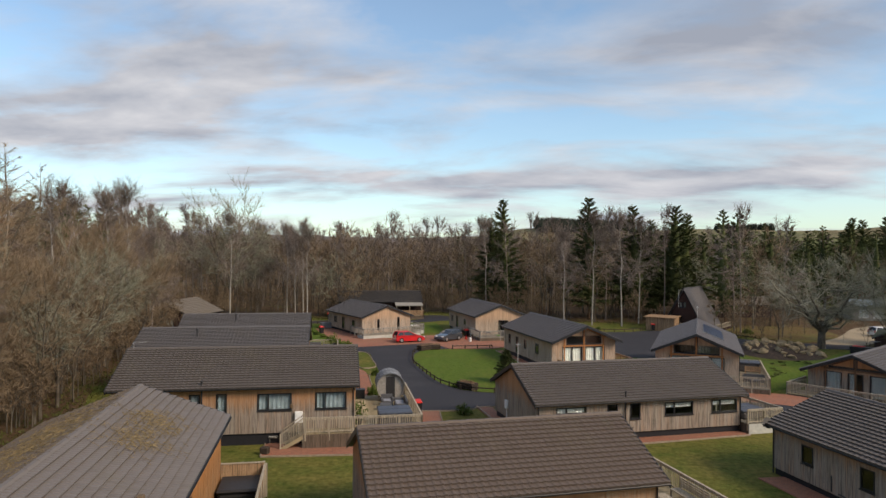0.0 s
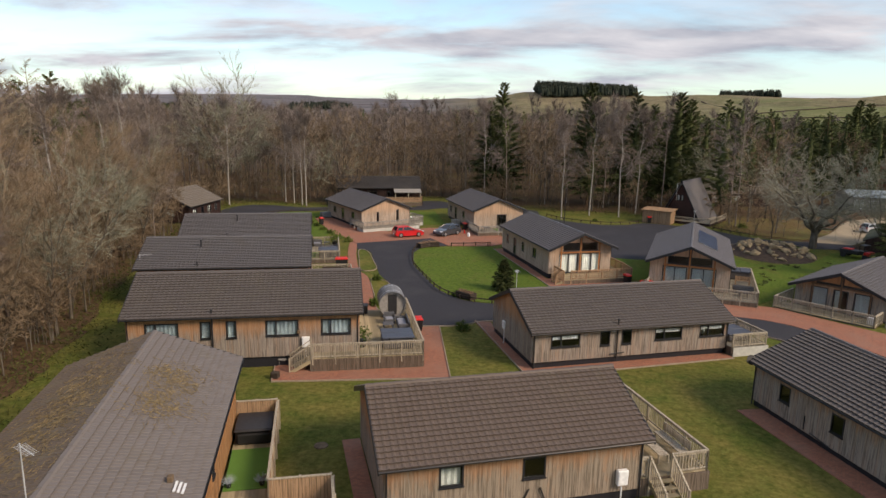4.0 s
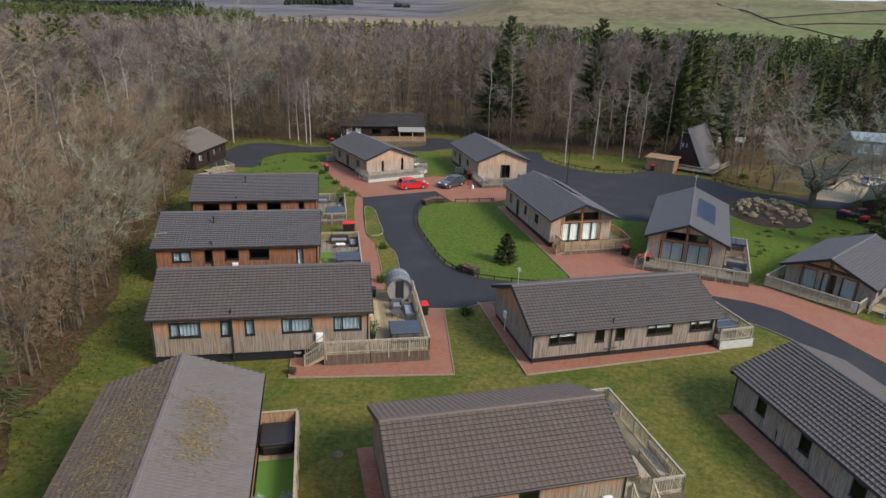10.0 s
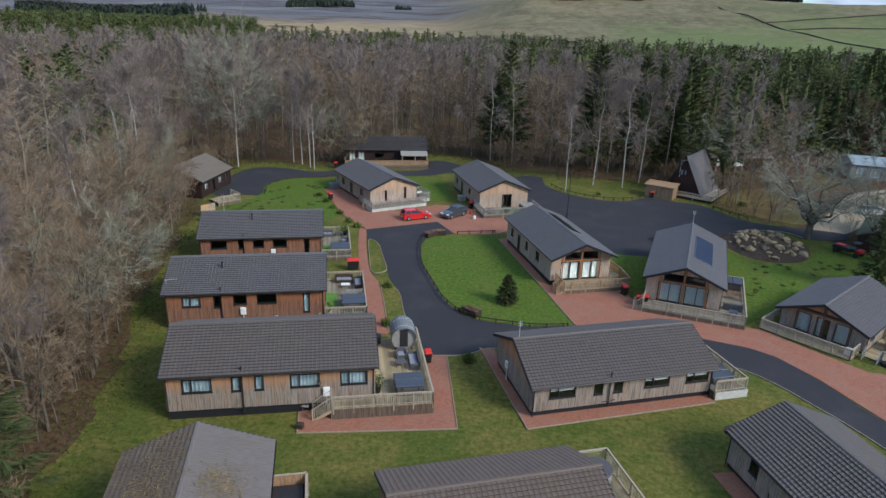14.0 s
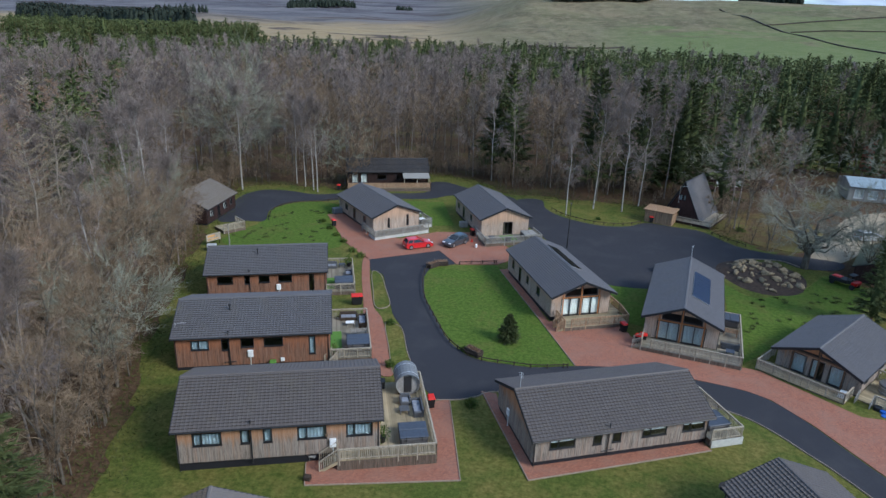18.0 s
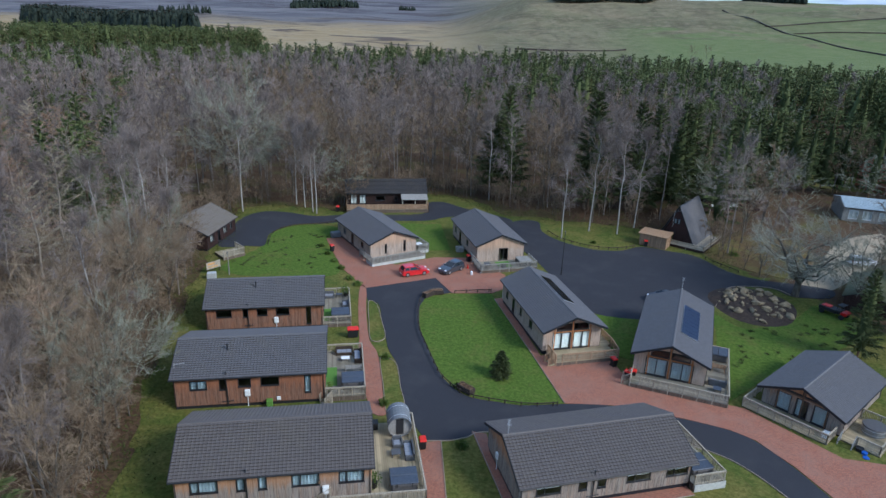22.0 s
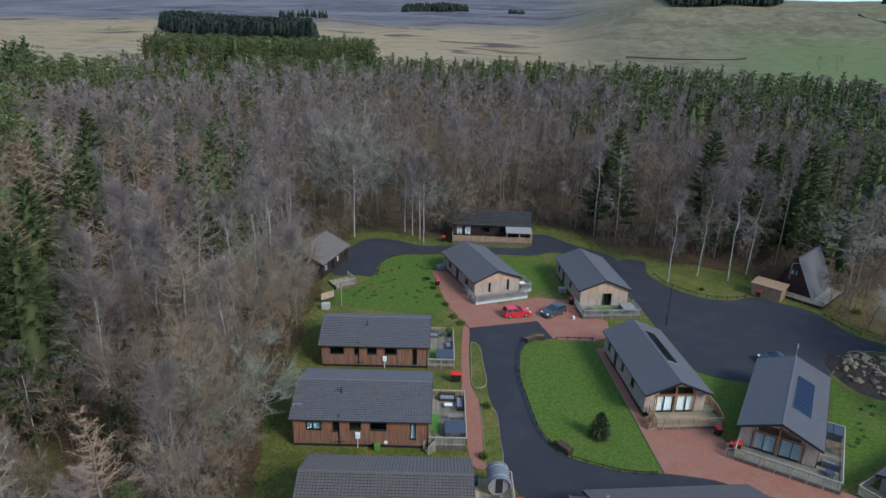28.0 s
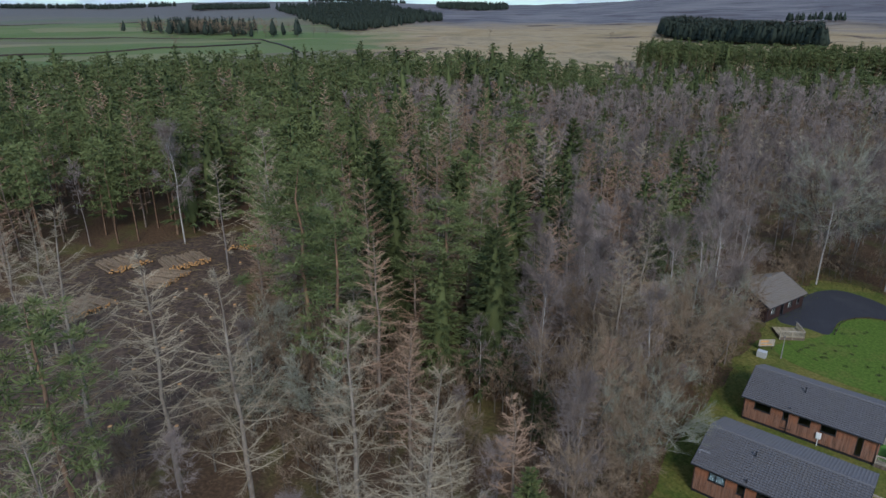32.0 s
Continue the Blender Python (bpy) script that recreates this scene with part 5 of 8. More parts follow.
def gabled(key, L, hw, ze, zr, label, wood, tile, doors, front=(), back=(), plinth=0.55, oh=0.4, go=(0.9, 0.3), lights=True):
    yw = hw - oh
    zw = ze + (zr - ze) * oh / hw - 0.16
    rise = (zr - 0.16 - zw) / yw
    h = tuple(doors(2 * yw)) + (gable_lights(yw, zw, rise, plinth) if lights else ())
    # the wall gives way to the whole of each sloping light
    c = chalet(place[key], L, hw, ze, zr, label, wood, tile, oh=oh, go=go, plinth=plinth, left=h, front=front, back=back, glazed=gable_glass(*(("brown_wood", "brown") if key == "R4" else ())) if lights else None)
    return c


pair = lambda w: ((0.16 * w, 0.475 * w, 0.57, 2.62, 0.5, CU), (0.525 * w, 0.84 * w, 0.57, 2.62, 0.5, CU))
three = lambda w: ((0.17 * w, 0.36 * w, 0.57, 2.5, 0, CU), (0.42 * w, 0.58 * w, 0.57, 2.5, 0, ("curtain", 0.97, 0.5)), (0.64 * w, 0.83 * w, 0.57, 2.5, 0, CU))
side_lights = holes(13.4, (0.12, 0.17, 1.5, 2.5), (0.3, 0.36, 0.6, 2.5), (0.5, 0.55, 1.5, 2.5), (0.75, 0.82, 1.5, 2.5))
R2 = gabled("R2", 15.5, 3.87, 3.2, 4.8, "gabled timber chalet with a glazed front under grey tiles", "clad_pale", "tile_slate", pair, back=side_lights)
R3 = gabled("R3", 16.4, 3.95, 3.1, 4.75, "gabled timber chalet with a glazed front and roof panels", "clad_pale", "tile_slate", pair, front=side_lights)
R4 = gabled("R4", 11.7, 4.06, 2.45, 4.12, "gabled timber chalet with three glazed front bays", "clad_grey", "tile_slate", three, front=holes(10.8, (0.1, 0.2, 1.4, 2.3), (0.5, 0.6, 1.4, 2.3)))
slits = lambda w: ((0.30 * w, 0.35 * w, 1.0, 2.5), (0.72 * w, 0.77 * w, 1.0, 2.7))
C1 = gabled("C1", 14.4, 4.2, 2.85, 4.45, "pale timber chalet with narrow gable windows", "clad_pale", "tile_slate", slits, back=holes(13.4, (0.2, 0.27, 1.3, 2.2), (0.45, 0.52, 0.6, 2.3), (0.75, 0.82, 1.3, 2.2)), plinth=0.45, lights=False, go=(0.4, 0.3))
C2 = gabled("C2", 14.2, 4.13, 3.1, 4.72, "pale timber chalet with a dark glazed gable door", "clad_pale", "tile_slate", lambda w: ((0.46 * w, 0.66 * w, 0.5, 2.5, 0.5),), back=holes(13.4, (0.1, 0.17, 1.4, 2.3), (0.3, 0.37, 0.6, 2.4), (0.6, 0.67, 1.4, 2.3)), plinth=0.45, lights=False, go=(0.4, 0.3))
# long dark house at the top of the road, with a veranda
CL = chalet(place["CL"], 15.8, 3.9, 3.0, 4.85, "long dark-stained timber house with a veranda", "clad_dark", "tile_dark", plinth=0.7, name="timber_house", tall=0.4,
            front=holes(15.2, (0.05, 0.13, 0.9, 2.7, 0.5, CU), (0.16, 0.24, 0.9, 2.7, 0.5, CU), (0.36, 0.48, 1.5, 2.5), (0.60, 0.64, 1.5, 2.4)))
g = Geo().hexa([(10.6, -6.6, 2.45), (15.6, -6.6, 2.45), (15.6, -3.9, 2.85), (10.6, -3.9, 2.85), (10.6, -6.6, 2.55), (15.6, -6.6, 2.55), (15.6, -3.9, 2.95), (10.6, -3.9, 2.95)])
part("porch_roof", g, M["rail_grey"], CL, "pale flat porch roof")
for x in (10.8, 13.2, 15.4):
    part("porch_post", Geo().box(x - 0.07, -6.4, 0.7, x + 0.07, -6.26, 2.46), M["rail"], CL)
deck(place["CL"] @ Matrix.Translation((0, 0, 0)), [(0.3, -6.8, 15.7, -3.62)], 0.7, [((0.3, -6.75), (15.7, -6.75)), ((0.3, -6.75), (0.3, -3.7)), ((15.7, -6.75), (15.7, -3.7))], "long timber veranda with a close-boarded rail", "deck", "rail_orange", tall=0.95, solid=True)
# old house half hidden in the birches
LH = chalet(pose(-49.6, 84.3, 0, 0, 0, 92), 10.4, 4.45, 2.6, 4.7, "old dark brown timber house with a mossy grey roof", "clad_maroon", "tile_mossy", plinth=0.3, name="timber_house", tall=0.4,
            front=holes(9.8, (0.10, 0.22, 1.1, 2.1, 0.5, CU), (0.36, 0.44, 0.4, 2.2), (0.56, 0.68, 1.1, 2.1, 0.5, CU), (0.80, 0.88, 1.1, 2.1, 0.5, CU)), left=holes(8.0, (0.55, 0.72, 1.1, 2.1, 0.5, CU)))

# ---- decks ----
d = deck(place["L1"], [(14.72, -5.3, 18.9, 5.0), (11.6, -5.3, 14.70, -4.15)], 0.95, [((11.7, -5.25), (18.85, -5.25)), ((18.85, -5.25), (18.85, 4.9)), ((18.85, 4.95), (16.9, 4.95))], "raised timber deck with a balustrade beside the long chalet", "deck", "rail")
steps(d, 11.6, -4.72, 1.0, 0.95, (-1, 0), "deck", "rail")
d = deck(place["L2"], [(14.15, -4.6, 18.1, 4.3)], 0.6, [((14.2, -4.55), (18.05, -4.55)), ((18.05, -4.55), (18.05, 4.25)), ((18.05, 4.25), (14.2, 4.25))], "timber deck with dark furniture beside a chalet", "deck_grey", "rail")
steps(d, 14.6, -4.6, 1.0, 0.6, (-0.85, -0.5), "deck_grey", "rail")
deck(place["L3"], [(13.6, -4.2, 17.0, 4.4)], 0.5, [((13.65, -4.15), (16.95, -4.15)), ((16.95, -4.15), (16.95, 4.35)), ((16.95, 4.35), (13.65, 4.35))], "timber deck with furniture beside a chalet", "deck_grey", "rail")
d = deck(place["R1"], [(15.15, -4.6, 18.0, 3.2)], 0.7, [((15.2, -4.55), (17.95, -4.55)), ((17.95, -4.55), (17.95, 3.15)), ((17.95, 3.15), (15.2, 3.15))], "raised deck on a pale rendered base beside the long chalet", "deck_grey", "rail")
part("base_wall", Geo().box(15.2, -4.68, 0.02, 18.1, -4.62, 0.68).box(18.01, -4.62, 0.02, 18.08, 3.2, 0.68), M["render"], d, "pale rendered base")
d = deck(place["F1"], [(11.55, -3.4, 15.0, 4.85)], 0.95, [((11.6, -3.35), (11.95, -3.35)), ((13.2, -3.35), (14.95, -3.35)), ((14.95, -3.35), (14.95, 4.8)), ((14.95, 4.8), (11.6, 4.8))], "raised timber deck with steps, bench and round tub", "deck", "rail")
steps(d, 12.6, -3.4, 1.1, 0.95, (0, -1), "deck", "rail")
part("base_wall", Geo().box(13.2, -3.48, 0.02, 15.06, -3.43, 0.9).box(15.02, -3.43, 0.02, 15.07, 4.85, 0.9), M["skirt"], d, "weathered base boards")
d = deck(place["R2"], [(-1.9, -4.6, 0.85, 3.0), (0.87, -5.0, 5.0, -3.62)], 0.5, [((-1.85, -4.55), (-1.85, 2.2)), ((-1.85, -4.55), (0.8, -5.0)), ((0.8, -4.95), (5.0, -4.95)), ((-1.85, 2.95), (0.6, 2.95))], "orange pine deck round the glazed gable", "deck", "rail_orange")
steps(d, -1.3, 3.0, 1.0, 0.5, (0, 1), "deck", "rail_orange")
d = deck(place["R3"], [(-1.7, -6.0, 0.85, 3.6), (0.87, -6.0, 9.0, -3.7)], 0.5, [((-1.65, -5.95), (-1.65, 2.6)), ((-1.65, -5.95), (9.0, -5.95)), ((9.0, -5.95), (9.0, -3.75)), ((-1.65, 3.55), (0.7, 3.55))], "timber deck wrapping two sides of a chalet", "deck_grey", "rail")
steps(d, -1.0, 3.6, 1.0, 0.5, (0, 1), "deck", "rail")
d = deck(place["R4"], [(-1.5, -3.4, 0.85, 4.6), (0.4, -7.2, 6.0, -3.75)], 0.5, [((-1.45, -3.35), (-1.45, 4.55)), ((-1.45, 4.55), (2.8, 4.55)), ((-1.45, -3.35), (0.5, -3.35)), ((0.5, -7.1), (6.0, -7.1)), ((6.0, -7.1), (6.0, -3.8)), ((0.5, -7.1), (0.5, -5.2))], "timber deck with white-capped rails and steps", "deck", "rail")
steps(d, 0.4, -4.5, 1.2, 0.5, (-1, 0), "deck", "rail_grey")
deck(place["C1"], [(-1.9, -4.4, 0.35, 4.6), (0.37, -6.2, 3.6, -3.85)], 0.55, [((-1.85, -4.35), (-1.85, 4.55)), ((-1.85, 4.55), (3.0, 4.55)), ((-1.85, -4.35), (-1.85, -4.4)), ((0.4, -6.15), (3.6, -6.15)), ((0.4, -6.15), (0.4, -4.4)), ((3.6, -6.15), (3.6, -3.9))], "grey timber deck on a pale base round the gable", "deck_grey", "rail_grey", "render")
deck(place["C2"], [(-3.3, -4.6, 0.35, 4.3)], 0.5, [((-3.25, -4.55), (-3.25, 4.25)), ((-3.25, 4.25), (2.5, 4.25)), ((-3.25, -4.55), (0.3, -4.55))], "grey timber deck with pale fence and turf mat", "deck_grey", "rail_grey")
deck(pose(-42.5, 82.6, 0, 0, 0, 53), [(0, -1.6, 3.4, 1.6)], 0.5, [((0, -1.55), (3.35, -1.55)), ((3.35, -1.55), (3.35, 1.55))], "small timber deck by the old house", "deck", "rail")
# fenced yard of the orange chalet
d = deck(place["F0"], [(0.4, 3.75, 8.0, 5.75), (8.02, 3.75, 14.0, 8.3)], 0.35, [], "sunken timber deck with turf and a tub in a fence", "deck", "rail", across=False)


# ---- trees ----
def unit(v):
    return v / np.maximum(np.linalg.norm(v, axis=-1, keepdims=True), 1e-9)


def limb_mesh(paths, sides):
    """Tubes along paths of (points, radii), as vertices and triangles."""
    V, T, k = [], [], 0
    a = np.arange(sides) * math.tau / sides
    for pts, rad in paths:
        pts = np.asarray(pts, float)
        d = unit(np.gradient(pts, axis=0))
        s = unit(np.cross(d, np.array([0.31, 0.17, 0.93]) + 1e-3))
        u = np.cross(d, s)
        ring = pts[:, None] + np.asarray(rad)[:, None, None] * (np.cos(a)[None, :, None] * s[:, None] + np.sin(a)[None, :, None] * u[:, None])
        n = len(pts)
        V.append(ring.reshape(-1, 3))
        i = np.arange(n - 1)[:, None] * sides + np.arange(sides)[None]
        j = np.arange(n - 1)[:, None] * sides + (np.arange(sides)[None] + 1) % sides
        q = np.stack([i, j, j + sides, i + sides], -1).reshape(-1, 4) + k
        T += [q[:, [0, 1, 2]], q[:, [0, 2, 3]]]
        k += n * sides
    return np.concatenate(V), np.concatenate(T)


def blades(base, tip, width, rng, flat=False):
    """One thin triangle from each base to its tip; flat ones lie level."""
    n = len(base)
    lean = rng.normal(size=(n, 3)) * ((0.75, 0.75, 0.3) if flat else (1, 1, 1)) + ((0, 0, 1.0) if flat else (0, 0, 0))
    side = unit(np.cross(tip - base, lean)) * (np.asarray(width).reshape(-1, 1) / 2)
    return np.stack([base - side, base + side, tip], 1).reshape(-1, 3), np.arange(3 * n).reshape(-1, 3)


def grow(kind, seed, H, lod=0):
    """Trunk and crown of one tree: (vertices, triangles) twice. lod 0 stands near, 3 far out on the moor."""
    rng = np.random.default_rng(seed)
    paths, B, E, W, X, XT = [], [], [], [], [], []

    def solid(V, T):
        XT.append(np.asarray(T) + sum(len(v) for v in X))
        X.append(V)

    def strokes(p, q, width):
        B.append(p); E.append(q); W.append(np.full(len(p), width))

    def core(z0, z1, radius, sides, top=0.0):
        """A ragged cone round the stem, added among the boughs to block light."""
        a = np.arange(sides) * math.tau / sides
        rows = [(z0, radius * 0.6), (z0 + 0.18 * (z1 - z0), radius), (z0 + 0.55 * (z1 - z0), radius * (0.62 + top)), (z1, 0.03)]
        V = np.concatenate([stem(min(1.0, z / H))[None] * np.array([1, 1, 0]) + np.stack([np.cos(a) * r, np.sin(a) * r, np.full(sides, z)], -1) * np.where(np.arange(3) < 2, rng.uniform(0.6, 1.25, (sides, 1)), 1) for z, r in rows])
        i, j = np.arange(sides), (np.arange(sides) + 1) % sides
        T = np.concatenate([np.concatenate([np.stack([k * sides + i, k * sides + j, (k + 1) * sides + j], -1), np.stack([k * sides + i, (k + 1) * sides + j, (k + 1) * sides + i], -1)]) for k in range(3)])
        solid(V, T)

    lean = rng.normal(size=2) * 0.025 * H
    tz = np.linspace(0, 1, 8)
    wob = rng.normal(size=(8, 2)) * 0.010 * H * tz[:, None]
    trunk = np.stack([lean[0] * tz**1.5 + wob[:, 0], lean[1] * tz**1.5 + wob[:, 1], H * tz], -1)

    def stem(h):
        return np.array([np.interp(h, tz, trunk[:, i]) for i in range(3)])

    def curve(p, way, length, rise, m):
        t = np.linspace(0, 1, m)[:, None]
        return p + way * length * t + np.array([0, 0, rise * length]) * t * t

    def at(q, f):
        s = np.linspace(0, 1, len(q))
        return np.stack([np.interp(f, s, q[:, i]) for i in range(3)], -1)

    if kind in ("birch", "brown", "lichen", "oak"):
        base, wide, limbs, reach, droop = {"birch": (0.34, 0.165, 20, (0.6, 1.6), 0.12), "brown": (0.24, 0.235, 26, (0.6, 1.5), 0.35), "lichen": (0.22, 0.36, 34, (0.5, 1.2), 0.35), "oak": (0.20, 0.44, 40, (0.4, 1.0), 0.15)}[kind]
        limbs = (limbs, int(limbs * 0.5), int(limbs * 0.35), 4)[lod]
        tufts, fan, thick = ((520 if kind == "oak" else 380 if kind == "lichen" else 200, 22, 0.024), (72, 13, 0.060), (38, 7, 0.15), (10, 3, 0.6))[lod]
        r0 = {"birch": 0.0055 * H + 0.02, "oak": 0.040 * H}.get(kind, 0.010 * H + 0.02)
        main = 1
        if kind == "birch":
            paths.append((trunk, r0 * (1 - tz) ** 0.8 + 0.014))
            stems = [trunk]
        else:
            n = {"brown": 4, "lichen": 6, "oak": 7}[kind] if lod < 2 else 3
            paths.append((trunk[:3], np.array([r0, r0 * 0.85, r0 * 0.7])))
            stems = []
            for i in range(n):
                az = math.tau * (i + rng.uniform(-0.3, 0.3)) / n
                out = rng.uniform(0.15, 0.45) if kind == "brown" else rng.uniform(0.3, 0.8) if kind == "lichen" else rng.uniform(0.5, 1.25)
                q = curve(stem(base * 0.8 + rng.uniform(-0.03, 0.06)), unit(np.array([math.cos(az) * out, math.sin(az) * out, 1.0])), H * rng.uniform(0.58, 0.78) * (0.85 if kind == "oak" else 1), 0.06, 6)
                q[1:-1] += rng.normal(size=(4, 3)) * (0.035 if kind == "oak" else 0.015) * H
                paths.append((q, np.linspace(r0 * (0.6 if kind == "oak" else 0.5), 0.014, 6)))
                stems.append(q)
            main = 1 + n
        # limbs run out and up to a lumpy rounded envelope
        mid, half, R = H * (1 + base) / 2, H * (1 - base) / 2, wide * H
        lumps = unit(rng.normal(size=(9, 3)))
        ends = []
        for i in range(limbs):
            q0 = stems[i % len(stems)]
            f = rng.uniform(0.30, 0.92) if kind == "birch" else rng.uniform(0.15, 0.9)
            p = at(q0, f)
            az = i * 2.4 + rng.uniform(-0.5, 0.5)
            zz = np.clip((p[2] + H * rng.uniform(0.10, 0.26) - mid) / half, -0.95, 0.96)
            rad = R * math.sqrt(1 - zz * zz) * rng.uniform(0.75, 1.1)
            end = np.array([p[0] * 0.4 + math.cos(az) * rad, p[1] * 0.4 + math.sin(az) * rad, mid + zz * half])
            t = np.linspace(0, 1, 5)[:, None]
            q = p + (end - p) * t + np.array([0, 0, -0.10 * np.linalg.norm(end - p)]) * np.sin(t * math.pi)
            q[1:4] += rng.normal(size=(3, 3)) * (0.05 if kind == "oak" else 0.025) * np.linalg.norm(end - p)
            ends.append(q)
            if lod < 2 or kind == "birch":
                paths.append((q, np.linspace(max(0.35 * r0 * (1.1 - f), 0.02) * (1, 1.3, 1.6, 2)[lod], 0.012 * (1 + lod), 5)))
                main += kind == "birch"
            else:
                strokes(q[:1], q[-1:], 0.09)
        ends += [q0[-5:] for q0 in stems]
        pick = rng.integers(0, len(ends), tufts)
        hold = np.stack([at(ends[k], f) for k, f in zip(pick, rng.uniform(0.30, 1.0, tufts))])
        away = unit((hold - np.array([0, 0, mid * 0.82])) / np.array([R, R, half]) + rng.normal(size=(tufts, 3)) * 0.55)
        out = rng.uniform(0.15, 0.42, (tufts, 1)) * R + 0.25
        tip = hold + away * out
        strokes(hold, tip, thick * 1.2)
        if lod == 0:
            strokes(hold + rng.normal(size=hold.shape) * 0.05, hold + away * out * 0.8 + rng.normal(size=hold.shape) * 0.3, 0.03)
        k = np.repeat(np.arange(tufts), fan)
        s = rng.uniform(0.25, 1.0, (len(k), 1))
        p = hold[k] + (tip - hold)[k] * s
        w = unit(away[k] * 0.8 + rng.normal(size=(len(k), 3)) * 0.42 + np.array([0, 0, droop]))
        q = p + w * rng.uniform(*reach, (len(k), 1)) * (1.0 if lod < 2 else 1.3)
        if kind == "birch":
            q[:, 2] -= rng.uniform(0, 0.25, len(k))
        strokes(p, q, thick)
    elif kind in ("larch", "rust"):
        main = 1
        paths.append((trunk, (0.0095 * H + 0.02) * (1 - tz) ** 0.9 + 0.012))
        nb, n, thick = ((70, 46, 0.024), (46, 20, 0.072), (28, 8, 0.20), (8, 3, 0.5))[lod]
        span = 0.26 if kind == "larch" else 0.20
        lo = 0.16 if kind == "larch" else 0.12
        for i, h in enumerate(lo + (0.985 - lo) * np.sort(rng.uniform(0, 1, nb)) ** 0.9):
            az = i * 2.4 + rng.uniform(-0.4, 0.4)
            ln = span * H * (1 - h) ** 0.72 * rng.uniform(0.65, 1.15) + 0.3
            if h < 0.3:
                ln *= rng.uniform(0.35, 0.9)
            el = rng.uniform(-0.22, 0.08) + h * 0.5
            way = np.array([math.cos(az) * math.cos(el), math.sin(az) * math.cos(el), math.sin(el)])
            q = curve(stem(h), way, ln, 0.22, 4)
            if lod < 2:
                paths.append((q, np.linspace(0.045 * (1.15 - h), 0.012, 4)))
            else:
                strokes(q[:1], q[-1:], 0.10)
            f = rng.uniform(0.10, 1.0, n)
            p = at(q, f)
            side = unit(np.cross(way, [0, 0, 1.0]))[None] * rng.choice([-1, 1], n)[:, None]
            w = unit(way[None] * 0.7 + side * rng.uniform(0.3, 1.0, (n, 1)) + np.array([0, 0, -0.05]) + rng.normal(size=(n, 3)) * 0.30)
            strokes(p, p + w * (0.24 * ln * (1.2 - f[:, None] * 0.7) + 0.2) * rng.uniform(0.6, 1.3, (n, 1)), thick)
    elif kind in ("spruce", "fir"):
        main = 1
        paths.append((trunk, (0.0095 * H + 0.02) * (1 - tz) ** 0.9 + 0.012))
        nb, n, thick = ((140, 28, 0.20), (66, 11, 0.42), (36, 5, 0.85), (9, 2, 2.2))[lod]
        if kind == "fir":
            nb, n, thick = 170, 28, 0.085
        span = 0.42 if kind == "fir" else 0.215 if seed % 2 else 0.26
        lo = 0.03 if kind == "fir" else 0.10
        core(lo * H + 0.2, 0.96 * H, span * H * (0.30 if lod < 2 else 0.45), 7 if lod < 3 else 5)
        for i, h in enumerate(lo + (0.97 - lo) * (np.arange(nb) + rng.uniform(0, 1, nb)) / nb):
            az = i * 2.4 + rng.uniform(-0.35, 0.35)
            ln = span * H * (1 - h) ** 0.80 * rng.uniform(0.72, 1.18) + 0.06 * H ** 0.5
            el = rng.uniform(-0.30, 0.05) + h * 0.75
            way = np.array([math.cos(az) * math.cos(el), math.sin(az) * math.cos(el), math.sin(el)])
            q = curve(stem(h), way, ln, 0.10, 4)
            f = np.r_[rng.uniform(0.30, 0.95, n - 1), 0.72] if lod < 3 else np.array([0.25, 0.5])
            p = at(q, f)
            side = unit(np.cross(way, [0, 0, 1.0]))[None] * np.where(np.arange(n) % 2, 1, -1)[:, None]
            w = unit(way[None] + side * rng.uniform(0.15, 0.8, (n, 1)) + np.array([0, 0, -0.28]) + rng.normal(size=(n, 3)) * 0.22)
            size = (0.36 * ln * (1.2 - f[:, None] * 0.6) + (0.05 if kind == "fir" else 0.22)) * (1.0 if lod < 2 else 1.25)
            if lod == 0:
                strokes(q[:1], q[-1:], thick * 1.2)
            # fronds lie nearly flat, drooping a little to either side
            strokes(p - w * size * 0.25, p + w * size, thick)
    else:  # pine
        main = 1
        paths.append((trunk, (0.010 * H + 0.03) * (1 - tz) ** 0.7 + 0.02))
        nb, m, n, thick = ((40, 6, 26, 0.085), (26, 3, 13, 0.24), (18, 2, 9, 0.50), (6, 1, 4, 1.5))[lod]
        base = 0.34 if seed % 2 else 0.48
        for i in range(nb):
            h = base + (0.98 - base) * (i + rng.uniform(0, 1)) / nb
            az = i * 2.4 + rng.uniform(-0.4, 0.4)
            el = rng.uniform(-0.15, 0.25) + 0.5 * max(0.0, h - 0.6)
            ln = H * 0.24 * math.sin(math.pi * min(1.0, 0.36 + 0.60 * (h - base) / (1 - base))) ** 0.8 * rng.uniform(0.6, 1.12) + 0.5
            way = np.array([math.cos(az) * math.cos(el), math.sin(az) * math.cos(el), math.sin(el)])
            q = curve(stem(h), way, ln, 0.15, 4)
            if lod < 2:
                paths.append((q, np.linspace(0.05, 0.012, 4)))
            c = at(q, rng.uniform(0.35, 1.0, m)) + rng.normal(size=(m, 3)) * np.array([0.09, 0.09, 0.04]) * ln
            size = (0.60, 0.85, 1.10, 2.0)[lod]
            k = np.repeat(np.arange(m), n)
            w = unit(rng.normal(size=(len(k), 3)) * np.array([1, 1, 0.55]) + np.array([0, 0, 0.30]))
            p = c[k] + w * np.array([size, size, size * 0.5]) * rng.uniform(0.1, 0.8, (len(k), 1))
            strokes(p, p + w * rng.uniform(0.5, 1.1, (len(k), 1)) * size * 0.75, thick)
    if lod > 1:
        paths = [(q[[0, -1]], np.asarray(r)[[0, -1]]) for q, r in paths]
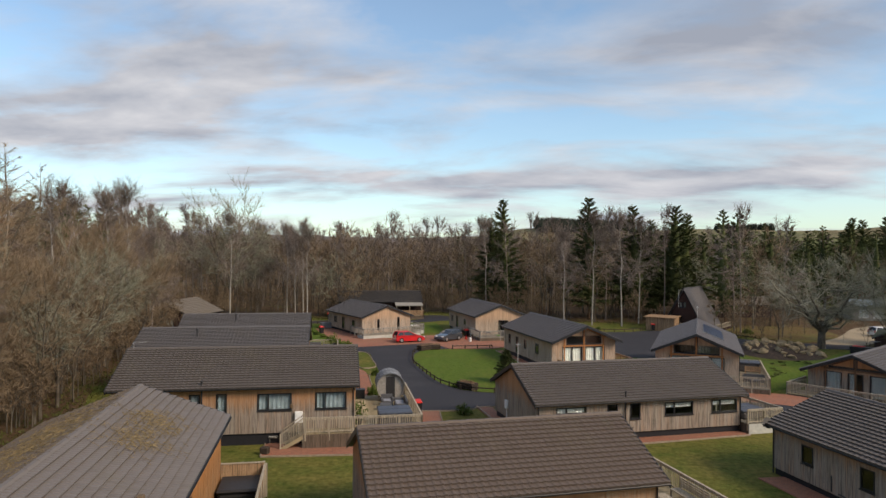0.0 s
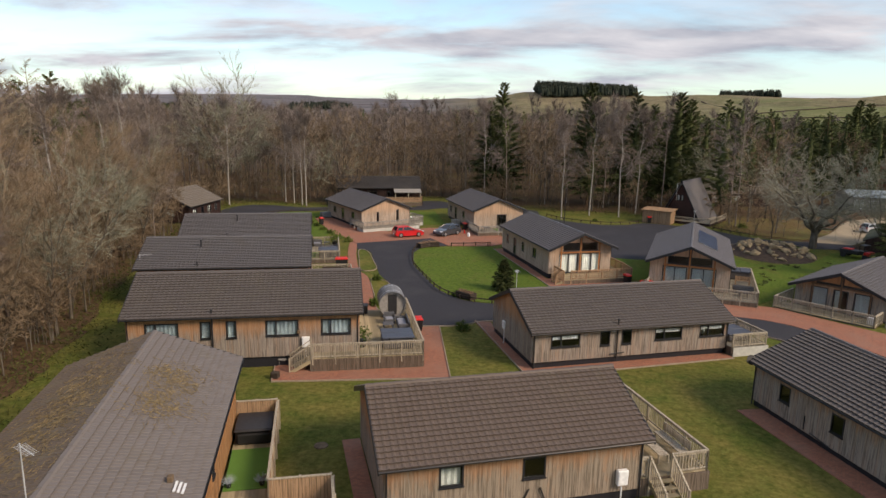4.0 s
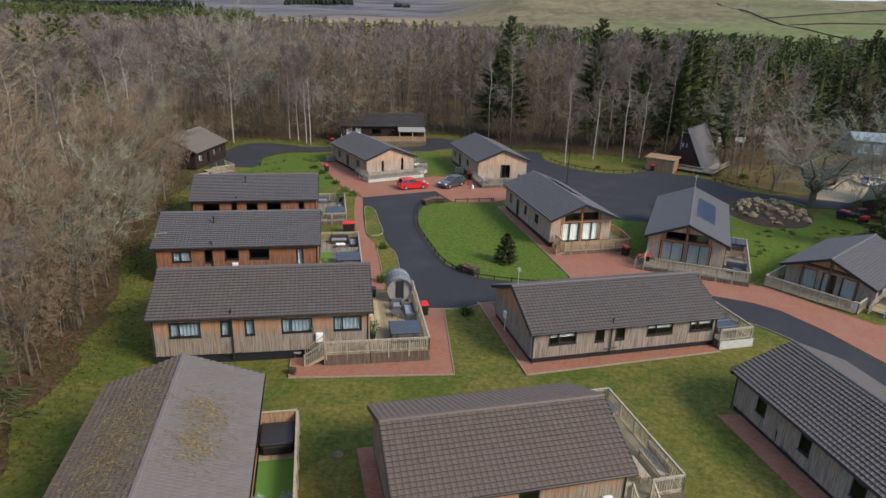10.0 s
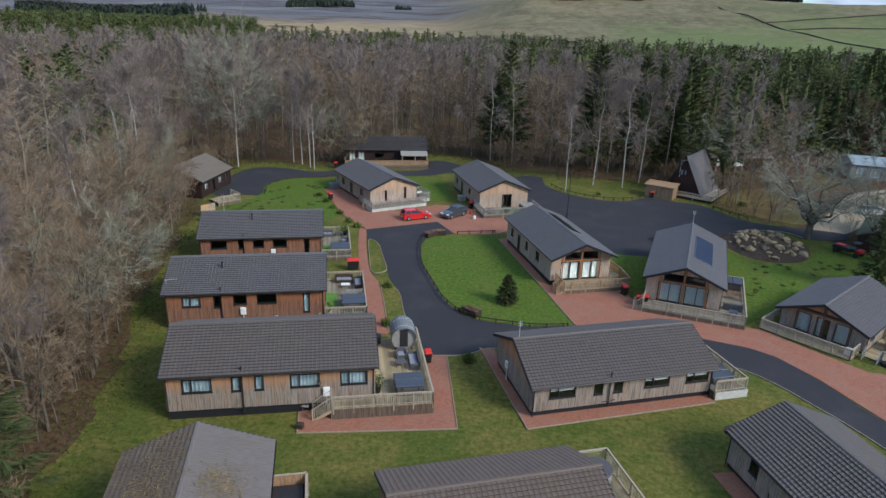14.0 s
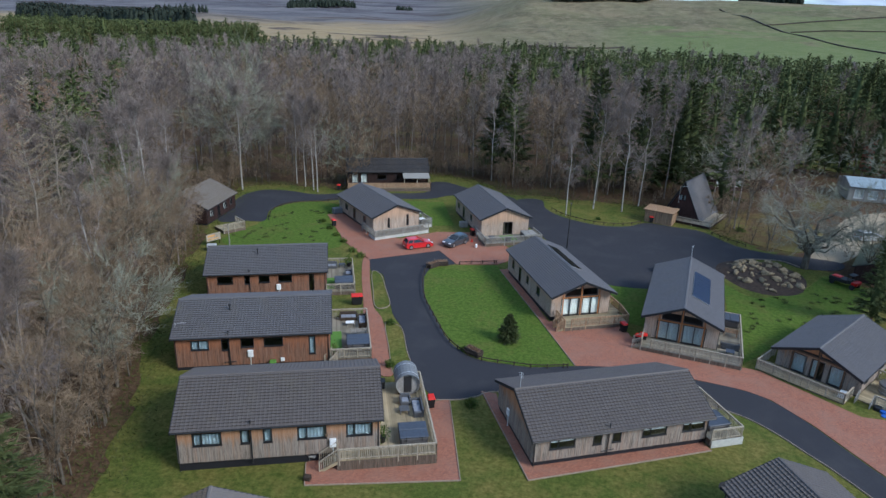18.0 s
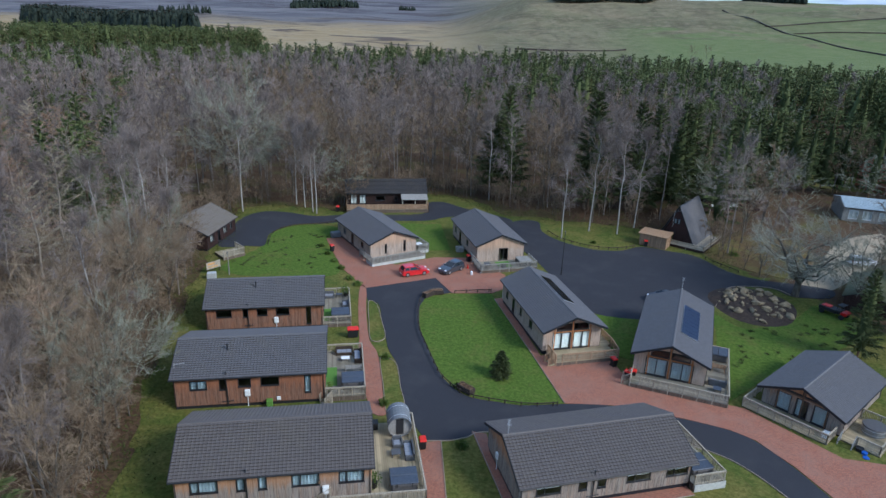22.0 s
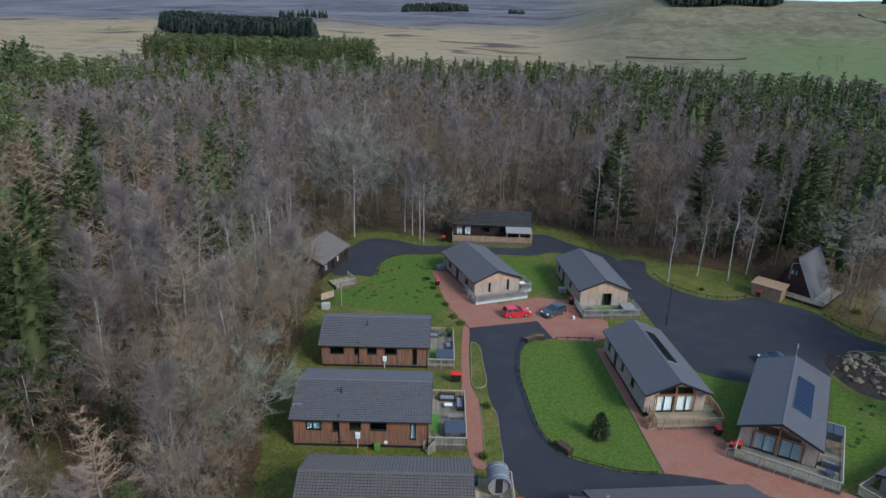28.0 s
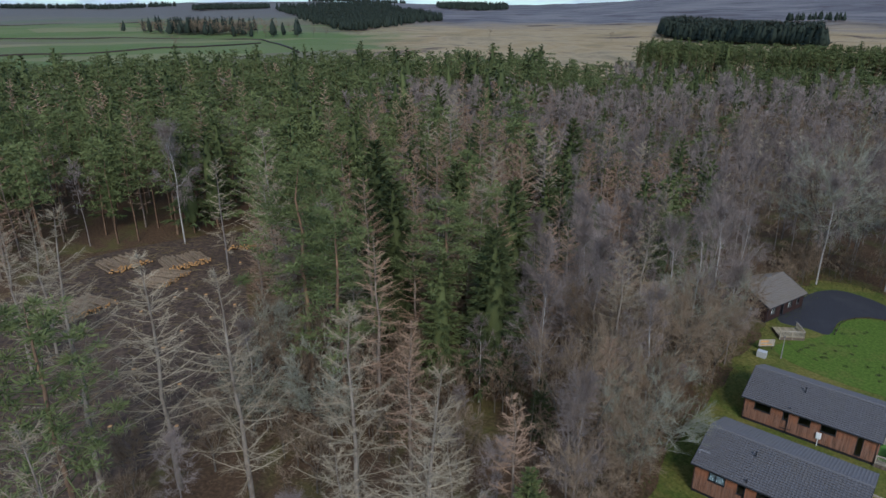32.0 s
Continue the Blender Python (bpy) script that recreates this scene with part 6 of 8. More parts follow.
    tv, tt = limb_mesh(paths[:main], 6 if lod == 0 else 3)
    cv, ct = blades(np.concatenate(B), np.concatenate(E), np.concatenate(W), rng, kind in ("spruce", "fir"))
    if X:
        ct = np.concatenate([ct, np.concatenate(XT) + len(cv)])
        cv = np.concatenate([cv, *X])
    limbs = paths[main:]
    if limbs:
        lv, lt = limb_mesh(limbs, 3)
        ct = np.concatenate([lt, ct + len(lv)])
        cv = np.concatenate([lv, cv])
    return tv, tt, cv, ct


def tri_mesh(name, V, T, mats, index=None):
    me = bpy.data.meshes.new(name)
    me.vertices.add(len(V))
    me.vertices.foreach_set("co", np.ascontiguousarray(V, np.float32).ravel())
    me.loops.add(3 * len(T))
    me.loops.foreach_set("vertex_index", np.ascontiguousarray(T, np.int32).ravel())
    me.polygons.add(len(T))
    me.polygons.foreach_set("loop_start", np.arange(0, 3 * len(T), 3, dtype=np.int32))
    for m_ in mats:
        me.materials.append(m_)
    if index is not None:
        me.polygons.foreach_set("material_index", np.ascontiguousarray(index, np.int32))
    me.update(calc_edges=True)
    return me


KINDS = {
    "birch": ("bark_birch", "twig_birch", "bare silver birch with a white trunk and purple-brown twigs", "birch"),
    "brown": ("bark_grey", "twig_brown", "bare broadleaf tree with a haze of brown twigs", "tree"),
    "lichen": ("bark_grey", "twig_lichen", "bare tree with grey-green lichened branches", "tree"),
    "oak": ("bark_grey", "twig_oak", "spreading bare oak with lichened limbs beside the track", "oak"),
    "larch": ("bark_pale", "twig_larch", "bare straw-coloured larch with a straight trunk", "larch"),
    "rust": ("bark_larch", "twig_rust", "bare rust-brown larch with fine twigs", "larch"),
    "spruce": ("bark_pine", "needle_dark", "dark green conical spruce", "spruce"),
    "fir": ("bark_pine", "needle_dark", "small dark fir on the lawn", "fir"),
    "pine": ("bark_pine", "needle_pine", "green pine with clumped needles and a bare stem", "pine"),
}
TALL = {"birch": 18.5, "brown": 15.5, "lichen": 15, "oak": 13, "larch": 18.5, "rust": 18, "spruce": 19, "fir": 3, "pine": 17}
bank = {}
for kind in KINDS:
    for s in range(1 if kind in ("fir", "oak") else 4 if kind in ("birch", "brown") else 3):
        tv, tt, cv, ct = grow(kind, 100 + s * 7 + len(kind), TALL[kind])
        bank[kind, s] = (tri_mesh("trunk", tv, tt, [M["bark_dull" if kind == "birch" and s % 2 else KINDS[kind][0]]]), tri_mesh("crown", cv, ct, [M[KINDS[kind][1]]]))


def tree(kind, x, y, scale=1.0, turn=0.0, s=None, z=0.0):
    """One tree of its own on the ground at (x, y)."""
    bark_m, leaf_m, label, cat = KINDS[kind]
    s = int(abs(x * 7.3 + y * 3.1)) % sum(1 for k in bank if k[0] == kind) if s is None else s
    t = thing("fir_tree" if kind in ("fir", "spruce") else cat + "_tree" if cat != "tree" else "bare_tree", Matrix.Translation((x, y, z - 0.05)) @ pose(0, 0, 0, 0, 0, turn) @ Matrix.Diagonal((scale, scale, scale, 1)), label, "tree", "woodland trees")
    part("trunk", bank[kind, s][0], None, t)
    part("crown", bank[kind, s][1], None, t)
    return t


def inside(pts):
    P = np.array(pts)
    Q = np.roll(P, -1, 0)

    def test(x, y):
        c = ((P[:, 1] > y) != (Q[:, 1] > y)) & (x < (Q[:, 0] - P[:, 0]) * (y - P[:, 1]) / (Q[:, 1] - P[:, 1] + 1e-12) + P[:, 0])
        return c.sum() % 2 == 1
    return test


in_clearing = inside(clearing)
in_track = inside([(40, 88), (50, 92), (66, 108), (90, 118), (90, 140), (60, 132), (48, 108), (41, 98)])
in_felled = inside([(-55, -30), (-58, 4), (-68, 14), (-84, 19), (-104, 24), (-120, 33), (-133, 28), (-132, -2), (-118, -16), (-90, -30)])
in_meadow = inside([(64, 166), (84, 160), (98, 172), (94, 206), (88, 238), (68, 222), (72, 192)])
EYE_X, EYE_Y = 5.5, -2.6


def wood_kind(x, y, u):
    """What grows at a place; u is chance."""
    v = (u * 37.7) % 1.0
    b = math.degrees(math.atan2(-(x - EYE_X), y - EYE_Y)) + 16 * noise.noise((x * 0.018, y * 0.018, 1.0))
    r = math.hypot(x - EYE_X, y - EYE_Y) * (1 + 0.28 * noise.noise((x * 0.014, y * 0.014, 7.0)))
    if r > 300 and b > 45:
        return "pine" if u < 0.85 else "spruce"
    if r > 300:
        return "spruce" if u < 0.45 else "pine" if u < 0.85 else "birch"
    if b > 62 and r > 125:
        return "pine" if u < 0.72 else "spruce" if u < 0.82 else "rust" if u < 0.92 else "birch"
    if b > 38 and r > 82:
        if r < 195:
            lean = min(1.0, (b - 38) / 14)
            if u < 0.52 * lean:
                return "rust"
            if u < 0.64 * lean:
                return "spruce"
            if u < 0.80 * lean:
                return "pine"
            return "birch" if u < 0.92 else "larch"
        return "birch" if u < 0.86 else "spruce" if u < 0.90 else "pine" if u < 0.94 else "rust"
    if b > 50 and r <= 82:
        return "larch" if u < 0.05 else "brown" if u < 0.42 else "lichen" if u < 0.50 else "birch" if u < 0.88 else "spruce" if u < 0.90 else "rust"
    if b > 36 and r <= 82:
        return "larch" if u < 0.03 else "brown" if u < 0.36 else "lichen" if u < 0.46 else "birch" if u < 0.92 else "spruce" if u < 0.97 else "rust"
    if b < -15 and r > 100:
        return ("spruce" if v > 0.35 else "pine") if u < (0.3 if r < 165 else 0.8) else "lichen" if u < 0.88 else "brown"
    if b < -4 and r > 100 and r < 165:
        return "lichen" if u < 0.25 else "birch" if u < 0.6 else "brown" if u < 0.96 else "spruce"
    if b < 8 and r > 195:
        return ("spruce" if v > 0.4 else "pine") if u < 0.74 else "birch"
    if r > 250:
        return "birch" if u < 0.9 else "spruce" if u < 0.93 else "lichen"
    return "birch" if u < 0.50 else "brown" if u < 0.93 else "lichen"


# trees that stand out by themselves: kind, place, height
NOTABLE = (("oak", 41.3, 89.2, 13), ("brown", 38.3, 96.0, 9), ("birch", -42.3, 112.6, 17), ("birch", -40.0, 111.1, 16), ("birch", -37.6, 108.9, 17.5), ("birch", -36.5, 108.0, 16), ("birch", -50.0, 105.5, 19),
           ("lichen", -54.5, 114.0, 24.5), ("birch", 8.6, 105.6, 16), ("birch", 13.4, 111.3, 19), ("birch", 18.3, 110.9, 19), ("birch", 21.6, 115.4, 18), ("birch", -6.3, 126.5, 19), ("fir", 2.5, 58.2, 3.15),
           ("spruce", 42.6, 71.5, 11.5), ("spruce", 52.0, 79.5, 11), ("spruce", 86, 187, 23), ("spruce", 98, 194, 24), ("spruce", 104, 179, 22), ("spruce", 113, 184, 24), ("spruce", 120, 196, 24), ("spruce", 126, 208, 23), ("spruce", 110, 216, 22), ("spruce", 124, 224, 23), ("spruce", 13.6, 125, 23.5), ("spruce", 22.6, 126.5, 22), ("spruce", 29.4, 127.5, 22), ("brown", -43.0, 74.0, 12), ("birch", -41.0, 69.0, 14), ("brown", -38.8, 63.5, 12), ("brown", -33.5, 45.5, 12),  ("lichen", 42.5, 161.4, 14), ("lichen", 61.0, 180.0, 17), ("birch", 37, 127, 14),
           ("spruce", -3, 129.5, 23.5), ("spruce", -6, 133, 20), ("spruce", 33, 136, 21), ("spruce", 28, 141, 20), ("spruce", 80, 174, 21), ("spruce", 85, 178, 22), ("spruce", 90, 176, 21), ("spruce", 94, 184, 23), ("spruce", 100, 182, 22), ("spruce", 106, 192, 23), ("spruce", 111, 200, 23), ("spruce", 102, 204, 22), ("spruce", 118, 214, 23),
           ("larch", -57.1, -5.3, 29), ("larch", -53.4, 1.5, 26), ("larch", -89.7, 23.8, 29), ("birch", -128, 16.0, 24), ("pine", -63.6, 19.3, 29), ("rust", -64.5, 28.3, 26), ("spruce", -55.3, 33.0, 18.7),
           ("larch", -45.6, 6.8, 26), ("larch", -32.0, 11.6, 26), ("larch", -26.5, 14.4, 24), ("brown", -33.7, 35.4, 17), ("lichen", -30.5, 41.5, 13), ("larch", -31.5, -6.8, 25), ("pine", -47.0, -7.0, 25), ("rust", -52.4, 23.2, 24),
           ("pine", -56.6, 20.7, 25), ("spruce", -52.3, 38.7, 22), ("spruce", -63.1, 48.7, 24), ("spruce", -82.6, 38.5, 27), ("pine", -59.7, 36.0, 24), ("spruce", -92.7, 85.1, 25), ("spruce", -65.3, 67.3, 18), ("spruce", -41.0, 37.1, 9), ("spruce", -58, 43, 20), ("spruce", -78, 50, 23),
           ("rust", -130, 48.7, 26), ("rust", -100.4, 58.7, 25), ("rust", -101.8, 69.8, 25), ("rust", -74.8, 60.1, 25), ("rust", -92.7, 96.0, 24), ("rust", -75.6, 91.6, 20), ("rust", -118, 62, 25), ("rust", -112, 74, 25), ("rust", -88, 70, 24), ("rust", -124, 56, 26), ("rust", -83, 62, 23), ("rust", -108, 50, 24),
           ("lichen", -43.0, 66.0, 14), ("brown", -39.0, 58.0, 15))

NEAR = 100.0
low = {}
for kind in KINDS:
    if kind in ("fir", "oak"):
        continue
    for level in range(3):
        for s in range(3):
            tv, tt, cv, ct = grow(kind, 300 + s * 11 + len(kind), TALL[kind], level + 1)
            low[kind, level, s] = (np.concatenate([tv, cv]), np.concatenate([tt, ct + len(tv)]), len(tt), len(ct))

rng = random.Random(11)
far_trees, count = {}, 0
step_sizes = ((0, 52, 4.0), (52, NEAR, 4.8), (NEAR, 195, 5.9), (195, 300, 7.2), (300, 385, 7.6))
for r_in, r_out, gap in step_sizes:
    n = int(2 * r_out / gap) + 1
    for i in range(-n // 2, n // 2 + 1):
        for j in range(-n // 2, n // 2 + 1):
            x, y = EYE_X + (i + rng.uniform(-0.48, 0.48)) * gap, EYE_Y + (j + rng.uniform(-0.48, 0.48)) * gap
            u, v, w = rng.random(), rng.random(), rng.random()
            r = math.hypot(x - EYE_X, y - EYE_Y)
            if not r_in <= r < r_out or r < 24:
                continue
            b = math.degrees(math.atan2(-(x - EYE_X), y - EYE_Y))
            if not -33 < b < 99:
                continue
            if -55.5 < x < -43.5 and 82.5 < y < 97:
                continue
            if r < 140 and (in_clearing(x, y) or in_clearing(x + 1.3, y) or in_track(x, y)):
                continue
            if in_felled(x, y) and (u > 0.045 or r < 85) or in_meadow(x, y) or b > 62 and r < 62 and u > 0.35 or b > 50 and r < 82 and u > 0.62:
                continue
            if 42 < x < 88 and 94 < y < 150 and u > 0.26:
                continue
            kind = wood_kind(x, y, v)
            if in_felled(x, y):
                kind = "larch"
            elif 44 < x < 88 and 96 < y < 150:
                kind = "lichen"
            sc = (0.86 + 0.20 * w) * (0.95 if kind == "birch" else 1.0) * (0.88 if r < 60 else 1.10 if r < 150 and b < 50 else 1.0)
            if kind == "lichen":
                sc *= 0.78
            if kind == "brown" and r < 70:
                sc *= 0.85
            if b > 50 and kind in ("pine", "rust", "larch", "spruce"):
                sc *= 1.10 + 0.3 * v
            if b > 50 and r < 82:
                sc *= 0.72 if kind in ("brown", "birch") else 0.95
            if any((x - q[1]) ** 2 + (y - q[2]) ** 2 < 12 for q in NOTABLE):
                continue
            if r < NEAR:
                tree(kind, x, y, sc, 360 * u, s=None)
                count += 1
            else:
                far_trees.setdefault((kind, 0 if r < 195 else 1), []).append((x, y, sc, math.tau * u, int(w * 2.999)))
# brushwood under the near trees
for k in range(700):
    x, y = rng.uniform(-110, 60), rng.uniform(8, 150)
    if in_clearing(x, y) or in_clearing(x + 1, y) or in_track(x, y) or in_felled(x, y) or -55 < x < -44 and 83 < y < 96 or math.hypot(x - EYE_X, y - EYE_Y) < 26:
        continue
    far_trees.setdefault(("brown", 1), []).append((x, y, rng.uniform(0.18, 0.36), rng.uniform(0, math.tau), rng.randrange(3)))
# a thicket of brown saplings under the larches west of the site
for k in range(520):
    b, r = rng.uniform(36, 78), rng.uniform(58, 118)
    x, y = EYE_X - r * math.sin(radians(b)), EYE_Y + r * math.cos(radians(b))
    if not (in_clearing(x, y) or in_clearing(x + 1, y) or in_felled(x, y) or -55 < x < -44 and 83 < y < 96):
        far_trees.setdefault(("brown", 1), []).append((x, y, rng.uniform(0.26, 0.58), rng.uniform(0, math.tau), rng.randrange(3)))
edge_line = [(x, y) for x, y in clearing if y > 6 and x < 36]
for k in range(800):
    x, y = rng.choice(edge_line)
    x, y = x + rng.gauss(-2.5 if x < -18 else 0, 2.6), y + rng.gauss(2.0 if y > 95 else 0, 2.6)
    if in_clearing(x, y) or in_clearing(x + 0.8, y) or in_track(x, y) or in_clearing(x, y - 0.8) or -55 < x < -44 and 83 < y < 96 or -46 < x < -32 and 100 < y < 114 or x > 4 and y > 100 and k % 3:
        continue
    far_trees.setdefault(("brown", 1), []).append((x, y, rng.uniform(0.16, 0.38), rng.uniform(0, math.tau), rng.randrange(3)))
# dark forestry blocks out on the moor: corners, trees, height of a tree
def polar_at(b, r):
    return (EYE_X - r * math.sin(radians(b)), EYE_Y + r * math.cos(radians(b)))


for corners, nn, tall in ((((66.5, 1260), (72.5, 2500), (64, 3000), (59.0, 1850)), 2600, 24), (((59.0, 2700), (53.6, 2700), (54.0, 3200), (59.5, 3200)), 700, 24), (((29.6, 800), (41.6, 1130), (40.6, 1420), (35.0, 1300), (30.4, 950)), 3000, 25),
                          (((32.4, 1780), (28.6, 1780), (28.6, 1810), (32.4, 1820)), 60, 20), (((22.6, 2150), (17.0, 2280), (17.4, 2340), (22.2, 2330)), 420, 22), (((13.7, 2250), (12.4, 2250), (12.6, 2290), (13.6, 2290)), 30, 18),
                          (((1.3, 1330), (-6.3, 1430), (-6.6, 1620), (-1, 1640), (1.6, 1540)), 900, 25), (((-13.2, 1690), (-17.2, 1660), (-17.4, 1700), (-13, 1740)), 240, 18), (((92, 2900), (80, 2900), (80, 2960), (92, 3000)), 380, 20),
                          (((78.8, 2500), (73.0, 2600), (73.0, 2720), (78.8, 2680)), 420, 20), (((43.5, 480), (30, 460), (24, 470), (26, 520), (42, 545)), 420, 22), (((70, 3600), (62, 3700), (62, 3780), (70, 3700)), 260, 22)):
    ring = [polar_at(*c) for c in corners]
    hit, tries = inside(ring), 0
    xs, ys = [p[0] for p in ring], [p[1] for p in ring]
    while nn and tries < 40000:
        tries += 1
        x, y = rng.uniform(min(xs), max(xs)), rng.uniform(min(ys), max(ys))
        if hit(x + 14 * noise.noise((x * 0.02, y * 0.02, 1.0)), y + 14 * noise.noise((x * 0.02, y * 0.02, 5.0))):
            nn -= 1
            far_trees.setdefault(("pine" if tall == 22 and y < 560 and rng.random() < 0.85 else "spruce", 1 if y < 560 and tall == 22 else 2), []).append((x, y, rng.uniform(0.78, 1.1) * tall / 19, rng.uniform(0, math.tau), rng.randrange(3)))
# a lighter copse and single hedgerow trees among the fields
for k in range(260):
    p, q = rng.gauss(0, 0.5), rng.gauss(0, 0.5)
    far_trees.setdefault(("brown", 1) if k % 3 else ("spruce", 2), []).append((-1180 + p * 150 - q * 20, 250 + p * 75 + q * 40, rng.uniform(1.0, 1.6), rng.uniform(0, math.tau), rng.randrange(3)))
for x, y in ((-640, 640), (-610, 700), (480, 900), (455, 930), (120, 640), (135, 650), (300, 1180), (470, 1220), (-800, 560), (-720, 120)):
    far_trees.setdefault(("brown", 1), []).append((x, y, rng.uniform(0.8, 1.1), rng.uniform(0, math.tau), rng.randrange(3)))
for (kind, level), rows in far_trees.items():
    VV, TT, II, k = [], [], [], 0
    for x, y, sc, a, s in rows:
        V, T, nt, nc = low[kind, level, s]
        wide = sc * (1.7 if level == 2 else 1.0)
        c, d_ = math.cos(a) * wide, math.sin(a) * wide
        P = np.empty_like(V)
        P[:, 0], P[:, 1], P[:, 2] = V[:, 0] * c - V[:, 1] * d_ + x, V[:, 0] * d_ + V[:, 1] * c + y, V[:, 2] * sc + land_z(x, y)
        VV.append(P); TT.append(T + k); II.append(np.r_[np.zeros(nt, np.int32), np.ones(nc, np.int32)])
        k += len(V)
    me = tri_mesh("wood", np.concatenate(VV), np.concatenate(TT), [M["bark_dull"] if kind in ("birch", "larch") else M[KINDS[kind][0]], M["needle_far"] if level == 2 and kind == "spruce" else M[KINDS[kind][1]]], np.concatenate(II))
    word = {"birch": "purple-brown bare birches", "brown": "brown bare broadleaf trees", "lichen": "grey lichened bare trees", "larch": "straw-coloured bare larches", "rust": "rust-brown bare larches", "spruce": "dark green spruces", "pine": "green pines"}[kind]
    tagged(new(kind.replace("rust", "larch").replace("brown", "broadleaf").replace("lichen", "oak") + "_wood", me), f"distant wood of {word} beyond the site", "wood", kind="stuff")

for kind, x, y, tall in NOTABLE:
    tree(kind, x, y, tall / TALL[kind], (x * 37 + y * 11) % 360, 0 if kind == "birch" and y > 100 else None)

sheet("meadow", spline([(62, 165), (84, 158), (100, 172), (96, 206), (90, 240), (66, 224), (70, 192)], True, 4), 0.02, M["lawn"], "rough green meadow among the trees", "meadow")
# the felled ground, and walls between the far fields
sheet("felled_ground", spline([(-58, -26), (-60, 3), (-69, 12), (-84, 17), (-104, 22), (-119, 31), (-130, 26), (-129, -2), (-116, -14), (-90, -27)], True, 4), 0.02, M["felled_soil"], "churned dark soil of a felled clearing", "ground")
for pts in (((-25.5, 850), (-23, 900), (-18.5, 1010), (-14.3, 1190), (-13.2, 1260), (-11.8, 1330)), ((-17.0, 1080), (-23, 1130), (-28, 1160)), ((-15.0, 1140), (-21, 1250), (-28, 1320)), ((93, 1100), (82, 1120), (76, 1060), (73.5, 960), (71, 690)), ((93, 760), (80, 790), (74, 900)), ((92, 1850), (83, 1800), (81, 1500)), ((4, 720), (-3, 760), (-5, 800))):
    g = Geo()
    line = spline([polar_at(*p) for p in pts], False, 14)
    for p, q in zip(line, line[1:]):
        g.bar((*p, land_z(*p) + 0.7), (*q, land_z(*q) + 0.7), 1.6, 1.6)
    tagged(new("field_wall", shape("field_wall", g, M["dark_wood"])), "dark stone wall running between far fields", "wall", kind="structure")


# ---- things on the site ----
def wheelie_bin(x, y, turn, wide=0.58, tall=1.0, label="black wheelie bin with a red lid on the paving"):
    b_ = thing("wheelie_bin", pose(x, y, 0.085, 0, 0, turn), label, "bin", "red-lidded bins")
    w = wide / 2
    part("body", Geo().hexa([(-w * 0.8, -0.28, 0.05), (w * 0.8, -0.28, 0.05), (w * 0.8, 0.22, 0.05), (-w * 0.8, 0.22, 0.05), (-w, -0.36, tall - 0.08), (w, -0.36, tall - 0.08), (w, 0.33, tall - 0.08), (-w, 0.33, tall - 0.08)]), M["black"], b_)
    part("lid", Geo().hexa([(-w - 0.03, -0.4, tall - 0.08), (w + 0.03, -0.4, tall - 0.08), (w + 0.03, 0.36, tall - 0.08), (-w - 0.03, 0.36, tall - 0.08), (-w + 0.05, -0.33, tall + 0.02), (w - 0.05, -0.33, tall + 0.02), (w - 0.05, 0.33, tall + 0.08), (-w + 0.05, 0.33, tall + 0.08)]), M["red"], b_, "red plastic lid")
    part("bar_grip", Geo().tube((-w * 0.8, 0.4, tall - 0.05), (w * 0.8, 0.4, tall - 0.05), 0.02, 0.02, 6), M["black"], b_)
    for s in (-1, 1):
        part("wheel", Geo().tube((s * w * 0.95, 0.26, 0.1), (s * w * 0.78, 0.26, 0.1), 0.1, 0.1, 12), M["tyre"], b_)


for x, y, a, *more in ((-3.0, 44.5, 20), (14.6, 63.1, 30), (16.4, 61.0, 80), (15.9, 60.6, 60), (-27.1, 89.7, 40), (-5.5, 90.8, 30), (-33.2, 110.3, 10), (22.6, 105.5, 0)):
    wheelie_bin(x, y, a)
wheelie_bin(-15.2, 62.9, 20, 1.3, 1.15, "large black trade bin with a bright red lid")


def hot_tub(m, wx=2.1, wy=2.0, tall=0.85, cover="cover_blue", label="square hot tub under a padded slate cover"):
    t = thing("hot_tub", m, label, "hot tub", "hot tubs")
    part("shell", Geo().soft(-wx / 2, -wy / 2, 0, wx / 2, wy / 2, tall, 0.12), M["tub_side"], t)
    for s in (-1, 1):
        part("cover_half", Geo().soft(-wx / 2 - 0.05, (-wy / 2 - 0.05) if s < 0 else 0.01, tall + 0.004, wx / 2 + 0.05, -0.01 if s < 0 else wy / 2 + 0.05, tall + 0.14, 0.05), M[cover], t)
    for s in (-1, 1):
        part("strap", Geo().box(-0.6 * s - 0.03, -wy / 2 - 0.065, tall - 0.25, -0.6 * s + 0.03, -wy / 2 - 0.052, tall + 0.1), M["black"], t)


def round_tub(m, r, tall, label):
    t = thing("round_tub", m, label, "hot tub", "hot tubs")
    part("shell", Geo().tube((0, 0, 0), (0, 0, tall), r * 0.97, r, 28), M["barrel"], t)
    part("cover", Geo().tube((0, 0, tall + 0.004), (0, 0, tall + 0.10), r * 1.04, r * 0.98, 28), M["tub_side"], t)
    for k in (0.25, 0.8):
        part("hoop", Geo().tube((0, 0, tall * k), (0, 0, tall * k + 0.05), r * 1.0, r * 1.0, 28, False), M["metal"], t)


def on(key, x, y, z=0.0, turn=0.0):
    return place[key] @ pose(x, y, z, 0, 0, turn)


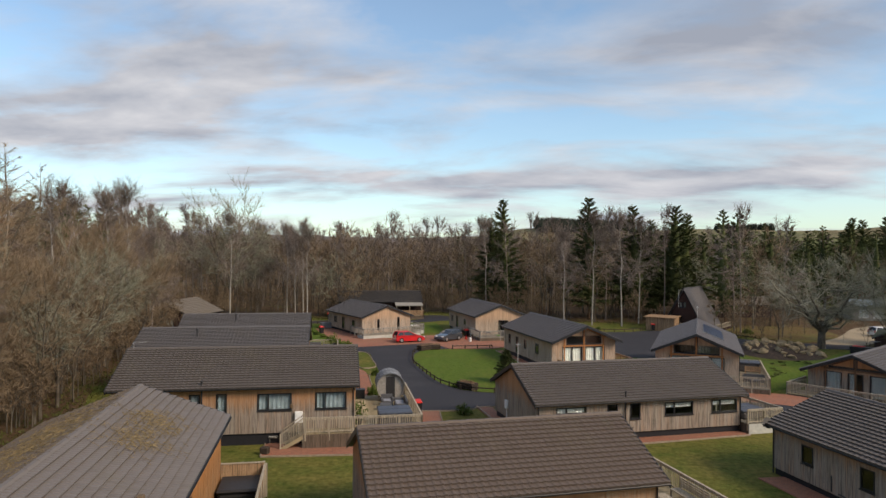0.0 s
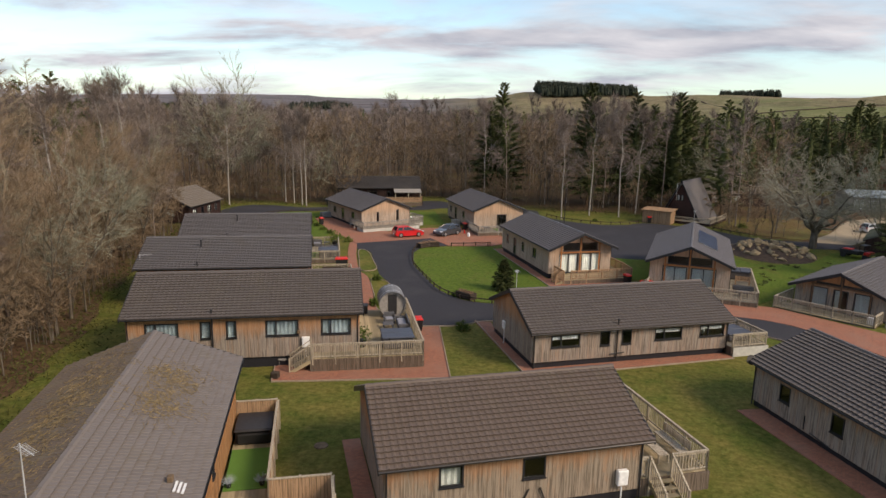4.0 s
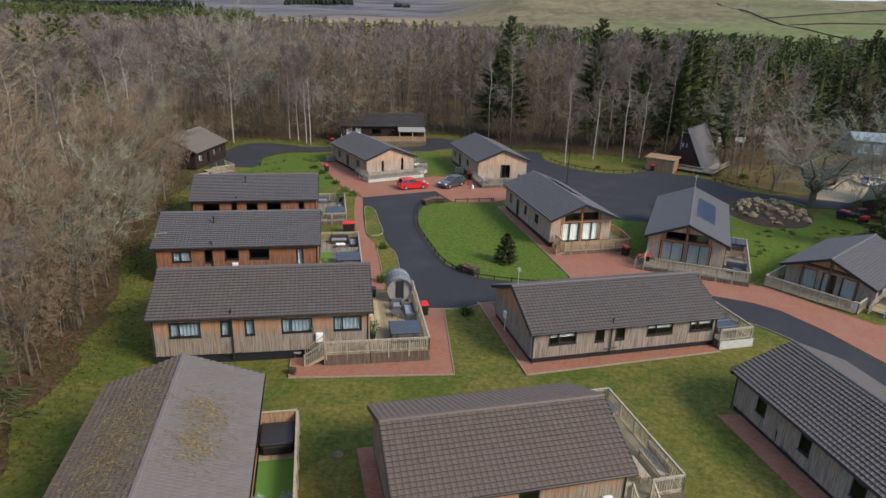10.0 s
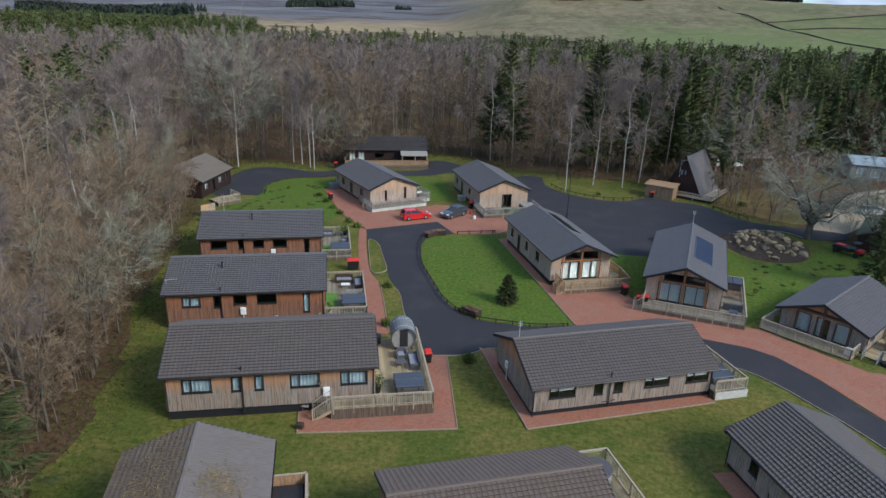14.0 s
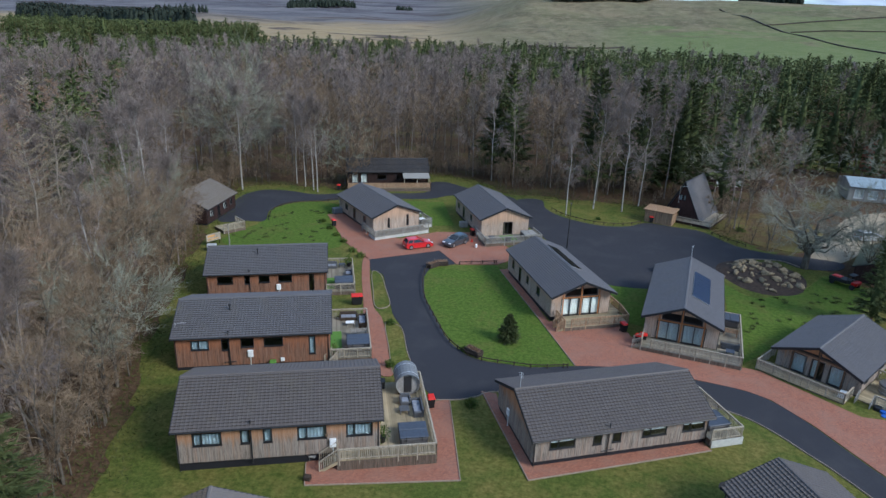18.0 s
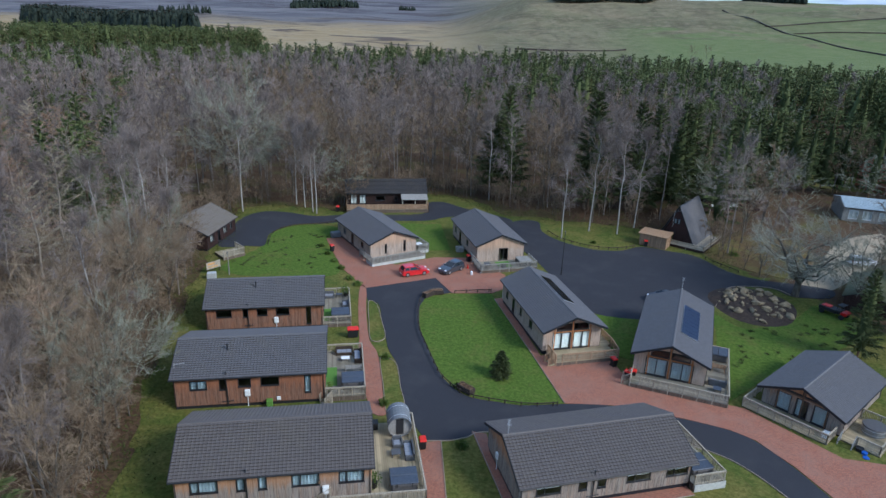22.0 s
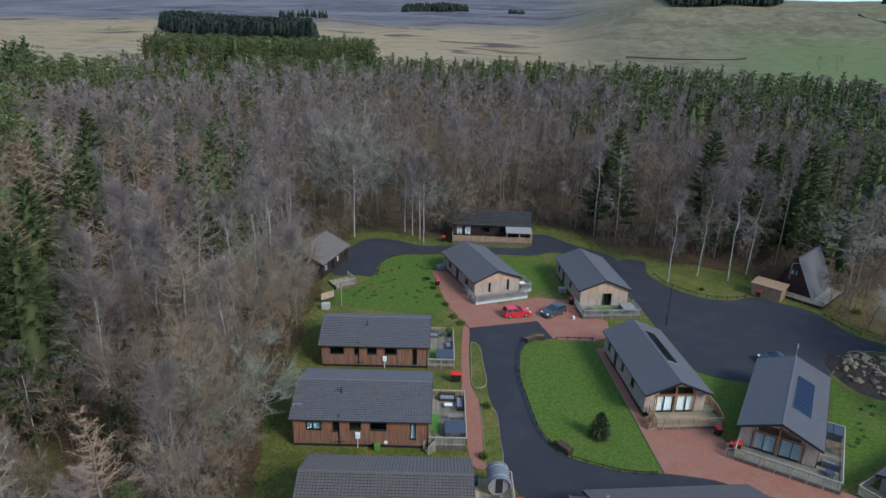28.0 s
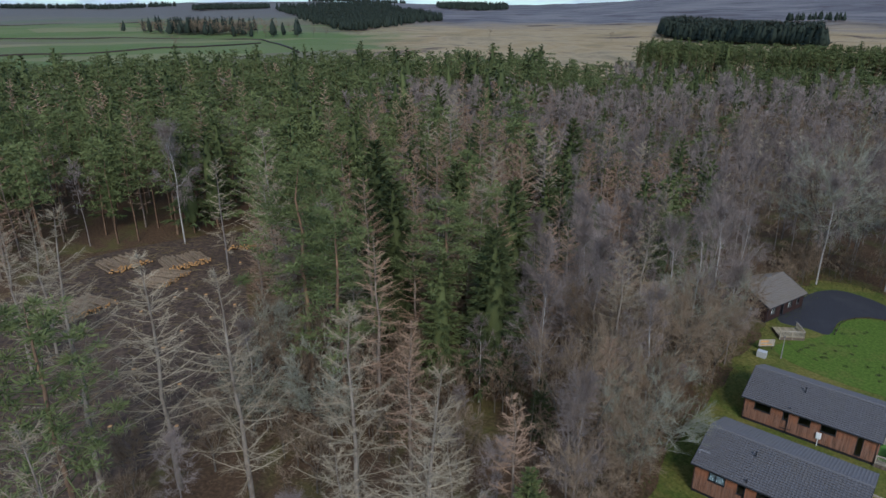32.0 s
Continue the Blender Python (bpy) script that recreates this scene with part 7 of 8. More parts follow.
def sofa(m, wide=1.6, label="grey rattan garden sofa with cushions", mat="rattan"):
    s = thing("garden_sofa", m, label, "sofa", "garden seats")
    part("seat_base", Geo().soft(-wide / 2, -0.4, 0, wide / 2, 0.4, 0.32, 0.03), M[mat], s)
    part("backrest", Geo().soft(-wide / 2, 0.28, 0.32, wide / 2, 0.42, 0.75, 0.03), M[mat], s)
    for e in (-1, 1):
        part("armrest", Geo().soft(e * wide / 2 - 0.08, -0.4, 0.32, e * wide / 2 + 0.08, 0.27, 0.58, 0.03), M[mat], s)
    n = max(1, round(wide / 0.7))
    for k in range(n):
        a = -wide / 2 + 0.1 + (wide - 0.2) * k / n
        part("cushion", Geo().soft(a, -0.38, 0.325, a + (wide - 0.2) / n - 0.02, 0.25, 0.45, 0.04), M["cushion"], s)


def garden_table(m, wx=0.9, wy=0.6, tall=0.45, top="white", label="low garden table on a deck"):
    t = thing("garden_table", m, label, "table", "garden tables")
    part("tabletop", Geo().soft(-wx / 2, -wy / 2, tall - 0.05, wx / 2, wy / 2, tall, 0.015), M[top], t)
    for a in (-1, 1):
        for b in (-1, 1):
            part("leg", Geo().box(a * (wx / 2 - 0.08) - 0.03, b * (wy / 2 - 0.08) - 0.03, 0, a * (wx / 2 - 0.08) + 0.03, b * (wy / 2 - 0.08) + 0.03, tall - 0.05), M["rattan"], t)


def bench(m, wide=1.6, mat="rail", label="weathered slatted timber bench on the deck", back=True):
    b_ = thing("bench", m, label, "bench", "timber benches")
    for k in range(4):
        part("seat_slat", Geo().box(-wide / 2, -0.24 + k * 0.125, 0.42, wide / 2, -0.13 + k * 0.125, 0.46), M[mat], b_)
    if back:
        for k in range(4):
            part("back_slat", Geo().box(-wide / 2, 0.27, 0.52 + k * 0.11, wide / 2, 0.30, 0.60 + k * 0.11), M[mat], b_)
    for e in (-1, 1):
        for y in (-0.22, 0.26):
            part("leg", Geo().box(e * (wide / 2 - 0.08) - 0.04, y - 0.03, 0, e * (wide / 2 - 0.08) + 0.04, y + 0.03, 0.42 if y < 0 or not back else 0.95), M[mat], b_)


def turf_mat(m, wx, wy):
    single("turf_mat", Geo().soft(-wx / 2, -wy / 2, 0.0, wx / 2, wy / 2, 0.03, 0.01), M["turf"], m, "bright artificial turf mat laid on the boards", "mat", "turf mats")


def potted_shrub(m, s=1.0):
    p = thing("potted_shrub", m, "small green shrub in a dark pot", "plant", "potted shrubs")
    part("pot", Geo().tube((0, 0, 0), (0, 0, 0.35 * s), 0.14 * s, 0.2 * s, 12), M["black"], p)
    r = np.random.default_rng(int(s * 100))
    b0 = r.normal(size=(160, 3)) * np.array([0.16, 0.16, 0.2]) * s + np.array([0, 0, 0.6 * s])
    V, T = blades(b0, b0 + unit(r.normal(size=(160, 3)) + [0, 0, 0.4]) * 0.16 * s, np.full(160, 0.07 * s), r)
    part("leaves", tri_mesh("leaves", V, T, [M["shrub"]]), None, p)


def shrub(x, y, r_=0.5, tall=0.7, mat="shrub", label="rounded evergreen shrub on the grass", n=700, z=0.05):
    q = np.random.default_rng(int(abs(x) * 31 + abs(y) * 17))
    d = unit(q.normal(size=(n, 3)))
    d[:, 2] = np.abs(d[:, 2])
    b0 = d * np.array([r_, r_, tall]) * q.uniform(0.55, 1.0, (n, 1)) * (0.85 + 0.3 * np.sin(d[:, :1] * 7 + d[:, 1:2] * 5))
    V, T = blades(b0, b0 + unit(d + q.normal(size=(n, 3)) * 0.6) * 0.16, np.full(n, 0.07), q)
    s = thing("shrub", pose(x, y, z), label, "shrub", "shrubs")
    g = Geo()
    for k in range(5):
        g.tube((0, 0, 0), (d[k, 0] * r_ * 0.6, d[k, 1] * r_ * 0.6, tall * 0.6), 0.03, 0.012, 5)
    part("stem", g, M["bark_grey"], s)
    part("foliage", tri_mesh("foliage", V, T, [M[mat]]), None, s)


# barrel sauna on the long deck
b_ = thing("barrel_sauna", on("L1", 17.55, 3.75, 0.95), "silver-grey barrel sauna with a dark door", "sauna")
g = Geo()
for k in range(28):
    a0, a1 = math.tau * k / 28, math.tau * (k + 0.94) / 28
    ro, ri = 1.02, 0.97
    g.hexa([(ro * math.sin(a), y, 1.08 + ro * math.cos(a)) if o else (ri * math.sin(a), y, 1.08 + ri * math.cos(a)) for o in (0, 1) for a, y in ((a0, -1.1), (a1, -1.1), (a1, 1.1), (a0, 1.1))])
part("staves", g, M["barrel"], b_)["kind"] = "stuff"
g = Geo()
for k in range(12):
    a0, a1 = -1.5 + 3.0 * k / 12, -1.5 + 3.0 * (k + 0.97) / 12
    g.hexa([(r * math.sin(a), y, 1.08 + r * math.cos(a)) for r in (1.03, 1.06) for a, y in ((a0, -1.2), (a1, -1.2), (a1, 1.2), (a0, 1.2))])
part("roof_cover", g, M["barrel_roof"], b_, "grey shingle cover")["kind"] = "stuff"
part("end_wall", Geo().tube((0, -0.95, 1.08), (0, -0.88, 1.08), 0.96, 0.96, 28), M["barrel"], b_)
part("end_wall", Geo().tube((0, 0.88, 1.08), (0, 0.95, 1.08), 0.96, 0.96, 28), M["barrel"], b_)
part("door", Geo().soft(-0.33, -1.0, 0.3, 0.33, -0.955, 1.85, 0.02), M["cover"], b_, "dark glazed door")
for y in (-0.7, 0.7):
    part("hoop", Geo().tube((0, y - 0.03, 1.08), (0, y + 0.03, 1.08), 1.068, 1.068, 28, False), M["metal"], b_)
    part("cradle", Geo().hexa([(-0.8, y - 0.06, 0), (0.8, y - 0.06, 0), (0.8, y + 0.06, 0), (-0.8, y + 0.06, 0), (-0.6, y - 0.06, 0.24), (0.6, y - 0.06, 0.24), (0.6, y + 0.06, 0.24), (-0.6, y + 0.06, 0.24)]), M["dark_wood"], b_)
hot_tub(on("L1", 17.3, -3.3, 0.95), 2.1, 1.9, 0.75, "cover_blue")
sofa(on("L1", 18.1, 0.4, 0.95, -90), 2.0)
sofa(on("L1", 17.2, 1.6, 0.95, 0), 0.8, "grey rattan garden armchair with a cushion")
garden_table(on("L1", 17.0, 0.3, 0.95), 0.8, 0.8, 0.4, "rattan", "low grey rattan table on the deck")
potted_shrub(on("L1", 14.95, -3.4, 0.95), 1.5)
part_box = thing("log_store", on("L1", 15.2, 4.3, 0.95), "black storage box on the deck", "storage box")
part("body", Geo().soft(-0.5, -0.35, 0, 0.5, 0.35, 0.6, 0.03), M["black"], part_box)
part("lid", Geo().soft(-0.53, -0.38, 0.604, 0.53, 0.38, 0.68, 0.02), M["black"], part_box)
# second and third decks
hot_tub(on("L2", 16.9, -2.6, 0.6), 2.2, 2.0, 0.8)
bench(on("L2", 17.0, -0.1, 0.6, 180), 1.7, "rail_grey", "grey slatted bench on the deck")
sofa(on("L2", 17.55, 2.6, 0.6, -90), 2.2, "dark brown rattan corner sofa", "dark_wood")
sofa(on("L2", 16.1, 3.75, 0.6, 0), 1.8, "dark brown rattan sofa against the rail", "dark_wood")
garden_table(on("L2", 16.2, 2.2, 0.6), 0.9, 0.6, 0.42, "white", "low white-topped garden table")
turf_mat(on("L2", 14.75, -0.9, 0.604), 1.1, 3.6)
potted_shrub(on("L2", 14.6, -4.0, 0.6), 1.2)
hot_tub(on("L3", 15.7, -2.6, 0.5), 2.1, 2.0, 0.8)
turf_mat(on("L3", 14.3, -1.7, 0.504), 1.2, 3.4)
sofa(on("L3", 16.4, 0.5, 0.5, -90), 1.4, "dark rattan garden sofa", "rattan")
garden_table(on("L3", 15.6, 3.5, 0.5), 0.8, 0.5, 0.5, "cover_blue", "small dark garden table")
sofa(on("L3", 14.3, 3.5, 0.5, 0), 1.3, "dark rattan seat against the rail", "rattan")
potted_shrub(on("L3", 16.5, 3.8, 0.5), 1.6)
# front chalet deck
bench(on("F1", 14.35, -1.5, 0.95, -90), 2.2, "rail", "weathered slatted timber bench by the rail")
bench(on("F1", 13.3, -1.7, 0.95, -90), 1.7, "rail", "backless timber bench on the deck", False)
round_tub(on("F1", 13.5, 3.3, 0.95), 1.0, 0.8, "round tub with a grey cover on the deck")
# other chalets
hot_tub(on("R1", 16.6, -2.6, 0.7), 2.0, 2.0, 0.5, "cover_blue")
hot_tub(on("R3", 8.0, -4.85, 0.5), 1.9, 1.9, 0.8, "cover_blue")
bench(on("R3", 5.0, -5.0, 0.5, 90), 1.4, "rail_orange", "orange timber garden bench on the deck")
sofa(on("R3", 1.8, -4.9, 0.5, 90), 1.7, "blue-grey rattan sofa on the deck")
garden_table(on("R3", 0.4, -4.9, 0.5), 0.8, 0.8, 0.45, "cover_blue", "dark square garden table")
round_tub(on("R4", 4.0, -5.5, 0.5), 1.05, 0.75, "round tub with a dark grey cover")
single("blue_tub", Geo().tube((0, 0, 0), (0, 0, 0.35), 0.22, 0.28, 14), M["blue"], on("R4", -0.6, -6.4, 0.09), "blue plastic bucket on the paving", "bucket")
single("blue_tub", Geo().tube((0, 0, 0), (0, 0, 0.5), 0.22, 0.25, 14), M["blue"], on("R4", -0.1, -6.1, 0.09), "dark blue plastic bucket on the paving", "bucket")
single("black_tub", Geo().tube((0, 0, 0), (0, 0, 0.6), 0.3, 0.34, 14), M["black"], on("R4", 0.1, -5.6, 0.09), "black plastic tub beside the deck", "tub")
single("store_box", Geo().soft(-0.35, -0.3, 0, 0.35, 0.3, 0.55, 0.03), M["white"], on("R4", -0.4, -2.9, 0.5), "white storage box on the deck", "box")
hot_tub(on("C2", -1.9, -2.9, 0.5), 2.0, 1.9, 0.85, "rail_grey", "pale boarded hot tub in the deck corner")
turf_mat(on("C2", -1.3, 0.0, 0.504), 2.2, 2.2)
garden_table(on("C2", -2.3, 2.9, 0.5), 1.4, 0.9, 0.65, "rattan", "dark garden table on the grey deck")
sofa(on("C2", -2.4, 0.5, 0.5, 90), 0.7, "small pale garden chair on the deck")
garden_table(on("C1", 1.6, -5.0, 0.55), 1.1, 1.0, 0.7, "white", "pale garden table in a fenced corner")
# box beside the far long wall
single("store_box", Geo().soft(-0.5, -0.8, 0, 0.5, 0.8, 0.9, 0.05), M["barrel_roof"], on("C1", 13.2, 4.6, 0.09), "grey storage chest beside the wall", "chest")
single("store_box", Geo().soft(-0.45, -0.6, 0, 0.45, 0.6, 0.85, 0.05), M["rail_grey"], on("C2", 6.4, 4.7, 0.05), "grey storage chest beside the wall", "chest")

# yard of the orange chalet
def board_fence(m, n, tall, label, mat="clad_new"):
    f = thing("board_fence", m, label, "fence", "close-boarded fences")
    k = max(2, round(n / 1.5))
    for i in range(k + 1):
        part("post", Geo().box(n * i / k - 0.05, 0.02, 0, n * i / k + 0.05, 0.11, tall + 0.05), M["rail"], f)
    part("cap", Geo().box(0, -0.06, tall, n, 0.06, tall + 0.04), M["rail"], f)
    kk = round(n / 0.15)
    for i in range(kk):
        part("board", Geo().box(n * i / kk + 0.005, -0.02, 0.08, n * (i + 1) / kk - 0.005, 0.015, tall), M["rail_orange"], f)


board_fence(on("F0", 0.35, 3.75, 0, 90), 2.0, 1.7, "new orange boarded fence round a hot tub")
board_fence(on("F0", 0.35, 5.8, 0, 0), 7.7, 1.6, "new orange boarded fence beside the lawn")
board_fence(on("F0", 8.1, 5.85, 0, 90), 2.5, 1.7, "new orange boarded fence across the deck end")
board_fence(on("F0", 8.1, 8.4, 0, 0), 5.5, 1.6, "new orange boarded fence along the deck")
tub = thing("hot_tub", on("F0", 1.6, 4.75, 0.35), "black covered hot tub inside a timber fence", "hot tub", "hot tubs")
part("shell", Geo().soft(-0.95, -0.88, 0, 0.95, 0.88, 0.68, 0.14), M["black"], tub)
part("cover", Geo().soft(-1.02, -0.94, 0.684, 1.02, 0.94, 0.86, 0.085), M["cover"], tub, "domed black cover")
turf_mat(on("F0", 4.7, 4.75, 0.354), 3.6, 1.95)
for x, y in ((6.2, 4.0), (6.2, 5.4)):
    p = thing("potted_grass", on("F0", x, y, 0.385), "pale tufted grass plant in a pot", "plant", "potted grasses")
    part("pot", Geo().tube((0, 0, 0), (0, 0, 0.2), 0.1, 0.13, 10), M["black"], p)
    q = np.random.default_rng(int(x * 10 + y))
    b0 = np.tile(np.array([[0, 0, 0.2]]), (90, 1)) + q.normal(size=(90, 3)) * 0.04
    V, T = blades(b0, b0 + unit(q.normal(size=(90, 3)) * [1, 1, 0.3] + [0, 0, 0.8]) * 0.45, np.full(90, 0.03), q)
    part("leaves", tri_mesh("leaves", V, T, [M["pale_roof"]]), None, p)
for a, yy in ((-60, 6.6), (120, 7.6)):
    sofa(on("F0", 10.6, yy, 0.35, a), 0.6, "pale garden chair at a dark table")
garden_table(on("F0", 10.7, 7.1, 0.35), 1.3, 0.8, 0.7, "cover", "dark garden table on the timber deck")
single("manhole_cover", Geo().tube((0, 0, 0), (0, 0, 0.05), 0.36, 0.34, 20), M["brown_metal"], pose(-4.2, 26.0, 0.028), "rusty round drain cover in the lawn", "drain cover", kind="structure")
single("bird_table", Geo().soft(-0.25, -0.2, 0, 0.25, 0.2, 0.1, 0.02).box(-0.2, -0.15, -0.35, -0.16, -0.11, 0.0).box(0.16, 0.11, -0.35, 0.2, 0.15, 0.0), M["rail_grey"], pose(-10.3, 35.6, 0.44), "small grey stand by the paving corner", "stand")
single("wood_planter", Geo().soft(-0.25, -0.2, 0, 0.25, 0.2, 0.4, 0.04), M["dark_wood"], pose(-9.9, 33.5, 0.08), "dark wooden block at the paving corner", "planter")


# post and rail fences
def rail_fence(pts, tall=0.55, every=1.6, label="low dark timber post-and-rail fence round the lawn"):
    f = thing("rail_fence", pose(0, 0, 0), label, "fence", "low rail fences")
    walk_pts, keep = [Vector((*p, 0)) for p in pts], []
    d = 0.0
    for p, q in zip(walk_pts, walk_pts[1:]):
        n = (q - p).length
        while d <= n:
            keep.append(p + (q - p) * (d / n))
            d += every
        d -= n
    keep.append(walk_pts[-1])
    post = shape("post", Geo().soft(-0.055, -0.055, 0, 0.055, 0.055, tall, 0.012), M["dark_wood"])
    for p in keep:
        part("post", post, None, f, shift=Matrix.Translation(p))
    for p, q in zip(keep, keep[1:]):
        if (q - p).length > 0.2:
            part("rail", Geo().bar(p + Vector((0, 0, tall - 0.13)), q + Vector((0, 0, tall - 0.13)), 0.035, 0.10), M["dark_wood"], f)


rail_fence(spline([(-9.6, 75.9), (-9.5, 72.8), (-8.2, 67.0), (-6.7, 63.3), (-5.2, 60.0), (-3.6, 56.7), (-1.5, 54.3), (0.4, 53.35), (2.9, 53.15), (5.6, 53.1), (8.6, 53.9)], False, 5))
rail_fence([(-5.6, 78.3), (-3.0, 79.3), (-0.8, 80.0)])
rail_fence(spline([(6.2, 108.5), (8.6, 104.9), (13.9, 102.1), (18.3, 102.7), (20.8, 104.6)], False, 4), label="low dark timber fence at the wood's edge")
rail_fence([(31.5, 101.5), (33.4, 98.8), (35.4, 96.6)], label="low dark timber fence beside the track")
rail_fence(spline([(-29.6, 106.0), (-33.5, 102.0), (-38, 99.8), (-39.5, 95.2), (-37.9, 89.8)], False, 4), 0.45, 2.2, "low dark timber fence along the upper road")

# street lamps and poles
def lamp_post(x, y, tall, label, mat="black"):
    p = thing("lamp_post", pose(x, y, 0.06), label, "lamp post", "site lamp posts")
    part("column", Geo().tube((0, 0, 0), (0, 0, 1.2), 0.09, 0.085, 10).tube((0, 0, 1.2), (0, 0, tall), 0.06, 0.045, 10), M[mat], p)
    part("lantern", Geo().soft(-0.08, -0.30, tall - 0.02, 0.08, 0.10, tall + 0.07, 0.025), M["tub_side"], p, "grey lamp head")


lamp_post(8.7, 88.9, 6.75, "tall dark lamp post in the turning area")
lamp_post(-37.9, 76.8, 3.3, "slim grey lamp post by the old house", "rail_grey")
sg = thing("notice_board", pose(-40.5, 77.2, 0.05, 0, 0, 60), "pale notice board with yellow bars on posts", "sign")
for x in (-0.9, 0.9):
    part("post", Geo().box(x - 0.05, -0.05, 0, x + 0.05, 0.05, 1.7), M["dark_wood"], sg)
part("board", Geo().soft(-1.1, -0.09, 0.6, 1.1, -0.055, 1.65, 0.01), M["rail"], sg)
part("bar", Geo().box(-0.9, -0.10, 1.2, 0.2, -0.092, 1.5), M["cut"], sg, "yellow bar")
part("bar", Geo().box(-0.9, -0.10, 0.8, 0.7, -0.092, 0.95), M["cut"], sg, "yellow bar")
single("gas_cage", Geo().soft(-0.6, -0.4, 0, 0.6, 0.4, 0.9, 0.03), M["metal"], pose(-39.6, 75.0, 0.03, 0, 0, 20), "grey metal locker behind a chalet", "locker")


# planters
def planter(x, y, turn, label="rustic timber planter with heather beside the road"):
    p = thing("planter", pose(x, y, 0.05, 0, 0, turn), label, "planter", "timber planters")
    for k in range(3):
        for s in (-1, 1):
            part("log", Geo().tube((-0.9, s * 0.35, 0.12 + 0.2 * k), (0.9, s * 0.35, 0.12 + 0.2 * k), 0.1, 0.1, 8), M["dark_wood"], p)
    for s in (-1, 1):
        part("end_board", Geo().box(s * 0.85 - 0.04, -0.3, 0, s * 0.85 + 0.04, 0.3, 0.6), M["dark_wood"], p)
    part("earth", Geo().box(-0.8, -0.27, 0.1, 0.8, 0.27, 0.5), M["soil"], p)
    q = np.random.default_rng(int(abs(x * 10)))
    b0 = np.stack([q.uniform(-0.8, 0.8, 220), q.uniform(-0.25, 0.25, 220), np.full(220, 0.5)], -1)
    V, T = blades(b0, b0 + unit(q.normal(size=(220, 3)) * 0.6 + [0, 0, 0.7]) * 0.35, np.full(220, 0.06), q)
    part("heather", tri_mesh("heather", V, T, [M["twig_rust"]]), None, p)


planter(-0.6, 54.5, -35)
planter(-8.9, 76.6, 55)
planter(-8.0, 77.5, 20)
for x, y, r_, t_ in ((0.3, 45.4, 0.62, 0.75), (-8.1, 50.2, 0.5, 0.8), (-10.2, 58.9, 0.5, 0.7), (-29.5, 91.3, 0.5, 0.5), (-27.3, 88.2, 0.5, 0.5), (-25.3, 85.5, 0.5, 0.5), (-23.4, 83.0, 0.55, 0.55), (-20.9, 79.4, 0.6, 0.7), (-19.2, 77.7, 0.65, 0.75), (18.6, 22.9, 0.7, 0.8), (-1.6, 54.9, 0.4, 0.5), (36.5, 104.5, 0.9, 0.9), (14, 104.8, 0.4, 0.4)):
    shrub(x, y, r_, t_)

# rockery
rk = thing("rockery", pose(34.4, 84.2, 0), "heap of pale boulders on dark soil beside the track", "rockery")
q = random.Random(3)
V, F_ = [(0, 0, 1.15)], []
for k in range(1, 6):
    for a in range(24):
        th, rr = math.tau * a / 24, k / 5
        V.append((rr * 5.6 * math.cos(th) * (1 + 0.07 * math.sin(3 * th)), rr * 6.4 * math.sin(th), 0.03 + 1.1 * (1 - rr * rr) ** 1.2 + q.uniform(-0.07, 0.07) * (rr < 1)))
F_ += [(0, 1 + a, 1 + (a + 1) % 24) for a in range(24)]
for k in range(4):
    F_ += [(1 + k * 24 + a, 1 + (k + 1) * 24 + a, 1 + (k + 1) * 24 + (a + 1) % 24, 1 + k * 24 + (a + 1) % 24) for a in range(24)]
part("mound", Geo().add(V, F_), M["soil"], rk, "mound of dark soil")
for k in range(90):
    a, rr = q.uniform(0, math.tau), math.sqrt(q.random()) * (0.92 if k > 20 else 0.7)
    x, y = rr * 5.3 * math.cos(a), rr * 6.0 * math.sin(a) + (0.6 if k < 30 else 0)
    s = q.choice((0.16, 0.22, 0.3, 0.4, 0.55)) * q.uniform(0.85, 1.2)
    bm = bmesh.new()
    bmesh.ops.create_icosphere(bm, subdivisions=1, radius=1)
    for v in bm.verts:
        v.co *= q.uniform(0.6, 1.3)
        v.co = Vector((v.co.x * s * 1.35, v.co.y * s * 0.8, v.co.z * s * 0.8))
    me = bpy.data.meshes.new("boulder")
    bm.to_mesh(me)
    bm.free()
    me.materials.append(M["stone"])
    part("boulder", me, None, rk, shift=pose(x, y, 0.03 + 1.1 * max(0, 1 - rr * rr) ** 1.2 + s * 0.3, q.uniform(-15, 15), q.uniform(-15, 15), q.uniform(0, 360)))


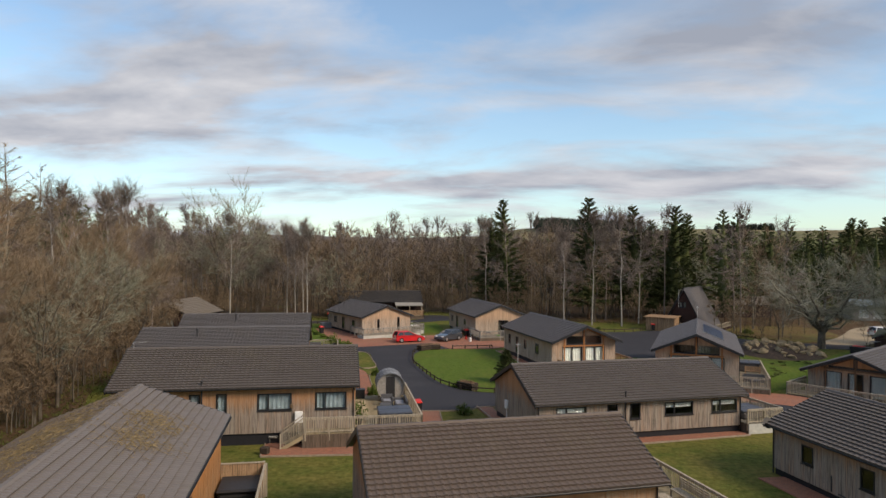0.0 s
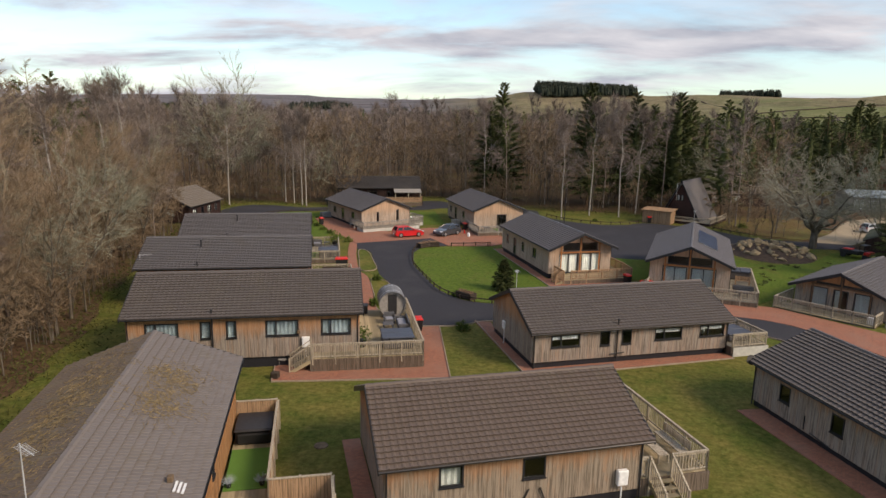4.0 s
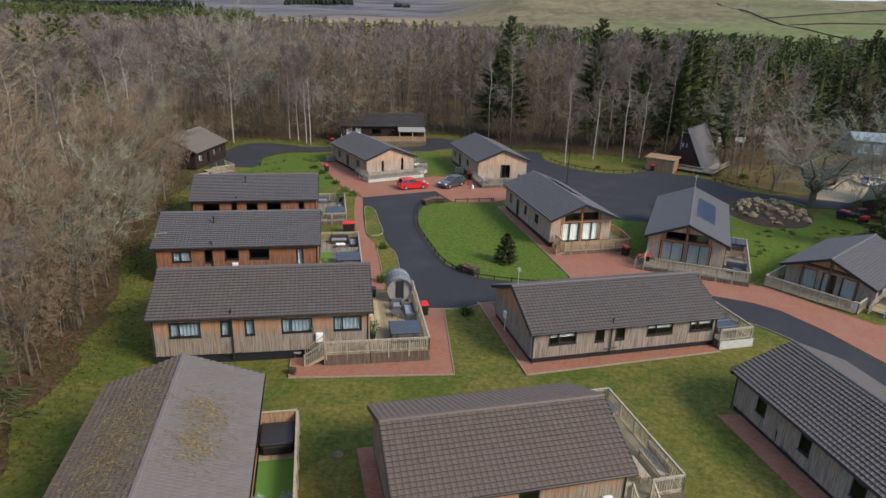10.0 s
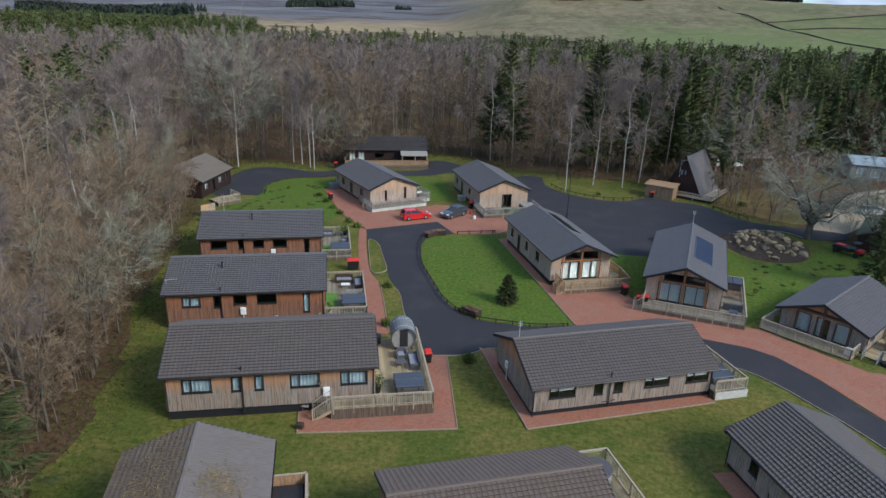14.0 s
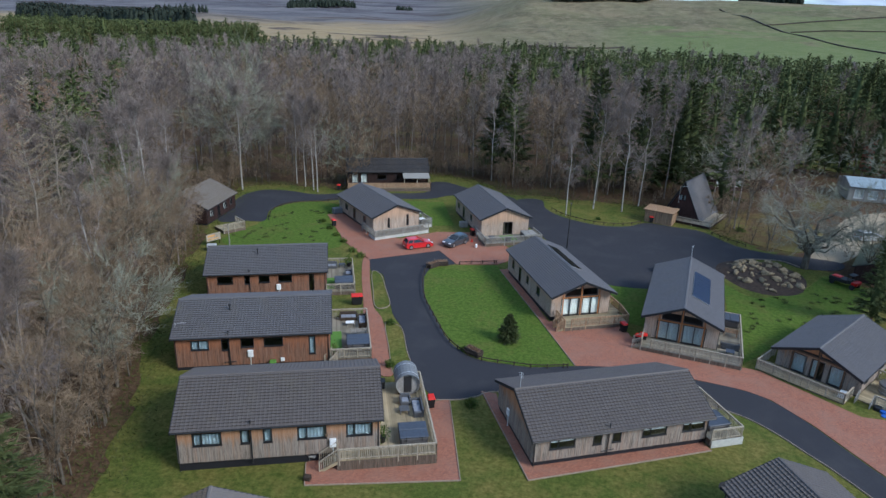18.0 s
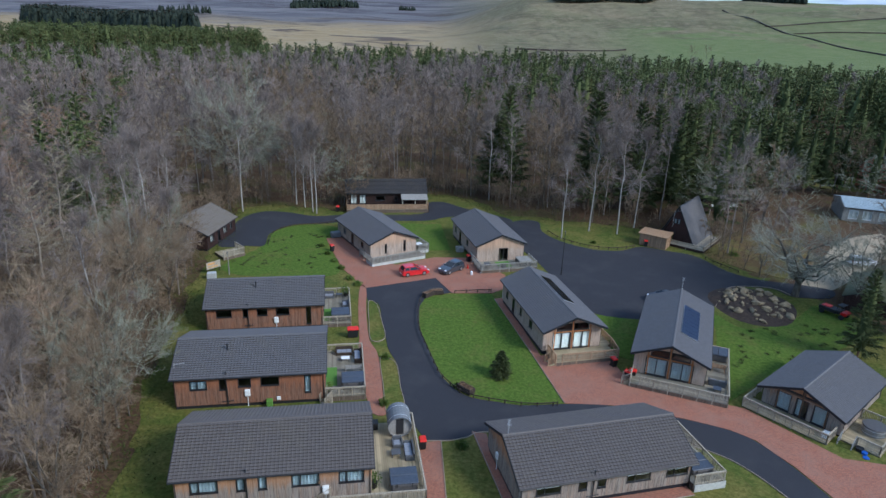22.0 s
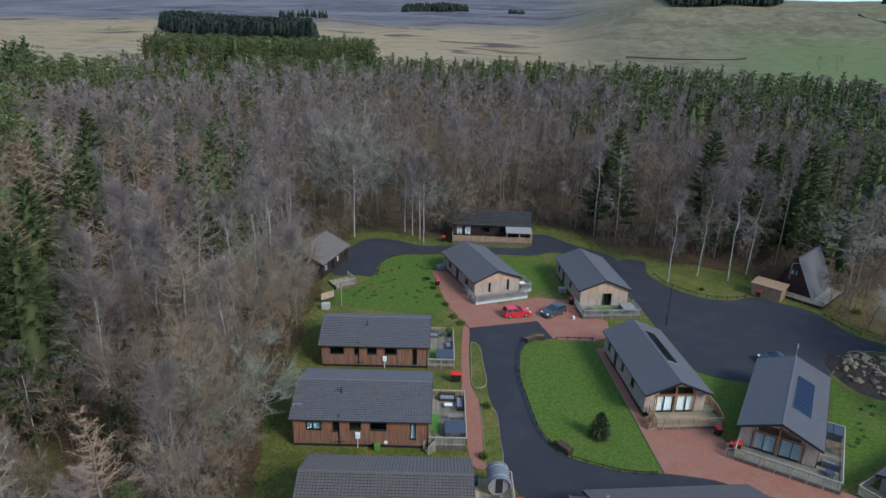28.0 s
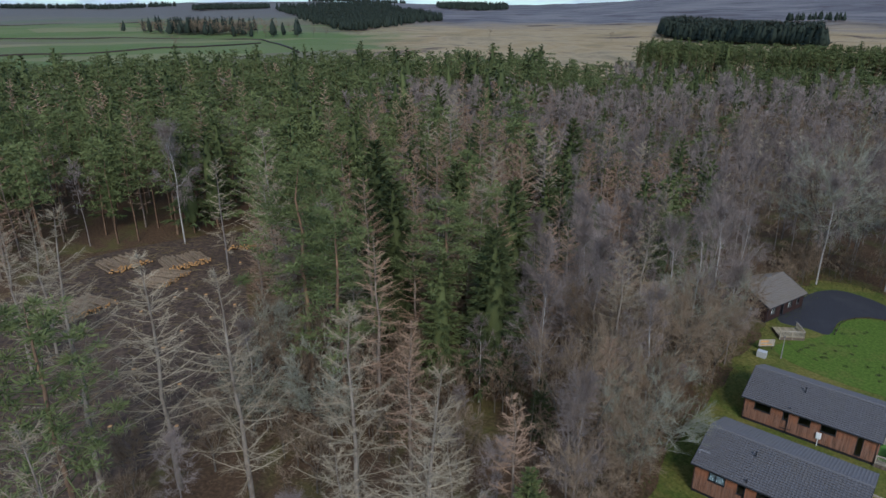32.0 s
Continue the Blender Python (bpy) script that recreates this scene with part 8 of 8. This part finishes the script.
# cars
def car(m, paint, label, long=4.1, wide=1.75, tall=1.48, name="car"):
    c = thing(name, m, label, "car", "parked cars")
    h, w = long / 2, wide / 2
    # side outline of the body, nose at +x
    low = [(-h, 0.45), (-h + 0.03, 0.85), (-h + 0.25, 0.98), (h - 1.25, 0.96), (h - 0.35, 0.80), (h - 0.05, 0.62), (h, 0.36), (h - 0.1, 0.20), (-h + 0.1, 0.22)]
    g = Geo()
    k = len(low)
    rows = [(-w, 0.90), (-w * 0.97, 1.0), (w * 0.97, 1.0), (w, 0.90)]
    vs = []
    for y, s in ((-w * 0.93, 0.97), (-w, 0.985), (-w * 0.9, 1.0), (w * 0.9, 1.0), (w, 0.985), (w * 0.93, 0.97)):
        edge = abs(y) > w * 0.92
        vs += [(x * (0.985 if edge else 1.0), y, 0.2 + (z - 0.2) * (s if not (abs(y) == w and z > 0.9) else 0.94)) for x, z in low]
    fs = [(r * k + i, r * k + (i + 1) % k, (r + 1) * k + (i + 1) % k, (r + 1) * k + i) for r in range(5) for i in range(k)]
    g.add(vs, fs + [tuple(range(k - 1, -1, -1)), tuple(range(5 * k, 6 * k))])
    body = part("body", g, paint, c)
    # cabin with glass all round under a painted roof
    x0, x1, x2, x3 = -h + 0.10, -h + 0.55, h - 2.15, h - 1.15
    zb, zt = 0.93, tall
    wb, wt = w * 0.95, w * 0.76
    P = [(x0, -wb, zb), (x3, -wb, zb), (x3, wb, zb), (x0, wb, zb), (x1 - 0.12, -wt, zt - 0.09), (x2, -wt, zt - 0.09), (x2, wt, zt - 0.09), (x1 - 0.12, wt, zt - 0.09)]
    part("glasshouse", Geo().hexa(P), M["car_glass"], c, "dark tinted windows")
    part("roof", Geo().hexa([(x1 - 0.17, -wt - 0.02, zt - 0.10), (x2 + 0.06, -wt - 0.02, zt - 0.10), (x2 + 0.06, wt + 0.02, zt - 0.10), (x1 - 0.17, wt + 0.02, zt - 0.10), (x1, -wt + 0.1, zt), (x2 - 0.2, -wt + 0.1, zt), (x2 - 0.2, wt - 0.1, zt), (x1, wt - 0.1, zt)]), paint, c)
    for s in (-1, 1):
        for a, b in (((x0, s * wb, zb), (x1 - 0.15, s * wt, zt - 0.08)), (((x1 + x2) / 2 - 0.2, s * wb, zb), ((x1 + x2) / 2 - 0.15, s * wt, zt - 0.08)), ((x3, s * wb, zb), (x2, s * wt, zt - 0.08))):
            part("pillar", Geo().bar(a, b, 0.07, 0.09), paint, c)
        part("mirror", Geo().soft(x3 - 0.35, s * (w + 0.1) - 0.09, 0.95, x3 - 0.2, s * (w + 0.1) + 0.09, 1.08, 0.03), paint, c)
        part("headlight", Geo().soft(h - 0.42, s * (w - 0.28) - 0.2, 0.60, h - 0.02, s * (w - 0.28) + 0.2, 0.75, 0.03), M["lamp_clear"], c)
        part("tail_light", Geo().soft(-h - 0.015, s * (w - 0.2) - 0.12, 0.62, -h + 0.15, s * (w - 0.2) + 0.12, 0.95, 0.02), M["lamp_red"], c)
        for x in (-h + 0.75, h - 0.8):
            wheel = part("wheel", Geo().tube((x, s * (w - 0.02), 0.31), (x, s * (w - 0.21), 0.31), 0.31, 0.31, 20), M["tyre"], c)
            part("rim", Geo().tube((x, s * (w + 0.005), 0.31), (x, s * (w - 0.06), 0.31), 0.2, 0.21, 14), M["alloy"], wheel)
    part("bumper", Geo().soft(-h - 0.05, -w * 0.92, 0.28, -h + 0.15, w * 0.92, 0.52, 0.04), paint, c)
    part("bumper", Geo().soft(h - 0.15, -w * 0.92, 0.26, h + 0.05, w * 0.92, 0.50, 0.04), paint, c)
    part("plate", Geo().box(-h - 0.062, -0.26, 0.40, -h - 0.052, 0.26, 0.50), M["white"], c)
    return c


car(pose(-12.45, 83.6, 0.09, 0, 0, 33), M["paint_red"], "bright red hatchback parked on red paving")
car(pose(-7.4, 86.1, 0.09, 0, 0, 236), M["paint_grey"], "grey hatchback parked on red paving", 4.0)
car(pose(56.3, 105.6, 0.06, 0, 0, 15), M["paint_white"], "white car parked on the gravel", 4.3)
car(pose(22.1, 82.9, 0.07, 0, 0, 200), M["paint_black"], "small black car on the asphalt", 3.4, 1.55, 1.3)
# red utility vehicle under the trees
u = thing("utility_vehicle", pose(44.4, 83.8, 0.05, 0, 0, -48), "black and red utility vehicle beside the shed", "vehicle")
part("bed", Geo().soft(-1.7, -0.72, 0.50, 0.6, 0.72, 0.98, 0.05), M["black"], u, "black load bed")
part("tarpaulin", Geo().soft(-1.5, -0.45, 0.985, -0.4, 0.45, 1.08, 0.05), M["red"], u, "red cover")
part("bonnet", Geo().soft(1.1, -0.7, 0.55, 1.8, 0.7, 1.0, 0.08), M["lamp_red"], u, "dark red bonnet")
part("seat", Geo().soft(0.62, -0.65, 0.6, 1.05, 0.65, 1.05, 0.05), M["black"], u)
g = Geo()
for x in (0.6, 1.2):
    for s in (-1, 1):
        g.tube((x, s * 0.68, 0.9), (x, s * 0.6, 1.75), 0.03, 0.03, 6)
g.soft(0.5, -0.65, 1.75, 1.3, 0.65, 1.8, 0.02)
part("roll_cage", g, M["black"], u)
for x in (-1.2, 1.35):
    for s in (-1, 1):
        part("wheel", Geo().tube((x, s * 0.82, 0.33), (x, s * 0.58, 0.33), 0.33, 0.33, 16), M["tyre"], u)
single("parking_cone", Geo().box(-0.18, -0.18, 0, 0.18, 0.18, 0.04).tube((0, 0, 0.04), (0, 0, 0.55), 0.14, 0.03, 12), M["red"], pose(-5.2, 87.9, 0.088), "red parking cone by the grey car", "cone")
single("gas_bottle", Geo().tube((0, 0, 0), (0, 0, 0.42), 0.18, 0.18, 12).tube((0, 0, 0.42), (0, 0, 0.55), 0.17, 0.06, 12), M["white"], pose(-4.3, 85.6, 0.088), "white gas bottle on the paving", "gas bottle")

# solar panels
def solar(key, side, u0, u1, v0, v1, L, hw, ze, zr, mat, label):
    m, s = slope_frame(0, side, ze, zr, hw, L)
    t = thing("solar_panel", place[key] @ m @ Matrix.Translation((u0, v0, 0.14)), label, "solar panel", "roof solar panels")
    w, h = u1 - u0, v1 - v0
    part("back_frame", Geo().box(0, 0, -0.04, w, h, 0.0), M["metal"], t)
    n = max(1, round(w / 1.0))
    for i in range(n):
        part("cell_panel", Geo().box(w * i / n + 0.02, 0.02, 0.004, w * (i + 1) / n - 0.02, h - 0.02, 0.03), M[mat], t)
    for a in (0.1, w - 0.1):
        for b in (0.1, h - 0.1):
            part("bracket", Geo().box(a - 0.03, b - 0.03, -0.12, a + 0.03, b + 0.03, -0.04), M["metal"], t)


solar("R2", -1, 4.9, 12.4, 0.4, 1.9, 15.5, 3.87, 3.2, 4.8, "solar_black", "row of black solar panels flat on the roof")
solar("R3", -1, 4.2, 11.8, 0.6, 2.6, 16.4, 3.95, 3.1, 4.75, "solar", "blue solar panels on the grey roof")

aerial(on("R1", 0.5, 0.0, 4.6, -110), 1.3)
aerial(on("R3", 16.1, 0.0, 4.9), 1.2)
aerial(on("F0", 14.7, -0.15, 5.6, 40), 1.7)
aerial(on("L2", 0.3, -3.6, 3.9), 0.6)
ds = thing("satellite_dish", on("R5", 0.15, -4.0, 2.75, 90), "small dark satellite dish at the eave", "satellite dish")
part("dish", Geo().tube((0, 0, 0), (0, -0.07, 0.03), 0.08, 0.30, 16), M["black"], ds)
part("arm", Geo().tube((0, 0.12, -0.12), (0, 0, 0), 0.02, 0.02, 6).tube((0, -0.05, -0.2), (0, -0.4, -0.05), 0.012, 0.012, 5), M["metal"], ds)

# A-frame house and its shed
af = thing("a_frame_house", pose(27.8, 108.3, 0, 0, 0, 61.5), "dark maroon A-frame house with a steep tiled roof", "house")
hw_, ht, dp = 3.5, 6.8, 9.0
for s in (-1, 1):
    V3 = [(-0.5, 0, ht), (dp, 0, ht), (dp, s * hw_, 0.1), (-0.5, s * hw_, 0.1)]
    inn = [(x, y - s * 0.16, z - 0.05) for x, y, z in V3]
    sl = part("roof_slope", Geo().hexa(inn + V3), M["fascia"], af)
    along = Vector((1, 0, 0)) if s < 0 else Vector((-1, 0, 0))
    down = Vector((0, s * hw_, -(ht - 0.1))).normalized()
    out = Vector((0, s * (ht - 0.1), hw_)).normalized()
    mm = Matrix((along, down, out)).transposed().to_4x4()
    mm.translation = Vector((-0.5 if s < 0 else dp, 0, ht)) + out * 0.03
    v, f, places = tile_rows(dp + 0.5, math.hypot(hw_, ht), 0.05, 0.45, 0.42)
    allv = [tuple(mm @ Vector((a + x, b + y, c_ + z))) for x, y, z in places for a, b, c_ in v]
    allf = [tuple(i + k * len(v) for i in ff) for k in range(len(places)) for ff in f]
    part("tiles", Geo().add(allv, allf), M["tile_slate"], sl)["kind"] = "stuff"
w_af = board_wall((0, hw_ - 0.25), (0, -hw_ + 0.25), 0.1, lambda s: max(0.2, (ht - 0.4) * min(s, 2 * hw_ - 0.5 - s) / (hw_ - 0.25)), ((2.0, 2.9, 0.2, 2.2), (2.55, 3.05, 3.6, 4.5), (3.15, 3.6, 3.6, 4.5)), 0.2)
front = part("front_wall", Geo().box(-0.05, -hw_ + 0.4, 0.0, 0.0, hw_ - 0.4, 0.12), M["plinth"], af)
part("cladding", w_af, M["clad_maroon"], front)["kind"] = "stuff"
for h in ((2.0, 2.9, 0.2, 2.2), (2.55, 3.05, 3.6, 4.5, 0, CU), (3.15, 3.6, 3.6, 4.5, 0, CU)):
    window(af, (0, hw_ - 0.25), (0, -hw_ + 0.25), h, M["upvc"])
part("back_wall", Geo().add([(dp - 0.2, -hw_ + 0.2, 0.1), (dp - 0.2, hw_ - 0.2, 0.1), (dp - 0.2, 0, ht - 0.4), (dp - 0.1, -hw_ + 0.2, 0.1), (dp - 0.1, hw_ - 0.2, 0.1), (dp - 0.1, 0, ht - 0.4)], [(0, 1, 2), (5, 4, 3), (0, 3, 4, 1), (1, 4, 5, 2), (2, 5, 3, 0)]), M["clad_maroon"], af)
deck(pose(27.8, 108.3, 0, 0, 0, 61.5), [(-1.8, -5.4, 7.5, -3.35), (-1.8, -3.33, -0.1, 3.4)], 0.5, [((-1.75, -5.35), (7.5, -5.35)), ((-1.75, -5.35), (-1.75, 3.35))], "pale timber deck beside the A-frame house", "rail", "rail", "clad_maroon", 0.7)
sh = thing("garden_shed", pose(24.2, 106.6, 0, 0, 0, -24), "small orange timber shed with a flat roof", "shed")
for p, q_ in (((-2.2, -1.4), (2.2, -1.4)), ((2.2, -1.4), (2.2, 1.4)), ((2.2, 1.4), (-2.2, 1.4)), ((-2.2, 1.4), (-2.2, -1.4))):
    part("wall", board_wall(p, q_, 0.05, lambda s: 2.1, (), 0.16, 0.05), M["rail_orange"], sh)["kind"] = "stuff"
part("roof", Geo().hexa([(-2.5, -1.7, 2.1), (2.5, -1.7, 2.1), (2.5, 1.7, 2.25), (-2.5, 1.7, 2.25), (-2.5, -1.7, 2.2), (2.5, -1.7, 2.2), (2.5, 1.7, 2.35), (-2.5, 1.7, 2.35)]), M["rail_orange"], sh)
aerial(pose(26.5, 105.6, 4.2), 2.4)


# plainer buildings among the trees
def outbuilding(m, L, W, ze, zr, wall, roof, label, name="outbuilding", holes_=(), cat="building"):
    b_ = thing(name, m, label, cat)
    g = Geo()
    for p, q_ in (((0, -W / 2), (L, -W / 2)), ((L, -W / 2), (L, W / 2)), ((L, W / 2), (0, W / 2)), ((0, W / 2), (0, -W / 2))):
        gable = abs(p[0] - q_[0]) < 0.1
        part("wall", board_wall(p, q_, 0.05, (lambda s: ze + (zr - ze) * min(s, W - s) / (W / 2)) if gable else (lambda s: ze), holes_ if p == (0, -W / 2) else (), 0.3, 0.1), M[wall], b_)["kind"] = "stuff"
    for h in holes_:
        window(b_, (0, -W / 2), (L, -W / 2), h, M["white"])
    for side in (-1, 1):
        roof_slope(b_, "roof_slope", side, L, W / 2 + 0.4, ze - 0.1, zr + 0.12, M[roof], False, 0, 0.5, 0.5)
    return b_


outbuilding(pose(36.0, 134, 0, 0, 0, 15), 13, 6, 2.6, 3.9, "clad_maroon", "tile_mossy", "low maroon timber building under bare trees", holes_=((1.5, 2.6, 1.0, 2.1, 0.5, CU), (5.0, 7.0, 1.0, 2.1, 0.5, CU)))
outbuilding(pose(48.6, 85.0, 0, 0, 0, 62), 11, 5, 2.0, 3.0, "clad_maroon", "green_felt", "low dark shed with a moss-green roof", "garden_shed", cat="shed")
outbuilding(pose(79, 160, 0, 0, 0, 25), 14, 8, 5.2, 8.5, "brick_wall", "tile_slate", "red brick house with a slate roof", "brick_house", holes_=((2, 3.2, 1, 2.4, 0.5), (6, 7.2, 1, 2.4, 0.5), (2, 3.2, 3.6, 4.8, 0.5), (6, 7.2, 3.6, 4.8, 0.5)), cat="house")
outbuilding(pose(63.5, 136.5, 0, 0, 0, -8), 20, 9, 2.9, 3.7, "rail_grey", "pale_roof", "long hall with a pale blue-grey roof and white windows", "hall", holes_=((1.0, 2.6, 0.6, 2.3, 0.5, CU), (3.4, 5.0, 0.6, 2.3, 0.5, CU), (6.2, 7.8, 0.6, 2.3, 0.5, CU), (9.0, 10.6, 0.6, 2.3, 0.5, CU), (12, 13.6, 0.6, 2.3, 0.5, CU)), cat="hall")

# felled ground: stacks, stumps and brash
q = random.Random(8)
for sx, sy, turn, n_, ln in ((-122, 4, 20, 62, 6.5), (-117, 14, 10, 66, 6.0), (-121, 27, -20, 60, 6.0), (-105, -4, 30, 56, 6.5), (-111, 9, 40, 46, 6.0)):
    st = thing("log_stack", pose(sx, sy, 0, 0, 0, turn), "stack of cut conifer logs with orange ends", "log stack", "log stacks")
    row, i, z = 22, 0, 0.16
    while i < n_:
        for k in range(row):
            if i >= n_:
                break
            y = (k - row / 2) * 0.34 + q.uniform(-0.05, 0.05)
            r_ = q.uniform(0.13, 0.2)
            a, b = Vector((-ln / 2 + q.uniform(-0.5, 0.4), y + q.uniform(-0.6, 0.6), z)), Vector((ln / 2 + q.uniform(-0.4, 0.6), y + q.uniform(-0.6, 0.6), z + q.uniform(0, 0.25)))
            lg = part("log", Geo().tube(a, b, r_, r_ * 0.85, 8, False), M["bark_log"], st)
            d_ = (b - a).normalized()
            part("cut_end", Geo().tube(a - d_ * 0.004, a + d_ * 0.01, r_ * 0.98, r_ * 0.98, 8), M["cut"], lg)
            part("cut_end", Geo().tube(b - d_ * 0.01, b + d_ * 0.004, r_ * 0.84, r_ * 0.84, 8), M["cut"], lg)
            i += 1
        row, z = row - 1, z + 0.29
for k, (x, y) in enumerate(((-67.8, -3.5), (-76.5, -6.3), (-98.1, 3.8), (-99.4, 13.9), (-90.4, 12.8), (-84.0, 4.8), (-100.9, 9.3), (-103.5, 11.6), (-110.9, 22.6), (-88, 8), (-80, 0.5), (-73, 5), (-93, 17), (-71, -9), (-105, 17), (-96, -4), (-64, 3), (-78, 11))):
    t = thing("tree_stump", pose(x, y, 0), "freshly cut stump with an orange face", "stump", "tree stumps")
    part("stump", Geo().tube((0, 0, -0.05), (0, 0, 0.4), 0.34, 0.26, 10), M["bark_log"], t)
    part("cut_face", Geo().tube((0, 0, 0.402), (0, 0, 0.415), 0.25, 0.25, 10), M["cut"], t)
qn = np.random.default_rng(4)
n_ = 5200
c = np.stack([qn.uniform(-132, -58, n_), qn.uniform(-22, 34, n_), np.full(n_, 0.06)], -1)
c = c[[in_felled(x, y) for x, y, z in c]]
w = unit(qn.normal(size=c.shape) * [1, 1, 0.12] + [0, 0, 0.05])
V, T = blades(c, c + w * qn.uniform(0.6, 3.4, (len(c), 1)), qn.uniform(0.04, 0.13, len(c)), qn)
tagged(new("brash", tri_mesh("brash", V, T, [M["heather"]])), "brash and cut branches strewn over the felled ground", "brash", kind="stuff")

# rough grass and bracken at the wood's edge and under the trees
n_ = 34000
c = np.stack([qn.uniform(-75, 50, n_), qn.uniform(4, 128, n_), np.full(n_, 0.02)], -1)
c = c[[not in_clearing(x, y) and not in_track(x, y) for x, y, z in c]]
w = unit(qn.normal(size=c.shape) * [1, 1, 0.3] + [0, 0, 0.75])
V, T = blades(c, c + w * qn.uniform(0.2, 0.6, (len(c), 1)), qn.uniform(0.03, 0.07, len(c)), qn)
tagged(new("undergrowth", tri_mesh("undergrowth", V, T, [M["heather"]])), "dry grass and bracken under the bare trees", "undergrowth", kind="stuff")
# tufts on the lawns
n_ = 9000
c = np.stack([qn.uniform(-40, 48, n_), qn.uniform(8, 116, n_), np.full(n_, 0.05)], -1)
tests = [inside(green), inside([(28, 66), (40, 72), (46, 80), (38, 80), (31, 76)]), inside([(-40, 80), (-25, 80), (-30, 96), (-38, 98)])]
c = c[[any(t_(x, y) for t_ in tests) for x, y, z in c]]
w = unit(qn.normal(size=c.shape) * [1, 1, 0.2] + [0, 0, 0.8])
V, T = blades(c, c + w * qn.uniform(0.05, 0.16, (len(c), 1)), qn.uniform(0.04, 0.09, len(c)), qn)
tagged(new("grass_tufts", tri_mesh("grass_tufts", V, T, [M["shrub"]])), "tufts of longer green grass on the lawns", "grass", kind="stuff")
# dark rushy clumps scattered over two of the lawns
spots = [(x, y) for x, y in zip(qn.uniform(-40, 46, 1500), qn.uniform(66, 100, 1500)) if tests[1](x, y) or tests[2](x, y)][:75]
c = np.concatenate([np.array([x, y, 0.05]) + qn.normal(size=(46, 3)) * [0.17, 0.17, 0.0] for x, y in spots])
w = unit(qn.normal(size=c.shape) * [1, 1, 0.2] + [0, 0, 0.9])
V, T = blades(c, c + w * qn.uniform(0.14, 0.34, (len(c), 1)), qn.uniform(0.03, 0.07, len(c)), qn)
tagged(new("rush_tufts", tri_mesh("rush_tufts", V, T, [M["needle_dark"]])), "dark green rushy clumps on the lawns", "grass", kind="stuff")
# rough grass that frays the edge of the lawn into the wood
pick = qn.integers(0, len(edge_line), 15000)
c = np.concatenate([np.array(edge_line)[pick] + qn.normal(size=(15000, 2)) * 1.5 - [0.6, 0], np.full((15000, 1), 0.04)], 1)
w = unit(qn.normal(size=c.shape) * [1, 1, 0.3] + [0, 0, 0.7])
V, T = blades(c, c + w * qn.uniform(0.12, 0.42, (len(c), 1)), qn.uniform(0.05, 0.13, len(c)), qn)
tagged(new("grass_fringe", tri_mesh("grass_fringe", V, T, [M["rough_grass"]])), "rough unmown grass along the wood's edge", "grass", kind="stuff")
